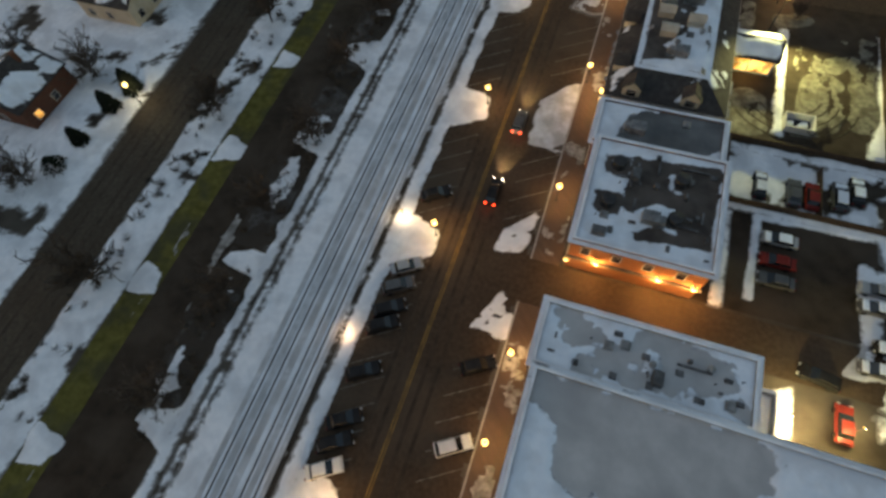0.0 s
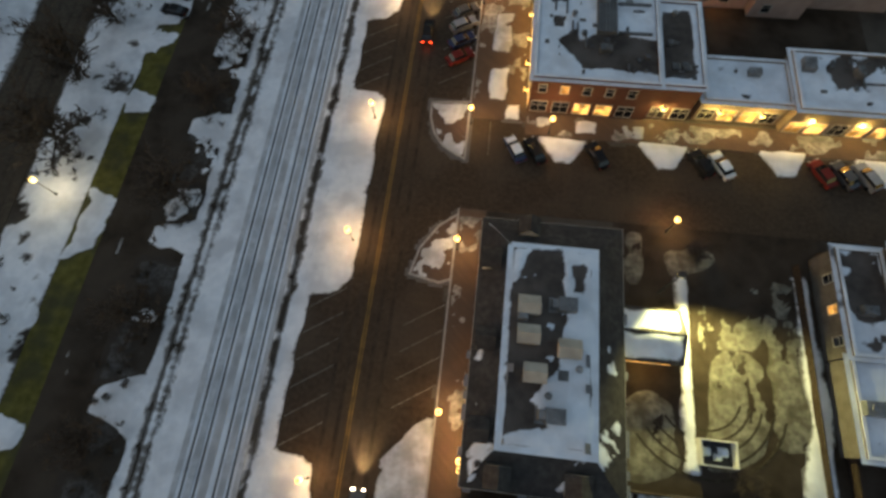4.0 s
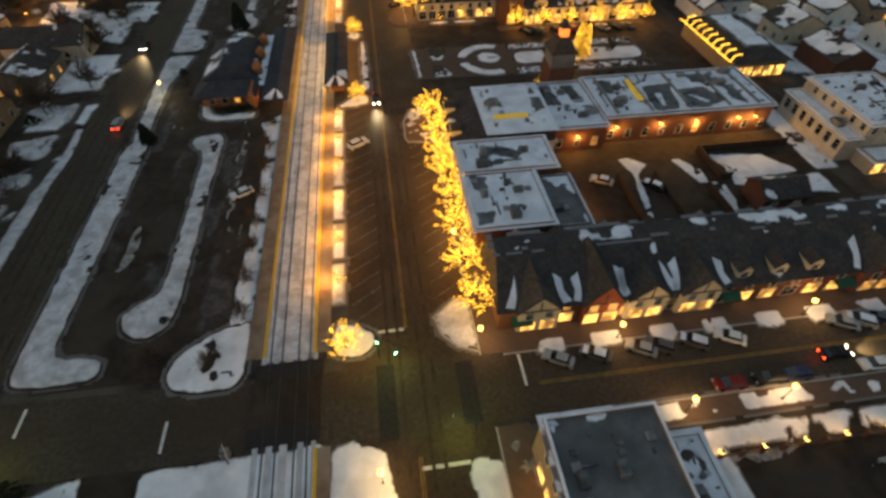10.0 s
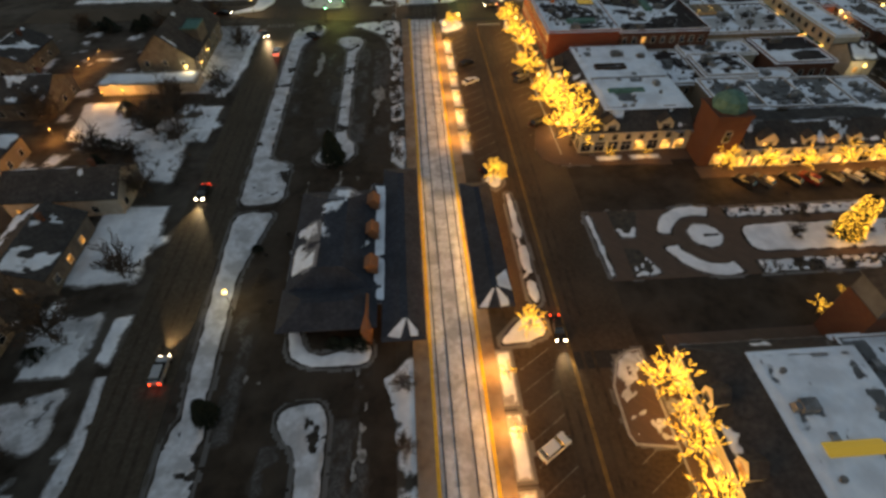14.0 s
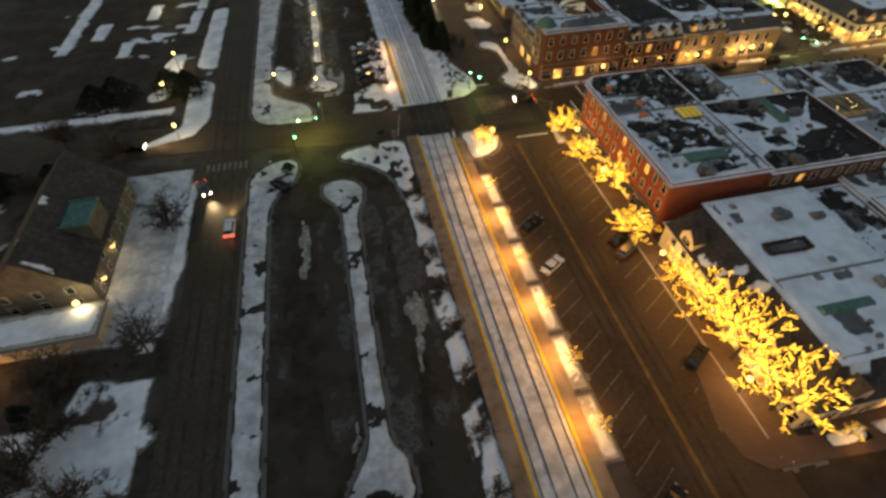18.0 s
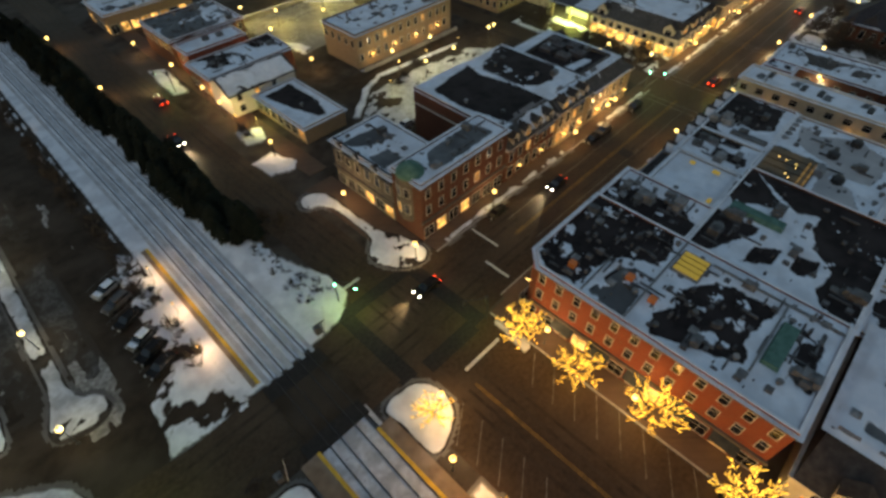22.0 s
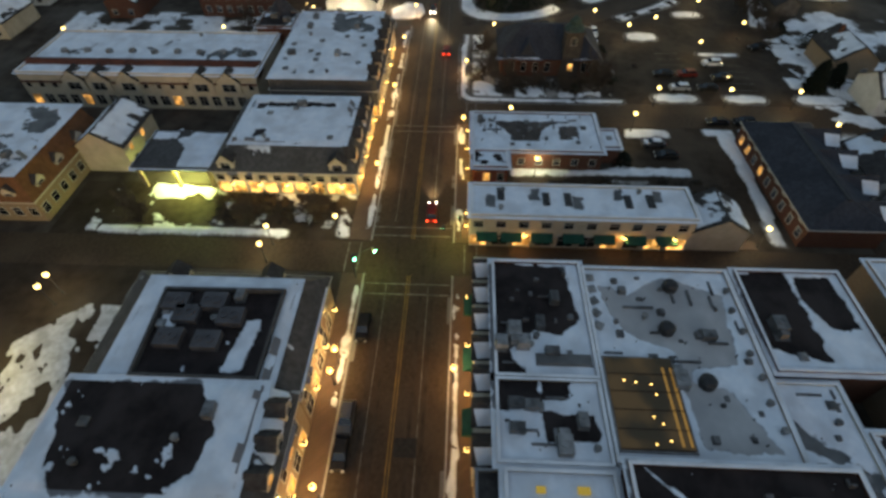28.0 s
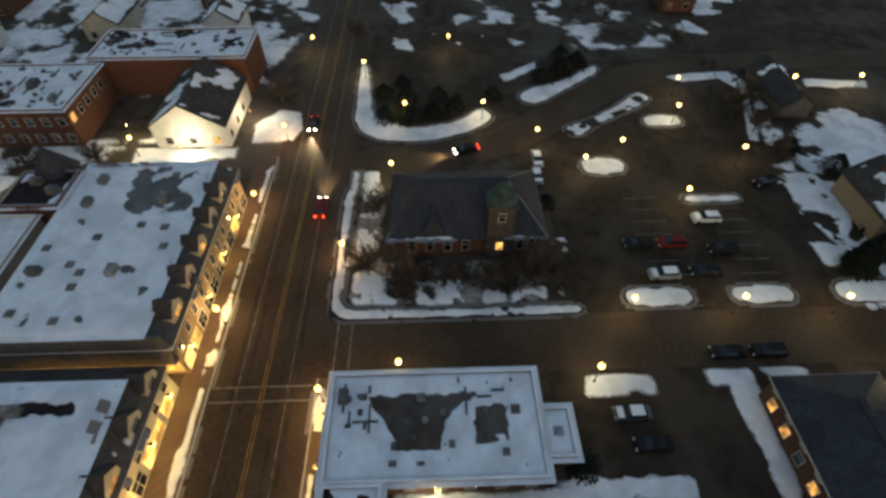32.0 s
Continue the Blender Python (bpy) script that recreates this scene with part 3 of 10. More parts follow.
setting("road_curve", Shape().prism([a for a, b in sides] + [b for a, b in reversed(sides)], -0.1, 0.026), ASPHALT, "dark asphalt road bending away", "road")
count = 0
for r in ((-56.5, -90, -40.5, 200), (-66.5, 212, -39.5, 284), (-66.5, 280, -42, 408), (-66.5, 421, -35.5, 560), (19.5, 31.5, 42, 49), (46, 20, 80, 62), (19.5, 58, 47, 94.3),
          (21.5, 172.5, 84, 195.5), (29.6, 121, 46, 136), (41.6, 120, 60, 137), (28.6, 150, 80, 172), (19, 226.2, 80, 258.5), (-2.3, 276.6, 78, 327), (20, 450, 78, 481), (-150, 434, -86, 526),
          (83.2, 423, 97, 478), (92, 377, 104, 405), (90.5, 338, 118.2, 377), (127.2, 322, 200, 371.5), (112, 300, 240, 324), (20, 497, 75, 545), (130, 470, 160, 520), (170, 372, 215, 406)):
    count += 1
    setting(f"parking_lot_{count}", Shape().box(r[0], r[1], -0.1, r[2], r[3], -0.002 * (count % 9)), ASPHALT_LOT, "worn dark asphalt car park or yard", "ground")

setting("concrete_lot", Shape().prism([(25, 516), (31, 501), (58, 502), (61, 520), (47, 533), (27, 534)], -0.1, 0.03), CONCRETE, "pale wet concrete lot lit by lamps", "ground")
# pavements with kerbs
walks = Shape()
for r in ((-2.3, -60, 1.6, 24.2), (-2.3, 31, 1.6, 94.3), (-2.3, 110, 6.3, 150.3), (-2.3, 150.3, 2.2, 198.5), (-2.3, 209.6, 1.0, 278), (-2.3, 327.5, 1.5, 406.5), (6.3, 107.6, 64, 112),
          (1.0, 209.4, 76, 214), (15, 195.4, 74, 198.6), (1.5, 404.2, 76.2, 407.4), (83.4, 404.8, 118, 407.4), (1.0, 421.8, 76.2, 425.2), (83.4, 421.6, 165, 425.4),
          (-5.5, 426, 1.0, 452), (-2.3, 455, 2, 560), (5, 326.5, 26, 331), (25, 319.6, 72, 323.5), (2, 278, 62, 282), (83.4, 357, 85.4, 404.6)):
    walks.box(*r[:2], -0.1, *r[2:], 0.13)
setting("pavement", walks, PAVER, "brick-paved pavements, wet and partly snowy", "pavement")
kerbs = Shape()
for r in ((-2.55, -60, -2.3, 24.2), (-2.55, 31, -2.3, 94.3), (-2.55, 110, -2.3, 198.5), (-2.55, 209.6, -2.3, 276), (-2.55, 330, -2.3, 406.5), (1.5, 407.4, 76.2, 407.65), (83.4, 407.4, 118, 407.65), (1.0, 421.55, 76.2, 421.8), (83.4, 421.35, 165, 421.6), (1, 209.15, 76, 209.4), (15, 198.6, 74, 198.85)):
    kerbs.box(*r[:2], -0.1, *r[2:], 0.15)
setting("kerb", kerbs, KERB, "pale stone kerbs", "kerb")

# railway: bed, rails, crossing panels, platforms
CENTRE = [(-28.7, -120), (-28.8, 60), (-29.2, 110), (-29.8, 160), (-30.4, 205), (-30.6, 270), (-30.7, 330), (-30.4, 380), (-29.6, 420), (-29.4, 470), (-30.5, 540), (-33, 640)]
tracks = thing("railway_track", -31, 200, "two railway tracks with snow between dark rails", "railway")
tagged(tracks, kind="structure")


def shifted(line, dx):
    return [(x + dx + 31, y - 200) for x, y in line]


for off in (-2.85, -1.2, 1.2, 2.85):
    part("ballast", ribbon(shifted(CENTRE, off), 0.10, 0.10, 0.215), BALLAST, tracks)
    part("rail", ribbon(shifted(CENTRE, off), 0.045, 0.15, 0.31), RAIL, tracks, smooth=False)
for off, half in ((-2.0, 0.42), (2.0, 0.38), (-0.2, 0.5), (3.7, 0.3), (-3.8, 0.35)):
    part("packed_snow", ribbon(shifted(CENTRE, off), half, 0.08, 0.178), STREAK, tracks, "strip of packed grey snow")
panels = Shape().box(-35.2, 201.3, 0.0, -26.0, 211.6, 0.25).box(-34.4, 408.8, 0.0, -25.0, 420.0, 0.25)
setting("crossing_panels", panels, ASPHALT_LOT, "dark level crossing panels between the rails", "level crossing")
for k, (y, x0) in enumerate(((201.4, -35.4), (211.0, -35.2), (408.8, -35.6), (419.4, -34.6))):
    setting("footway_crossing", Shape().box(x0, y - 1.3, 0.1, x0 + 9.5, y + 1.3, 0.27), PATCH, "dark rubber footway across the rails", "level crossing")
for x0, x1, edge, y0, y1 in ((-36.9, -34.5, -34.5, 213.5, 408), (-26.7, -24.6, -27.1, 213.5, 405), (-26.2, -24.4, -26.6, 186, 199), (-35.3, -34.6, -34.6, 422, 459)):
    platform = thing("platform", (x0 + x1) / 2, (y0 + y1) / 2, "low paved station platform with yellow tactile edge", "platform")
    tagged(platform, kind="structure")
    w, l = (x1 - x0) / 2, (y1 - y0) / 2
    part("paving", Shape().box(-w, -l, 0, w, l, 0.30), PLATFORM, platform)
    ex = edge - (x0 + x1) / 2
    part("tactile_edge", Shape().box(ex, -l, 0, ex + 0.5, l, 0.335), TACTILE, platform, "yellow tactile strip")

# paint on the road
stall = Shape().box(-0.05, 0, 0, 0.05, 6.0, 0.012).mesh("stall_line", LINE)
lines = tagged(thing("stall_lines", -12, 200, "faded white angled parking bay lines", "road marking"), kind="structure")


def bays(x, y0, y1, step, turn, length=1.0, z=0.02):
    y = y0
    while y < y1:
        ob = put("stall_line", stall, lines, at=(x + 12, y - 200, z), turn=turn)
        ob.scale = (1, length, 1)
        y += step


for y0, y1 in ((-40, 24), (33, 50), (60, 79), (114, 128), (141, 156), (218, 280), (326, 398)):
    bays(-21.3, y0, y1, 3.5, -56)
for y0, y1 in ((-40, 14), (36, 48), (66, 80), (116, 176), (221, 272), (338, 396)):
    bays(-8.0, y0, y1, 3.5, -57, 1.05)
bays(1, 103.6, 104, 3, 0)
bays(-6.0, 438.5, 452, 2.9, -78, 0.85)
for y in (427, 430, 433, 436, 439, 442, 445, 448, 451, 454, 457):
    put("stall_line", stall, lines, at=(-45.4 + 12, y - 200, 0.02), turn=-70)
for k in range(9):
    put("stall_line", stall, lines, at=(140 + k * 2.9, 0 + 352 - 200, 0.02), turn=0)
    put("stall_line", stall, lines, at=(140 + k * 2.9, 0 + 338 - 200, 0.02), turn=0)

yellow = Shape().box(-13.2, -60, 0, -13.06, 196, 0.034).box(-12.85, -60, 0, -12.71, 196, 0.034).box(-13.3, 216, 0, -13.15, 400, 0.034).box(-13.0, 216, 0, -12.85, 400, 0.034)
yellow.box(14, 414.2, 0, 76, 414.35, 0.046).box(14, 414.6, 0, 76, 414.75, 0.046).box(84, 414.2, 0, 320, 414.35, 0.046).box(84, 414.6, 0, 320, 414.75, 0.046).box(5, 203.8, 0, 118, 203.95, 0.044).box(5, 204.15, 0, 118, 204.3, 0.044)
setting("centre_line", yellow, YELLOW_LINE, "worn double yellow centre line", "road marking")
white = Shape().box(-17.4, 215.6, 0, -13.4, 216.1, 0.034).box(-12.9, 194.3, 0, -6.6, 194.8, 0.034).box(-12.5, 402.2, 0, -5.2, 402.7, 0.034).box(-16.2, 426.6, 0, -12.3, 427.1, 0.04).box(5.0, 409, 0, 5.45, 414, 0.046).box(3, 203.9, 0, 3.4, 209, 0.044).box(9.2, 414.8, 0, 9.6, 421.2, 0.046)
white.box(-46.5, 201.2, 0, -46.1, 205.5, 0.044).box(-66, 206, 0, -65.6, 210, 0.044).box(-67, 401.5, 0.0, -66.6, 406, 0.03)
lane = Shape()
for y in (411.2, 417.8):
    lane.box(88, y, 0, 300, y + 0.1, 0.046).box(16, y, 0, 74, y + 0.1, 0.046)
for dx in (0, 2.0):
    lane.box(74.2 - dx, 407.9, 0, 74.4 - dx, 421.2, 0.046).box(84.6 + dx, 407.9, 0, 84.8 + dx, 421.2, 0.046).box(117 - dx, 407.9, 0, 117.2 - dx, 421.2, 0.046)
    lane.box(76.6, 405.6 - dx, 0, 83.0, 405.8 - dx, 0.04).box(76.6, 423 + dx, 0, 83, 423.2 + dx, 0.04).box(118.4, 405.6 - dx, 0, 127, 405.8 - dx, 0.04)
setting("lane_line", lane, LINE, "faded parking lane lines", "road marking")
worn = Shape()
for k in range(8):
    white.box(-80.6 + 1.2 * k, 196.2, 0, -80.0 + 1.2 * k, 199.2, 0.034)
    worn.box(-79.8 + 1.1 * k, 405, 0, -79.3 + 1.1 * k, 407.5, 0.036)
    white.box(-83.0, 201.0 + 1.2 * k, 0, -80.0, 201.6 + 1.2 * k, 0.044)
setting("crossing_stripes", worn, LINE, "worn stripes of a foot crossing", "road marking")
setting("stop_line", white, WHITE_LINE, "white stop and crossing lines", "road marking")
tar = Shape().box(47.8, 411.2, 0, 50.2, 414.0, 0.05).box(-6.5, 199.5, 0, -3.9, 209, 0.034).box(-18, 198.6, 0, -15.4, 210, 0.036).box(-6.0, 406.5, 0, -3.4, 423, 0.036).box(-16, 405.5, 0, -6, 408, 0.036).box(-19, 421.4, 0, -5, 423.6, 0.036).box(-20, 407, 0, -17.6, 423, 0.038).box(-14, 277, 0, -2, 280, 0.024).box(-20.5, 404, 0, -18, 408, 0.034)
setting("asphalt_patch", tar, PATCH, "darker repaired strips of asphalt", "road marking")

for line, offs in ((ROAD_WEST, (-3.1, -1.4, 1.4, 3.1)), ([(-11.6, 414), (-12.0, 440), (-13.0, 480), (-13.5, 620)], (-2.9, -1.3, 1.2, 2.8)), ([(-60, 411.6), (76, 411.4), (320, 411.4)], (-0.8, 0.9)), ([(-60, 417.4), (76, 417.6), (320, 417.6)], (-0.8, 0.9)), ([(-10.6, -60), (-10.6, 400)], (-0.8, 0.8)), ([(-15.2, -60), (-15.2, 400)], (-0.8, 0.8))):
    for off in offs:
        strip = ribbon([(x + (off if line[0][0] != -60 else 0), y + (off if line[0][0] == -60 else 0)) for x, y in line], 0.26, 0.0, 0.0345)
        setting("wheel_track", strip, TRACK, "dark wet wheel track worn along the road", "road marking")

# ---- snow on the ground ----
HOLES = [(-24.3, -90, 196, 0.5), (-38.3, -90, 150, 0.45), (-36.9, -90, 150, 0.22)]
snow("snow_field", rect(-40.4, -95, -21.4, 181), "trackside strip of snow with dark brush", depth=0.14, holes=HOLES, seed=1, wobble=0.4)
snow("snow_field", [(-48.4, 199), (-47.9, 181.6), (-40.8, 181), (-24.6, 180), (-25.4, 199.6)], "snowy park corner beside the tracks", depth=0.15, seed=2, holes=[(-24.3, 180, 190, 0.4)])
snow("snow_field", rect(-34.6, 199, -26.6, 213), "thin snow between rails", SLUSH_OR_DIM, depth=0.02, cover=0.2, seed=3)
snow("trackbed_snow", rect(-34.4, 212.6, -26.8, 408.6), "thin dirty snow between the platforms", SLUSH_OR_DIM, depth=0.2, wobble=0.2, seed=4, cell=0.7)
for k, (y0, y1) in enumerate(((-14, -5), (25.5, 32), (51.8, 59), (80, 113.2), (129, 140), (157, 166))):
    snow("snow_bank", [(-22.5, y0 - 1.5), (-18.5, y0), (-16.0, y0 + 2.0), (-16.0, y1 - 0.8), (-17.6, y1), (-22.5, y1 + 1.5)], "snow heap on a kerbed bump-out", depth=0.22, seed=10 + k)
snow("snow_bank", [(-25, 180.5), (-24.3, 198.5), (-21.5, 199.5), (-17.4, 197), (-16.1, 190), (-16.4, 184), (-18.5, 180.8)], "snow-covered kerbed island", depth=0.2, seed=20)
snow("snow_bank", [(-5.9, 195.4), (-7.0, 193.5), (-6.2, 183.5), (-4.8, 182), (-2.6, 184), (-2.4, 194)], "long snow heap at the kerb", depth=0.3, seed=21)
for k, poly in enumerate(([(-8.2, 30.2), (-4, 31.2), (-2.6, 38), (-3.6, 38.8), (-7.6, 34.5)], [(-8.2, 18.5), (-2.4, 18.2), (-2.5, 24.6), (-5, 25)], [(-8.5, 50.5), (-2.4, 50.2), (-2.5, 65.2), (-4, 66), (-8.6, 60)],
                          [(-4.6, 397.5), (-2.5, 398), (-2.5, 405.5), (-3.6, 405)])):
    snow("snow_bank", poly, "trodden snow on a rounded kerb bump-out", SLUSH_OR_DIM if k > 1 else SNOW, depth=0.17, seed=30 + k, cover=0.95 if k in (0, 1) else 0.8, patch=3)
for k, (x0, y0, x1, y1) in enumerate(((0.2, 113.5, 3.2, 120), (0.2, 123.5, 3.2, 131.5), (-0.2, 134.6, 2.0, 137.4), (3.6, 134.6, 6, 137), (-0.2, 142, 2, 145), (3.4, 143, 6, 147), (3.2, 110.2, 5.2, 113), (8, 109.2, 10, 111), (14, 108.6, 17, 110.8), (21, 108.4, 24, 110.6))):
    snow("snow_bank", rect(x0, y0, x1, y1), "trodden snow on a raised planting bed", SLUSH_OR_DIM if k % 2 else SNOW, z=0.13, depth=0.22, seed=330 + k, cell=0.35, cover=0.9, patch=2)
snow("pavement_snow", rect(-2.2, 111, 6.2, 150), "trodden snow and slush on the pavement", SLUSH_DARK, z=0.13, depth=0.05, cover=0.42, patch=3, seed=345, cell=0.4)
for k, (y0, y1) in enumerate(((-55, 23.5), (32, 93), (220, 276))):
    snow("pavement_snow", rect(-2.2, y0, 1.5, y1), "trodden snow and slush on the pavement", SLUSH_DARK, z=0.13, depth=0.05, cover=0.36, patch=2.6, seed=361 + k, cell=0.4)
snow("pavement_snow", rect(-2.2, 151, 2.1, 198), "trodden snow and slush on the pavement", SLUSH_DARK, z=0.13, depth=0.05, cover=0.35, patch=3, seed=346, cell=0.4)
snow("pavement_snow", rect(6.4, 107.8, 64, 111.8), "trodden snow and slush on the pavement", SLUSH_DARK, z=0.13, depth=0.05, cover=0.5, patch=3, seed=347, cell=0.4)
for k, r in enumerate(((-65.6, 222, -41, 280), (-66, 320, -41, 396), (-65, 430, -37, 540), (-56, -60, -46, 180))):
    snow("lot_slush", rect(*r), "grey streaks of slush on the car park", SLUSH_DARK, depth=0.02, cover=0.2, patch=7, seed=355 + k, cell=0.7, stretch=(2.2, 0.35))
# western verge, grass and lots
verge = [(-66.2, -90), (-65.4, 0), (-66.8, 60), (-71.6, 150), (-71.0, 184), (-69, 196), (-55.4, 199.5), (-53.6, 193), (-53.4, 176), (-57.5, 172), (-58.0, 100), (-58.4, 0), (-58.4, -90)]
snow("verge_snow", verge, "snowy roadside verge", depth=0.14, seed=40, cover=0.9, patch=4)
setting("grass_strip", Shape().box(-58.2, -90, -0.05, -53.4, 126, 0.012), GRASS, "yellow-green winter grass strip beside the alley", "grass", "structure")
for k, (y, h) in enumerate(((-14, 2.4), (11, 2.6), (36, 2.8), (57.4, 2.4), (86.6, 5.6), (108, 2.6), (126, 2), (146, 2))):
    snow("snow_bank", [(-58, y - h), (-54.0 + 0.5 * (k % 3), y - 0.7 * h), (-53.2, y + 0.7 * h), (-58, y + h + 0.3)], "small snow spur beside the alley", depth=0.15, seed=50 + k, wobble=0.9, cell=0.45)
for k, (y, h) in enumerate(((-6, 2.2), (18, 1.8), (41.4, 1.7), (62.6, 2.9), (85.7, 2.2), (104, 2.4))):
    snow("snow_bank", [(-46.4, y - 0.5 * h), (-46.0, y + 0.6 * h), (-42.8, y + 1.1 * h), (-39.8, y + 1.5 * h), (-39.6, y - 1.5 * h), (-43.0, y - h)], "snow spur between bays beside the tracks", depth=0.15, seed=420 + k, wobble=0.7, cell=0.4)
    snow("lot_frost", rect(-46.2, y + h, -40.6, y + 19), "grey thin snow under bare trees", FROST, depth=0.02, z=0.06, cover=0.5, patch=5, seed=430 + k, cell=0.5, wobble=0.8)
snow("verge_snow", [(-46.5, -90), (-40, -90), (-40, 176), (-44.8, 176)], "patchy snow under bare trees", depth=0.12, cover=0.36, patch=6.5, seed=61, wobble=1.2)
snow("lot_snow", rect(-59, 118, -53.2, 172), "snow between parked cars", depth=0.1, cover=0.5, patch=5, seed=62)
snow("lot_snow", rect(-46.5, 118, -40, 176), "snow between parked cars", depth=0.1, cover=0.6, patch=4, seed=63)
snow("yard_snow", ragged([(-178, -100), (-74, -90), (-75.8, 0), (-78, 60), (-82.6, 150), (-81.6, 186), (-82.8, 197), (-88, 199), (-180, 196)], 5, 11, 9, lambda x, y: x > -120), "snowy gardens with dark shrubs", depth=0.16, cover=0.84, patch=7, seed=64, cell=1.0)
snow("yard_snow", ragged([(-176, 217), (-86, 213), (-81.6, 217), (-82.2, 280), (-81.2, 330), (-81.2, 400), (-84, 405), (-176, 404)], 6, 11, 9, lambda x, y: x > -120), "snowy gardens between houses", depth=0.16, cover=0.13, patch=6, seed=65, cell=1.0)
snow("yard_snow", [(-170, 429), (-88, 428), (-82.4, 432), (-82.2, 560), (-170, 560)], "snowy lawns beside a car park", depth=0.16, cover=0.05, patch=7, seed=66, cell=1.1, stretch=(0.6, 1.4))
for k, (x0, y0, x1, y1) in enumerate(((-96.5, 299, -84, 319), (-100, 364, -82.4, 407), (-95, 281, -87, 290), (-150, 430.6, -90, 433.8), (-128, 470, -124, 520))):
    # the second lawn takes the darker snow to imitate its dim light
    snow("lawn_snow", rect(x0, y0, x1, y1), "smooth dull snow on a lawn", SLUSH_OR_DIM if k == 1 else SNOW, depth=0.22, seed=70 + k, cell=0.8)

for k, poly in enumerate(([(-87.2, 453.4), (-81.6, 451.8), (-81.2, 495.6), (-86.2, 494.8)], [(-96.5, 540), (-82, 534), (-80.4, 526.7), (-81.9, 502.6), (-84.7, 503.9), (-86.3, 525.3), (-110.4, 532.3), (-111.3, 538.9)], [(-102.9, 480.2), (-90, 476.9), (-88.9, 496), (-92.7, 494.7), (-92.6, 479.3), (-102.1, 474.6)], [(-87.7, 446.2), (-81.5, 444.3), (-81, 425.9), (-84, 419.6), (-93.9, 417), (-94.1, 418.8), (-87.2, 423.3)], [(-95.4, 453.7), (-91.3, 461.4), (-93.9, 462.8), (-96, 457)], [(-97.6, 441.6), (-91.7, 445.7), (-91.9, 438), (-97, 437.1)])):
    snow("lawn_snow", rounded(poly, 1.2), "white bank of snow beside a car park drive", depth=0.22, seed=360 + k, cell=0.5, wobble=0.35)

snow("verge_snow", [(-85.2, 217.4), (-83.4, 213.6), (-80.8, 212.8), (-81.0, 240), (-81.2, 262), (-80.6, 272), (-81.6, 281), (-83.2, 281), (-82.8, 270), (-84.2, 258), (-84.0, 231)], "long snowy verge between road and footway", SLUSH_OR_DIM, depth=0.16, cover=0.84, patch=3, seed=370, cell=0.45, wobble=0.3)
snow("verge_snow", [(-84.4, 291.5), (-84.8, 283.4), (-82.3, 282.4), (-81.9, 291.8)], "short snowy verge between two drives", depth=0.2, seed=371, cell=0.45)
snow("verge_snow", [(-82, 402), (-85.6, 376), (-86, 361.8), (-83.2, 361.7), (-81.2, 378.7), (-81.0, 398)], "snowy verge beside the road", depth=0.2, seed=372, cell=0.45)
snow("verge_snow", [(-112, 209.6), (-97, 211.4), (-86, 213.2), (-86.4, 216.4), (-98, 215.2), (-112, 214)], "snowy verge along the crossing street", depth=0.2, seed=373, cell=0.5)
for k, poly in enumerate(([(-98.3, 291.8), (-86.2, 292.7), (-86.2, 284.2), (-93.8, 282.6)], [(-96.5, 277.4), (-86.2, 279.3), (-86.8, 270.1), (-93.6, 270)], [(-93, 264.8), (-86, 265.4), (-86.2, 260.6), (-91, 260)], [(-92, 255), (-86.4, 256), (-86.6, 248), (-92, 246)], [(-93, 241), (-86.6, 242), (-86.6, 233), (-92, 232)])):
    snow("lawn_snow", rounded(poly, 0.9), "dull white lawn between two drives", SLUSH_OR_DIM, depth=0.2, seed=375 + k, cell=0.5, wobble=0.8, cover=0.8, patch=4)
snow("lawn_snow", [(-100, 200), (-89.6, 199.6), (-84.6, 198.4), (-82.2, 194.2), (-82.0, 184), (-88, 184), (-90, 194)], "snowy corner of a garden", depth=0.2, seed=382, cell=0.5)
snow("snow_bank", [(26, 47.6), (45.8, 48.2), (45.6, 47), (34.4, 46.6), (27.4, 46.4), (26.9, 33.6), (25.7, 33.5)], "snow along a fence and a drive", depth=0.25, seed=383, cell=0.4, wobble=0.3)
snow("yard_snow", [(44.3, 47.7), (47.2, 48.7), (49.2, 37.6), (48.8, 27.7), (37.2, 26.5), (38.9, 29.7), (41, 34), (40, 41), (43.4, 41.8)], "trodden snow round parked cars", SLUSH_OR_DIM, depth=0.12, seed=384, cover=0.66, patch=3.5, cell=0.45)
snow("lot_snow", [(-42.6, 167.4), (-39.1, 167), (-38.8, 150), (-46, 150), (-45.6, 162.2)], "snow round parked cars", depth=0.12, seed=385, cover=0.75, patch=3, cell=0.45)

snow("lawn_snow", [(-93.7, 352.0), (-92.6, 358.4), (-82.5, 357.0), (-82.7, 349.4), (-82.7, 340.8), (-93.8, 343.3)], "snow on a lawn under bare trees", depth=0.18, seed=390, cell=0.5, cover=0.86, patch=4)
snow("lawn_snow", [(-115.4, 344.0), (-98.1, 338.2), (-92.0, 327.6), (-86.4, 326.2), (-86.1, 333.1), (-88.4, 351.8), (-105.3, 353.0), (-107.6, 361.2), (-117.8, 360.6)], "smooth white snow on a wide lawn", depth=0.22, seed=79, cell=0.7)


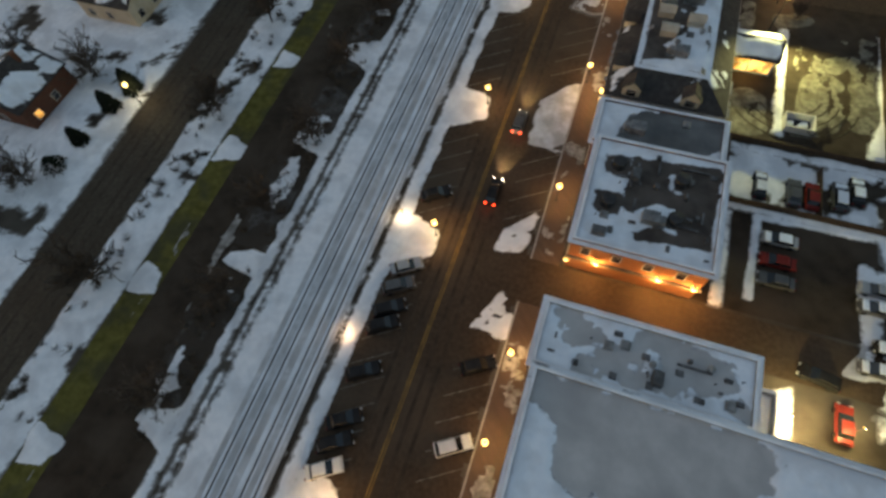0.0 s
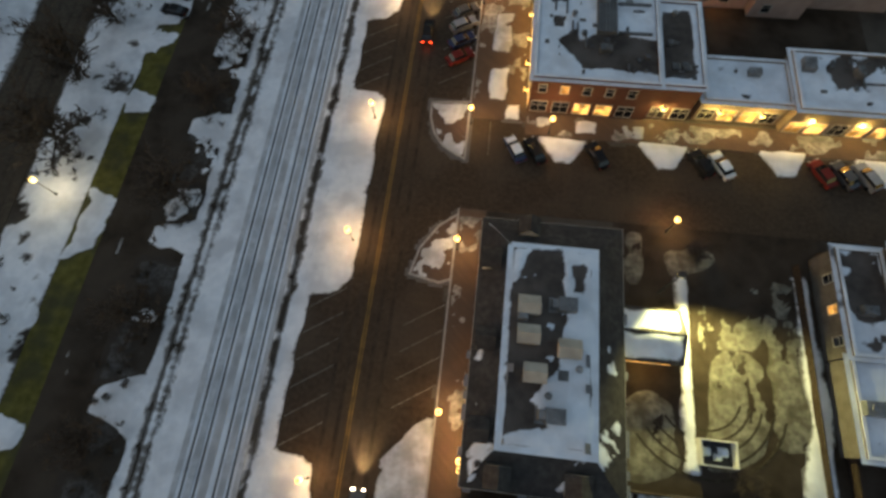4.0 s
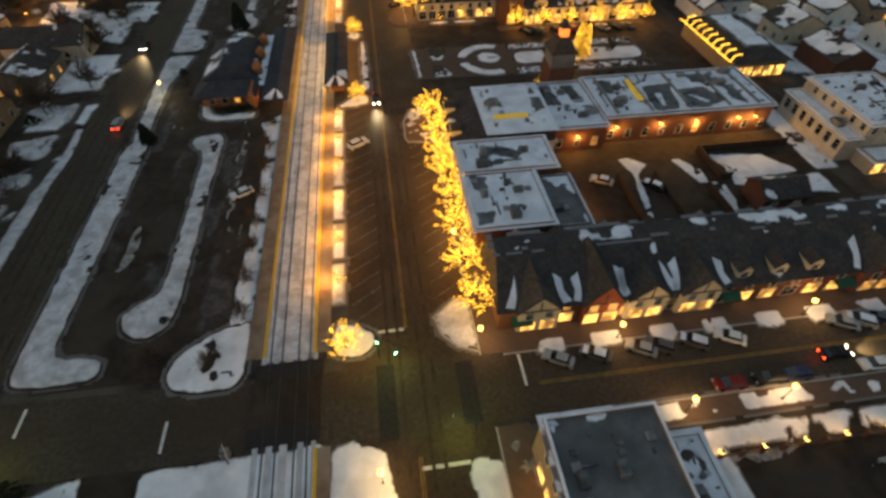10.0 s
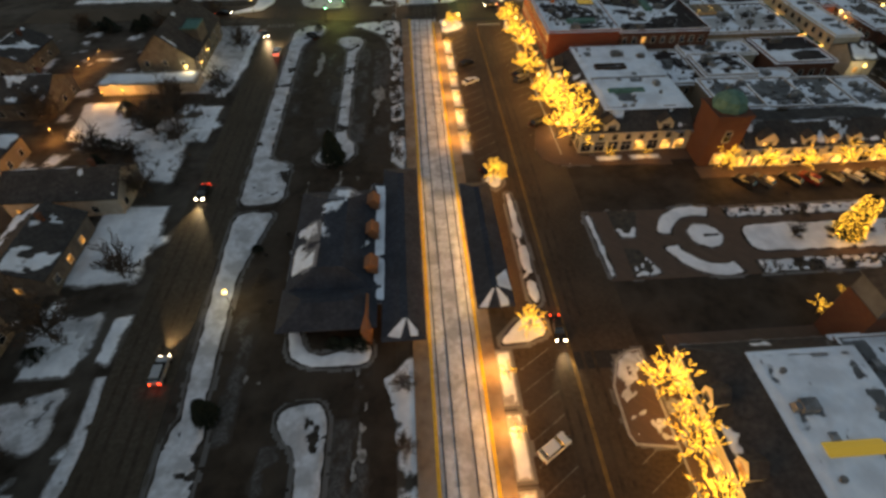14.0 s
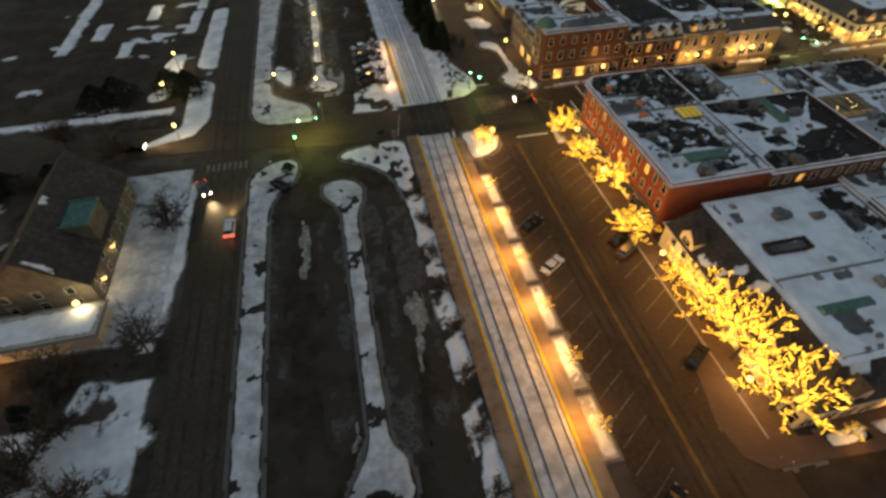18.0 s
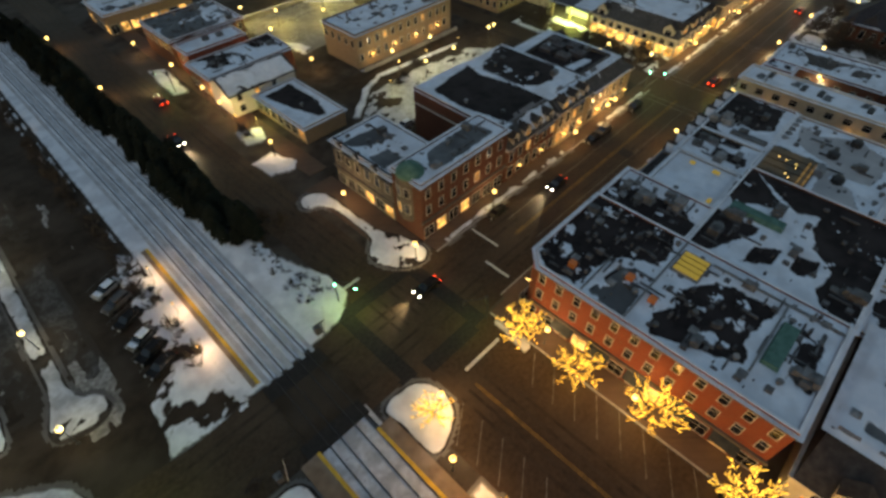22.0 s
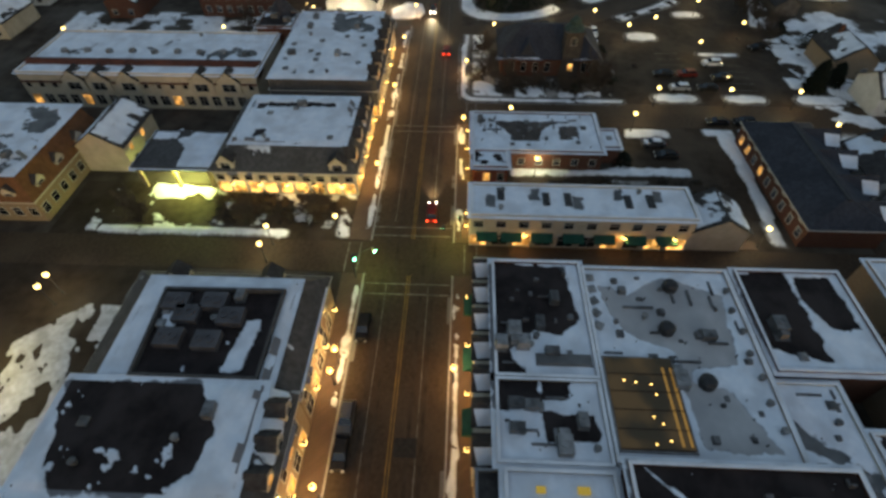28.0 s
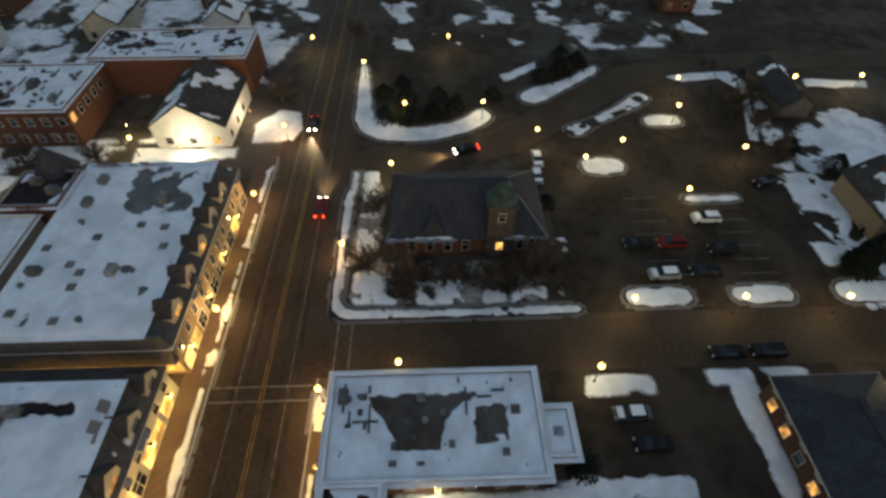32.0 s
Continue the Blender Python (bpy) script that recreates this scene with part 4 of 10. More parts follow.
def island(poly, label="snow-covered kerbed traffic island", mat=None, seed=0, cover=1.0, depth=0.2, bare=None):
    cx, cy = sum(p[0] for p in poly) / len(poly), sum(p[1] for p in poly) / len(poly)
    if bare is None and len(poly) < 17:
        poly = rounded(poly)
    own = [(x - cx, y - cy) for x, y in poly]
    ob = thing("traffic_island", cx, cy, label, "traffic island", "kerbed islands")
    part("kerb", Shape().prism(own, -0.1, 0.14), bare or ISLAND_KERB, ob)
    inner = [(x * 0.985, y * 0.985) for x, y in own]
    pts, quads = drift(inner, 0.12, depth, 0.38, 0.3, 1.6, cover, 3.0, seed, inset=0.08)
    tagged(put("snow", sheet_mesh("snow", pts, quads, mat or SNOW), ob), "snow cover", kind="stuff")
    return ob


island([(-70.6, 214), (-68, 212.8), (-58.4, 212.6), (-57.2, 214.6), (-58.2, 217), (-65.6, 217.4), (-65.2, 240), (-64.8, 273), (-67, 275), (-70.4, 273), (-70.4, 240)], mat=SLUSH_OR_DIM, seed=80, cover=0.93)
island([(-69.6, 277), (-67.6, 264.5), (-66.0, 277), (-66.6, 298), (-63.6, 312), (-62.4, 316), (-70.8, 316), (-70.8, 308)], mat=SLUSH_OR_DIM, seed=81, label="snowy verge with a shrub between the road and a car park")
island([(-70.8, 316.5), (-61.8, 317), (-61.6, 331), (-66.9, 332), (-66.9, 386), (-66, 394), (-61.2, 398.5), (-60.4, 405.4), (-65, 406.6), (-71, 402)], mat=SLUSH_OR_DIM, seed=82, cover=0.9, label="long snowy verge dividing road and car park")
island([(-57.6, 225), (-57.4, 221.5), (-54, 218.8), (-50.4, 219.6), (-48.6, 224), (-49.0, 250), (-48.8, 262), (-48.6, 274), (-52, 275.4), (-56.6, 274), (-55.6, 270), (-52.6, 268), (-52.4, 250), (-52.4, 228)], mat=SLUSH_OR_DIM, seed=83, cover=0.93)
island([(-57.6, 333.5), (-56.6, 330), (-52.6, 328.8), (-48.6, 331), (-47.8, 336.4), (-50.4, 339.6), (-50.2, 386), (-48.2, 390), (-48.4, 394.6), (-52, 397.2), (-56.6, 396), (-56.4, 391), (-53.2, 388), (-53.2, 340)], mat=SLUSH_OR_DIM, seed=84, cover=0.92)
island([(-48.4, 214.8), (-48.0, 210.2), (-44, 208.8), (-36.6, 209.0), (-36.6, 220.6), (-38.2, 220.8), (-43.0, 219.2)], seed=85, cover=0.95, label="snowy corner with a bare tree by the tracks")
island([(-52.6, 403), (-46, 400), (-41.5, 394), (-40.4, 386), (-37.2, 386), (-37.2, 407.6), (-46, 407), (-52, 405.5)], seed=86, cover=0.8, label="snowy corner with shrubs by the tracks", mat=SNOW)
snow("verge_snow", [(-40.6, 218), (-37.0, 218), (-36.4, 262), (-36.2, 281), (-37.6, 281), (-41.2, 277.4), (-39.6, 271), (-39.0, 262)], "strip of snow beside the platform, with gaps", SNOW, depth=0.14, cover=0.86, patch=4, seed=87, cell=0.4)
snow("verge_snow", rect(-40.4, 327, -37.0, 388), "strip of snow beside the platform, with gaps", SNOW, depth=0.14, cover=0.7, patch=4, seed=88, cell=0.45)
for k, y in enumerate(list(range(226, 280, 10)) + list(range(336, 392, 10))):
    planter = thing("tree_bed", -23.4, y + 0.4, "narrow snowy tree bed between platform and parking", "planting bed", "beds along the platform")
    part("kerb", Shape().box(-1.1, -4.4, 0, 1.1, 4.4, 0.2), KERB, planter)
    pts, quads = drift(rect(-1.0, -4.3, 1.0, 4.3), 0.19, 0.12, 0.4, 0.25, 1.5, 0.93, 3, 90 + k)
    tagged(put("snow", sheet_mesh("snow", pts, quads, SLUSH_OR_DIM if k % 3 == 0 else SNOW), planter), "snow cover", kind="stuff")
island([(-24.6, 213), (-22, 211.4), (-18.2, 212.4), (-17.2, 215.2), (-19, 217), (-24.4, 219)], seed=100, label="snowy corner bed under a lit tree")
island([(-24.2, 282), (-22, 281.6), (-16.2, 282.6), (-15.4, 285.4), (-17, 287.4), (-20, 287)], seed=101, label="snowy bed under a lit tree by the shelter")
island([(-17.5, 289), (-15.2, 289), (-15.8, 318), (-17.4, 318)], seed=102, cover=0.75, label="narrow snowy bed beside the station drive")
island([(-20.6, 319.4), (-17, 319.2), (-16.8, 324.4), (-20.8, 324.4)], seed=103, label="snowy bed under a lit tree")
island([(-24.6, 396), (-24.4, 404), (-25.4, 406.4), (-22.6, 407.2), (-18, 406.4), (-17, 403), (-17.2, 399.6), (-20, 397.6)], seed=104, label="snowy corner bed under a lit tree")
# paved bump-outs with a pale kerb
def bump_out(poly, seed, cover=0.72):
    ob = island(poly, "brick-paved kerb bump-out with trodden snow", SLUSH_OR_DIM, seed, cover, 0.14, PAVER)
    cx, cy = ob.location.x, ob.location.y
    part("kerb_rim", Shape().ring([(x - cx, y - cy) for x, y in poly], -0.02, 0.3, 0.0, 0.17), KERB, ob, "pale stone kerb")


bump_out([(-2.3, 93.6), (-5, 91.4), (-7.4, 87.6), (-8.3, 83.6), (-4, 82.7), (-2.3, 83.4)], 131)
bump_out([(-8.6, 112.4), (-8.5, 109.4), (-7.6, 106.6), (-6.0, 104.4), (-3.8, 103.0), (-2.3, 102.4), (-2.3, 113)], 132)
bump_out([(-8.6, 217.4), (-7.8, 214.0), (-5.6, 211.4), (-2.3, 210.0), (-2.3, 220.4), (-5, 220.4)], 133, 0.6)
bump_out([(-8.6, 266.8), (-8.0, 265.4), (-2.4, 264.6), (-2.4, 279.8), (-4.4, 279.6), (-6.6, 278.4), (-8.4, 274.0)], 134, 0.34)
# grey frost and grit left beside the kerbs of the car parks
for k, (x0, y0, x1, y1) in enumerate(((-57.4, 226, -52.8, 269), (-48.8, 222, -45.4, 272), (-45.2, 220, -40.6, 279), (-57.8, 339, -53.4, 390), (-50.0, 338, -46.2, 392), (-45.0, 330, -40.4, 386), (-64.8, 220, -61.8, 300), (-66.6, 334, -63.4, 386), (-60.4, 440, -56.0, 540), (-52.4, 440, -48.4, 520))):
    snow("lot_frost", rect(x0, y0, x1, y1), "grey frost and grit on the asphalt of a car park", FROST, depth=0.015, z=0.055, cover=0.40, patch=4.5, seed=400 + k, cell=0.5, wobble=0.9, stretch=(1.0, 0.6))
# square with its garden
setting("garden_paving", Shape().prism([(-2.8, 310.8), (63.6, 310.2), (62.4, 292.8), (-2.4, 293.2)], -0.1, 0.07), PAVER, "dark brick paths between snowy beds", "pavement")
island([(-3.0, 310.4), (-2.5, 293.7), (-1.2, 294.0), (-1.6, 310.8)], seed=110, label="narrow snowy rim of a garden bed")
island([(1.9, 303.4), (5.2, 303.2), (7.5, 310.2), (1.9, 310.9)], seed=109, cover=0.5, label="garden bed with snow at its rim", bare=BRUSH)
island([(1.6, 293.4), (7.1, 294.2), (4.6, 300.1), (2.0, 300.8)], seed=108, cover=0.5, label="garden bed with snow at its rim", bare=BRUSH)


def arc(cx, cy, r0, r1, a0, a1, n=16):
    """A curved bed between two radii, from angle a0 to a1."""
    steps = [math.radians(a0 + (a1 - a0) * k / n) for k in range(n + 1)]
    return [(cx + r1 * math.cos(a), cy + r1 * math.sin(a)) for a in steps] + [(cx + r0 * math.cos(a), cy + r0 * math.sin(a)) for a in reversed(steps)]


island(arc(18.3, 302.1, 6.1, 9.2, 64, 168), seed=111, label="curved snowy bed of a round garden")
island(arc(18.3, 302.1, 6.1, 9.2, 189, 292), seed=118, label="curved snowy bed of a round garden")
island(arc(18.3, 302.9, 0.1, 3.3, 0, 359, 20), seed=112, label="round snowy bed in a paved ring")
island(rect(24.6, 307.2, 63, 310.2), seed=113, cover=0.7, label="garden bed with shrubs and snow", bare=BRUSH)
island(rect(24.2, 293, 63.2, 296.3), seed=114, cover=0.66, label="garden bed with shrubs and snow", bare=BRUSH)
island([(24.9, 298.0), (62.6, 297.4), (63.4, 305), (25.3, 305.4)], seed=115, label="white snowy lawn of the square", depth=0.2)
for k, (x0, x1) in enumerate(((4.6, 10.8), (12.2, 19.3))):
    island(rect(x0, 327.0, x1, 328.9), seed=350 + k, label="small raised snowy planter with a lit bush", bare=KERB)
island([(-56.8, 289.0), (-56.4, 283.6), (-54.8, 280.6), (-49.0, 279.6), (-42.6, 279.8), (-43.2, 284.8), (-45.6, 284.0), (-48.6, 282.4), (-53.6, 282.4), (-54.6, 288.6)], seed=352, label="snowy rim round a station forecourt")
island([(-7.8, 333.4), (-7.0, 328.6), (-4.6, 326.4), (21, 324.8), (21, 326.6), (-2.4, 330), (-2.4, 345), (-5.6, 343)], seed=117, cover=0.16, label="brick-paved corner with a few snow patches", bare=PAVER)
# north of the high street
snow("snow_field", [(-37.2, 421.6), (-33, 420.8), (-18.2, 422.6), (-15.6, 426), (-15.6, 431), (-18.6, 440), (-20.2, 452), (-21.5, 500), (-24, 620), (-42, 620), (-38.6, 500), (-37.4, 460)], "broad snowy railway verge beyond the crossing", depth=0.15, seed=120, holes=[(-38.0, 445, 620, 0.5), (-36.8, 450, 600, 0.2)])
snow("snow_bank", [(-47.6, 421), (-36.6, 419.6), (-36.4, 459), (-38.6, 462), (-41, 455), (-41.6, 434), (-46.6, 430)], "snow round parked cars by the platform", depth=0.16, cover=0.86, seed=121)
island([(-71.6, 424), (-69, 419.6), (-56, 418.4), (-57.3, 426.1), (-65, 431.3), (-67.1, 435.4), (-67.0, 451), (-63.6, 514), (-63.6, 560), (-71.4, 560), (-71.8, 443)], mat=SLUSH_OR_DIM, seed=122, cover=0.88, label="long snowy verge beside the car park")
island([(-66.7, 443.4), (-62.1, 435.7), (-61.0, 444.8), (-66.0, 450.6)], seed=125, cover=0.9, label="small snowy island beside a car park lamp")
island([(-58.4, 434.6), (-55.8, 431.8), (-50.2, 432), (-49.8, 436), (-53.4, 438.4), (-52.6, 510), (-53, 560), (-55.6, 560), (-55.8, 440)], mat=SLUSH_OR_DIM, seed=123, cover=0.93)
island([(-9.2, 446.6), (-8.7, 450.4), (-5, 451.4), (-2.6, 447.6), (-3, 433.8), (-0.2, 428.2), (0.8, 421.6), (-4.9, 421.4), (-8.4, 426), (-8, 430.3), (-4.8, 431.9), (-4.7, 442.4), (-5.8, 446.7)], seed=124, cover=0.86, label="snowy kerbed corner before a brick corner building")
for k, poly in enumerate(([(-8.4, 467.2), (-3.2, 467.9), (-0.6, 461.3), (-3.5, 459.5), (-7.7, 461.2)], [(-5.4, 474), (-1, 472), (0.5, 478), (-4.8, 481)], [(-7, 506), (-3.5, 505), (-2.6, 521), (-6.4, 524)])):
    snow("snow_bank", poly, "snowy kerbed bed at the roadside", depth=0.25, seed=126 + k)
snow("verge_snow", [(17.5, 462.4), (28, 471.4), (40.6, 472), (61.4, 471), (69, 463), (69, 452), (24.8, 452)], "yellow-lit trodden snow in a yard", SLUSH_OR_DIM, depth=0.08, cover=0.76, patch=4, seed=130, stretch=(0.6, 1.5))
snow("snow_bank", [(33, 480.6), (68.5, 480.4), (68.5, 481.8), (33, 482)], "snow ridge under a wall", depth=0.3, seed=131, cell=0.4)
snow("snow_bank", [(17.4, 465.6), (27.6, 474.2), (34.5, 477), (62.2, 474.9), (62.2, 473.6), (34.8, 475.6), (28.8, 472.8), (18.6, 464.4)], "shovelled snow along a drive", depth=0.3, seed=132, cell=0.45)
snow("snow_bank", [(83.6, 425), (86, 424), (85.6, 445), (95, 471), (94, 473), (84, 472)], "snow along the lot's kerb", depth=0.3, cover=0.42, patch=4, seed=133)
snow("snow_bank", rect(83.6, 436, 85.6, 470), "long snow ridge along the street", depth=0.35, seed=134)
snow("snow_bank", rect(84, 425.6, 95.5, 428), "snow heaps before shops", depth=0.25, cover=0.55, patch=3, seed=135)
snow("snow_bank", [(26, 534), (47, 533.2), (61.4, 520), (62.6, 521), (48, 535.4), (26, 536)], "bright ridge of snow round a lit lot", depth=0.4, seed=137, cell=0.4)
snow("snow_bank", [(19.3, 514), (24, 507), (29.4, 499.6), (32.2, 500.4), (31.6, 507), (26.4, 514), (22.4, 519)], "bright heaps of snow at a lit lot's entrance", depth=0.4, seed=138, cell=0.4, cover=0.8, patch=3)
snow("lot_snow", rounded([(24, 521), (31.6, 508), (45, 506), (61, 519), (48, 532.6), (27, 533.4)], 2), "trodden yellow-lit snow on a car park", SLUSH_DARK, depth=0.04, z=0.05, cover=0.56, patch=3.6, seed=440, cell=0.5, wobble=0.8)
for k, (x0, y0, x1, y1) in enumerate(((34, 553.6, 46, 556), (30, 566, 62, 568.4), (68, 531, 82, 533), (14, 538, 24, 540.4), (62, 546, 92, 548.4), (24, 584, 70, 588), (84, 560, 90, 590))):
    snow("snow_bank", rect(x0, y0, x1, y1), "long low bank of snow between far lots", depth=0.3, seed=450 + k, cell=0.6, wobble=0.5)
for k, (x, y, w, l) in enumerate(((-104.6, 496.5, 2.0, 6.0), (-90.2, 500.5, 1.6, 4.4), (-92.6, 457.5, 1.8, 5.4), (-108.4, 470, 1.8, 5.0), (-101.0, 515.0, 2.0, 4.6), (-118, 484, 2.0, 6.0))):
    snow("snow_bank", rect(x - w, y - l, x + w, y + l), "oblong snow bank under a car park lamp", depth=0.25, seed=640 + k, cell=0.5, wobble=0.4)
# ridges along the high street's kerbs
for k, (x0, x1, y) in enumerate(((4, 74, 422.4), (86, 165, 422.4), (86, 117, 406.7), (128, 160, 406), (28, 75, 406.6))):
    snow("snow_bank", rect(x0, y - 0.55, x1, y + 0.55), "low ridge of shovelled snow along the kerb", z=0.12, depth=0.22, cover=0.66, patch=5, seed=140 + k, cell=0.4)
# east lots and gardens
snow("verge_snow", [(101.2, 397), (102, 362.6), (104.6, 362), (105, 375.8), (103.5, 380), (103.5, 397)], "strip of snow along a back wall", depth=0.2, seed=150)
snow("verge_snow", rect(91.2, 358, 101, 401), "thin dirty snow in a brown garden", SLUSH_DARK, depth=0.04, cover=0.42, patch=5, seed=151, stretch=(2.0, 0.4))
snow("snow_bank", [(92.2, 452), (96.2, 452), (96.8, 464.4), (92.6, 464.4)], "bright snow at a canopy drive", depth=0.12, cover=0.75, patch=4, seed=155, cell=0.4)
snow("yard_snow", rect(86, 428.5, 96, 452), "streaks of snow on a rough lot", SLUSH_OR_DIM, depth=0.08, cover=0.34, patch=3.5, seed=156, stretch=(0.7, 1.6))
snow("snow_bank", [(117.6, 353.8), (117.8, 349.6), (111, 350), (90, 351.4), (84.5, 352), (85, 354.2), (100, 353)], "long snowy path between lots", depth=0.2, seed=152)
snow("snow_bank", rect(114.4, 363, 117.4, 372.5), "snow ridge along a car park", depth=0.3, cover=0.8, seed=153)
snow("snow_bank", rect(115.4, 342, 117.8, 356), "snow ridge along a car park", depth=0.3, cover=0.8, seed=154)
for k, (x0, y0, x1, y1) in enumerate(((127.9, 353, 131.5, 363.6), (127.9, 337.6, 131.5, 347.2), (127.6, 320, 132, 331.4), (149.6, 337, 151.6, 347.4), (157.6, 355, 162.8, 363.6), (172.4, 339, 176.6, 347.4))):
    r = min(x1 - x0, y1 - y0) * 0.3
    island([(x0 + r, y0), (x1 - r, y0), (x1, y0 + r), (x1, y1 - r), (x1 - r, y1), (x0 + r, y1), (x0, y1 - r), (x0, y0 + r)], seed=160 + k, label="oval snow-covered island in the car park", depth=0.25)
island([(126.8, 407.4), (126.9, 370.0), (128.7, 369.8), (128.5, 400), (129.0, 406.2), (155.8, 405.8), (155.0, 407.7)], seed=170, cover=0.86, label="snowy kerb strip round an old stone building")
for k, (poly, c) in enumerate((([(160.1, 404.6), (160.1, 401.5), (147.1, 400.9), (147.8, 404.5)], 0.95), ([(145.6, 404.5), (145.1, 400.8), (138.8, 401.0), (138.8, 404.6)], 0.95), ([(136.0, 404.6), (136.6, 401.5), (131.9, 397.4), (129.2, 397.4), (129.6, 404.4)], 0.8), ([(134.2, 394.8), (135.4, 391.1), (133.4, 386.4), (129.2, 387.1), (129.2, 394.6)], 0.62), ([(132.0, 384.7), (132.4, 374.7), (129.4, 375.2), (129.2, 385.0)], 0.5), ([(142.3, 371.7), (142.3, 369.5), (137.5, 370.0), (138.0, 372.6)], 0.8))):
    snow("yard_snow", rounded(poly, 0.5), "snow on a walled garden plot", depth=0.14, cover=c, patch=3.0, seed=460 + k, cell=0.4, wobble=0.4)
snow("yard_snow", [(129.2, 372), (137.6, 372), (138, 400), (160, 400.4), (160, 404.8), (129.4, 404.8)], "thin dirty snow in a walled garden", SLUSH_DARK, depth=0.05, cover=0.5, patch=3.2, seed=470, cell=0.45, wobble=0.5)
island([(175.3, 408), (170.6, 405), (168.6, 399), (168.8, 391.7), (171.4, 384), (175.4, 378.6), (179, 378.4), (181, 381.4), (175.9, 385), (173.4, 395.5), (177.8, 404), (200.5, 406.6), (200.5, 408.6)], seed=172, label="curved snowy verge round a clump of dark bushes")
island([(184.4, 373.3), (180.5, 369.5), (194.5, 351.4), (198.8, 351.5), (190.9, 361.4), (188, 369.6)], seed=173, label="snowy verge on the outside of a bend")
island([(173.1, 365.4), (168.5, 362.5), (173.6, 356.9), (182.7, 342), (186.6, 345), (179.4, 352.4), (174.5, 360)], seed=182, cover=0.7, label="narrow snowy verge between a bend and a car park")
snow("snow_bank", [(192.1, 337.6), (189.6, 333.7), (191, 324.7), (186, 321.8), (167.5, 327.8), (166.9, 326.0), (188.8, 319), (194, 320.7), (193.6, 330.6)], "curved bank of snow round a car park's corner", depth=0.2, seed=174, cell=0.45, wobble=0.3)
snow("snow_bank", [(193.8, 375.3), (200.6, 365.6), (196.8, 366.2), (190.8, 374.9)], "patch of snow among bushes", depth=0.15, seed=183)
snow("snow_bank", [(190.2, 305.4), (188.9, 290.8), (186.1, 292.4), (186.6, 306.5)], "straight bank of snow between two lamps", depth=0.2, seed=184, cell=0.45)
snow("snow_bank", [(194.6, 311.6), (197, 307), (180.7, 309.4), (179.5, 311.7)], "snow behind a pavilion", depth=0.2, seed=185)
snow("yard_snow", [(154.3, 327.3), (157.2, 320.3), (152.5, 319.2), (150.8, 315.2), (140.8, 323.2), (134.9, 319.6), (134.2, 323.8), (145.5, 328.1)], "smooth snow along a car park's edge", depth=0.2, seed=186, cover=0.85, cell=0.5)
snow("yard_snow", ragged([(208, 352), (212, 310), (240, 300), (260, 350), (230, 362)], 8, 8, 4), "thin snow on open ground", depth=0.14, seed=175, cell=1.0, cover=0.34, patch=9)
snow("yard_snow", [(133, 330), (164, 331), (176, 323), (200, 312), (186, 312), (165, 322), (140, 322)], "snow and brush along the car park's edge", depth=0.18, cover=0.46, patch=6, seed=176, cell=0.8)
snow("yard_snow", ragged(rect(208, 368, 294, 402), 10, 10, 6), "snow patches in a large car park", depth=0.1, cover=0.3, patch=7, seed=177, cell=1.0)
snow("yard_snow", ragged(rect(190, 428, 292, 512), 9, 10, 8), "snowy gardens", depth=0.15, cover=0.6, patch=9, seed=178, cell=1.1)
snow("yard_snow", rect(154, 446, 172, 520), "snowy gardens", depth=0.15, cover=0.6, patch=6, seed=179, cell=1.0)
snow("snow_bank", [(169.6, 427.6), (170, 419.6), (174, 418.2), (180, 419.2), (181, 424), (176, 428.4)], "rounded snow-covered island at a junction", depth=0.3, seed=180)
snow("snow_bank", [(163, 449), (165, 430), (168.4, 430), (168.6, 450)], "snow before a white chapel", depth=0.25, seed=181)
snow("snow_bank", [(28.6, 16.8), (32.5, 17.0), (32.2, 23.2), (28.6, 22.2)], "bright snow before a lit entrance", depth=0.15, seed=189, cell=0.4)
# lots between the main street's blocks
snow("yard_snow", rect(21.5, 49.2, 47, 59.4), "trodden snow round parked cars", depth=0.12, cover=0.62, patch=4, seed=190)
snow("yard_snow", [(42, 20), (47, 31), (44.5, 48), (39, 47.5), (40, 30)], "snow along a yard", depth=0.15, cover=0.75, seed=191)
snow("snow_bank", rect(20.6, 47.2, 46, 49.2), "snow ridge along a fence", depth=0.25, seed=192, cover=0.9)
snow("snow_bank", rect(21.6, 31.4, 23.4, 47.4), "snow ridge along a drive", depth=0.25, seed=193)
snow("snow_bank", rect(20.2, 58.2, 46, 60), "snow ridge along a wall", depth=0.35, seed=194)
snow("snow_bank", [(43.0, 88.5), (44.8, 88.6), (45.4, 71.1), (44.6, 61.1), (40.4, 60.6), (41.6, 65.0), (42.6, 69.9)], "snow bank along a fence", depth=0.4, seed=195)
snow("snow_bank", rect(27.6, 62.6, 29.2, 87), "bright floodlit snow ridge", depth=0.5, seed=196, cell=0.4, wobble=0.35)
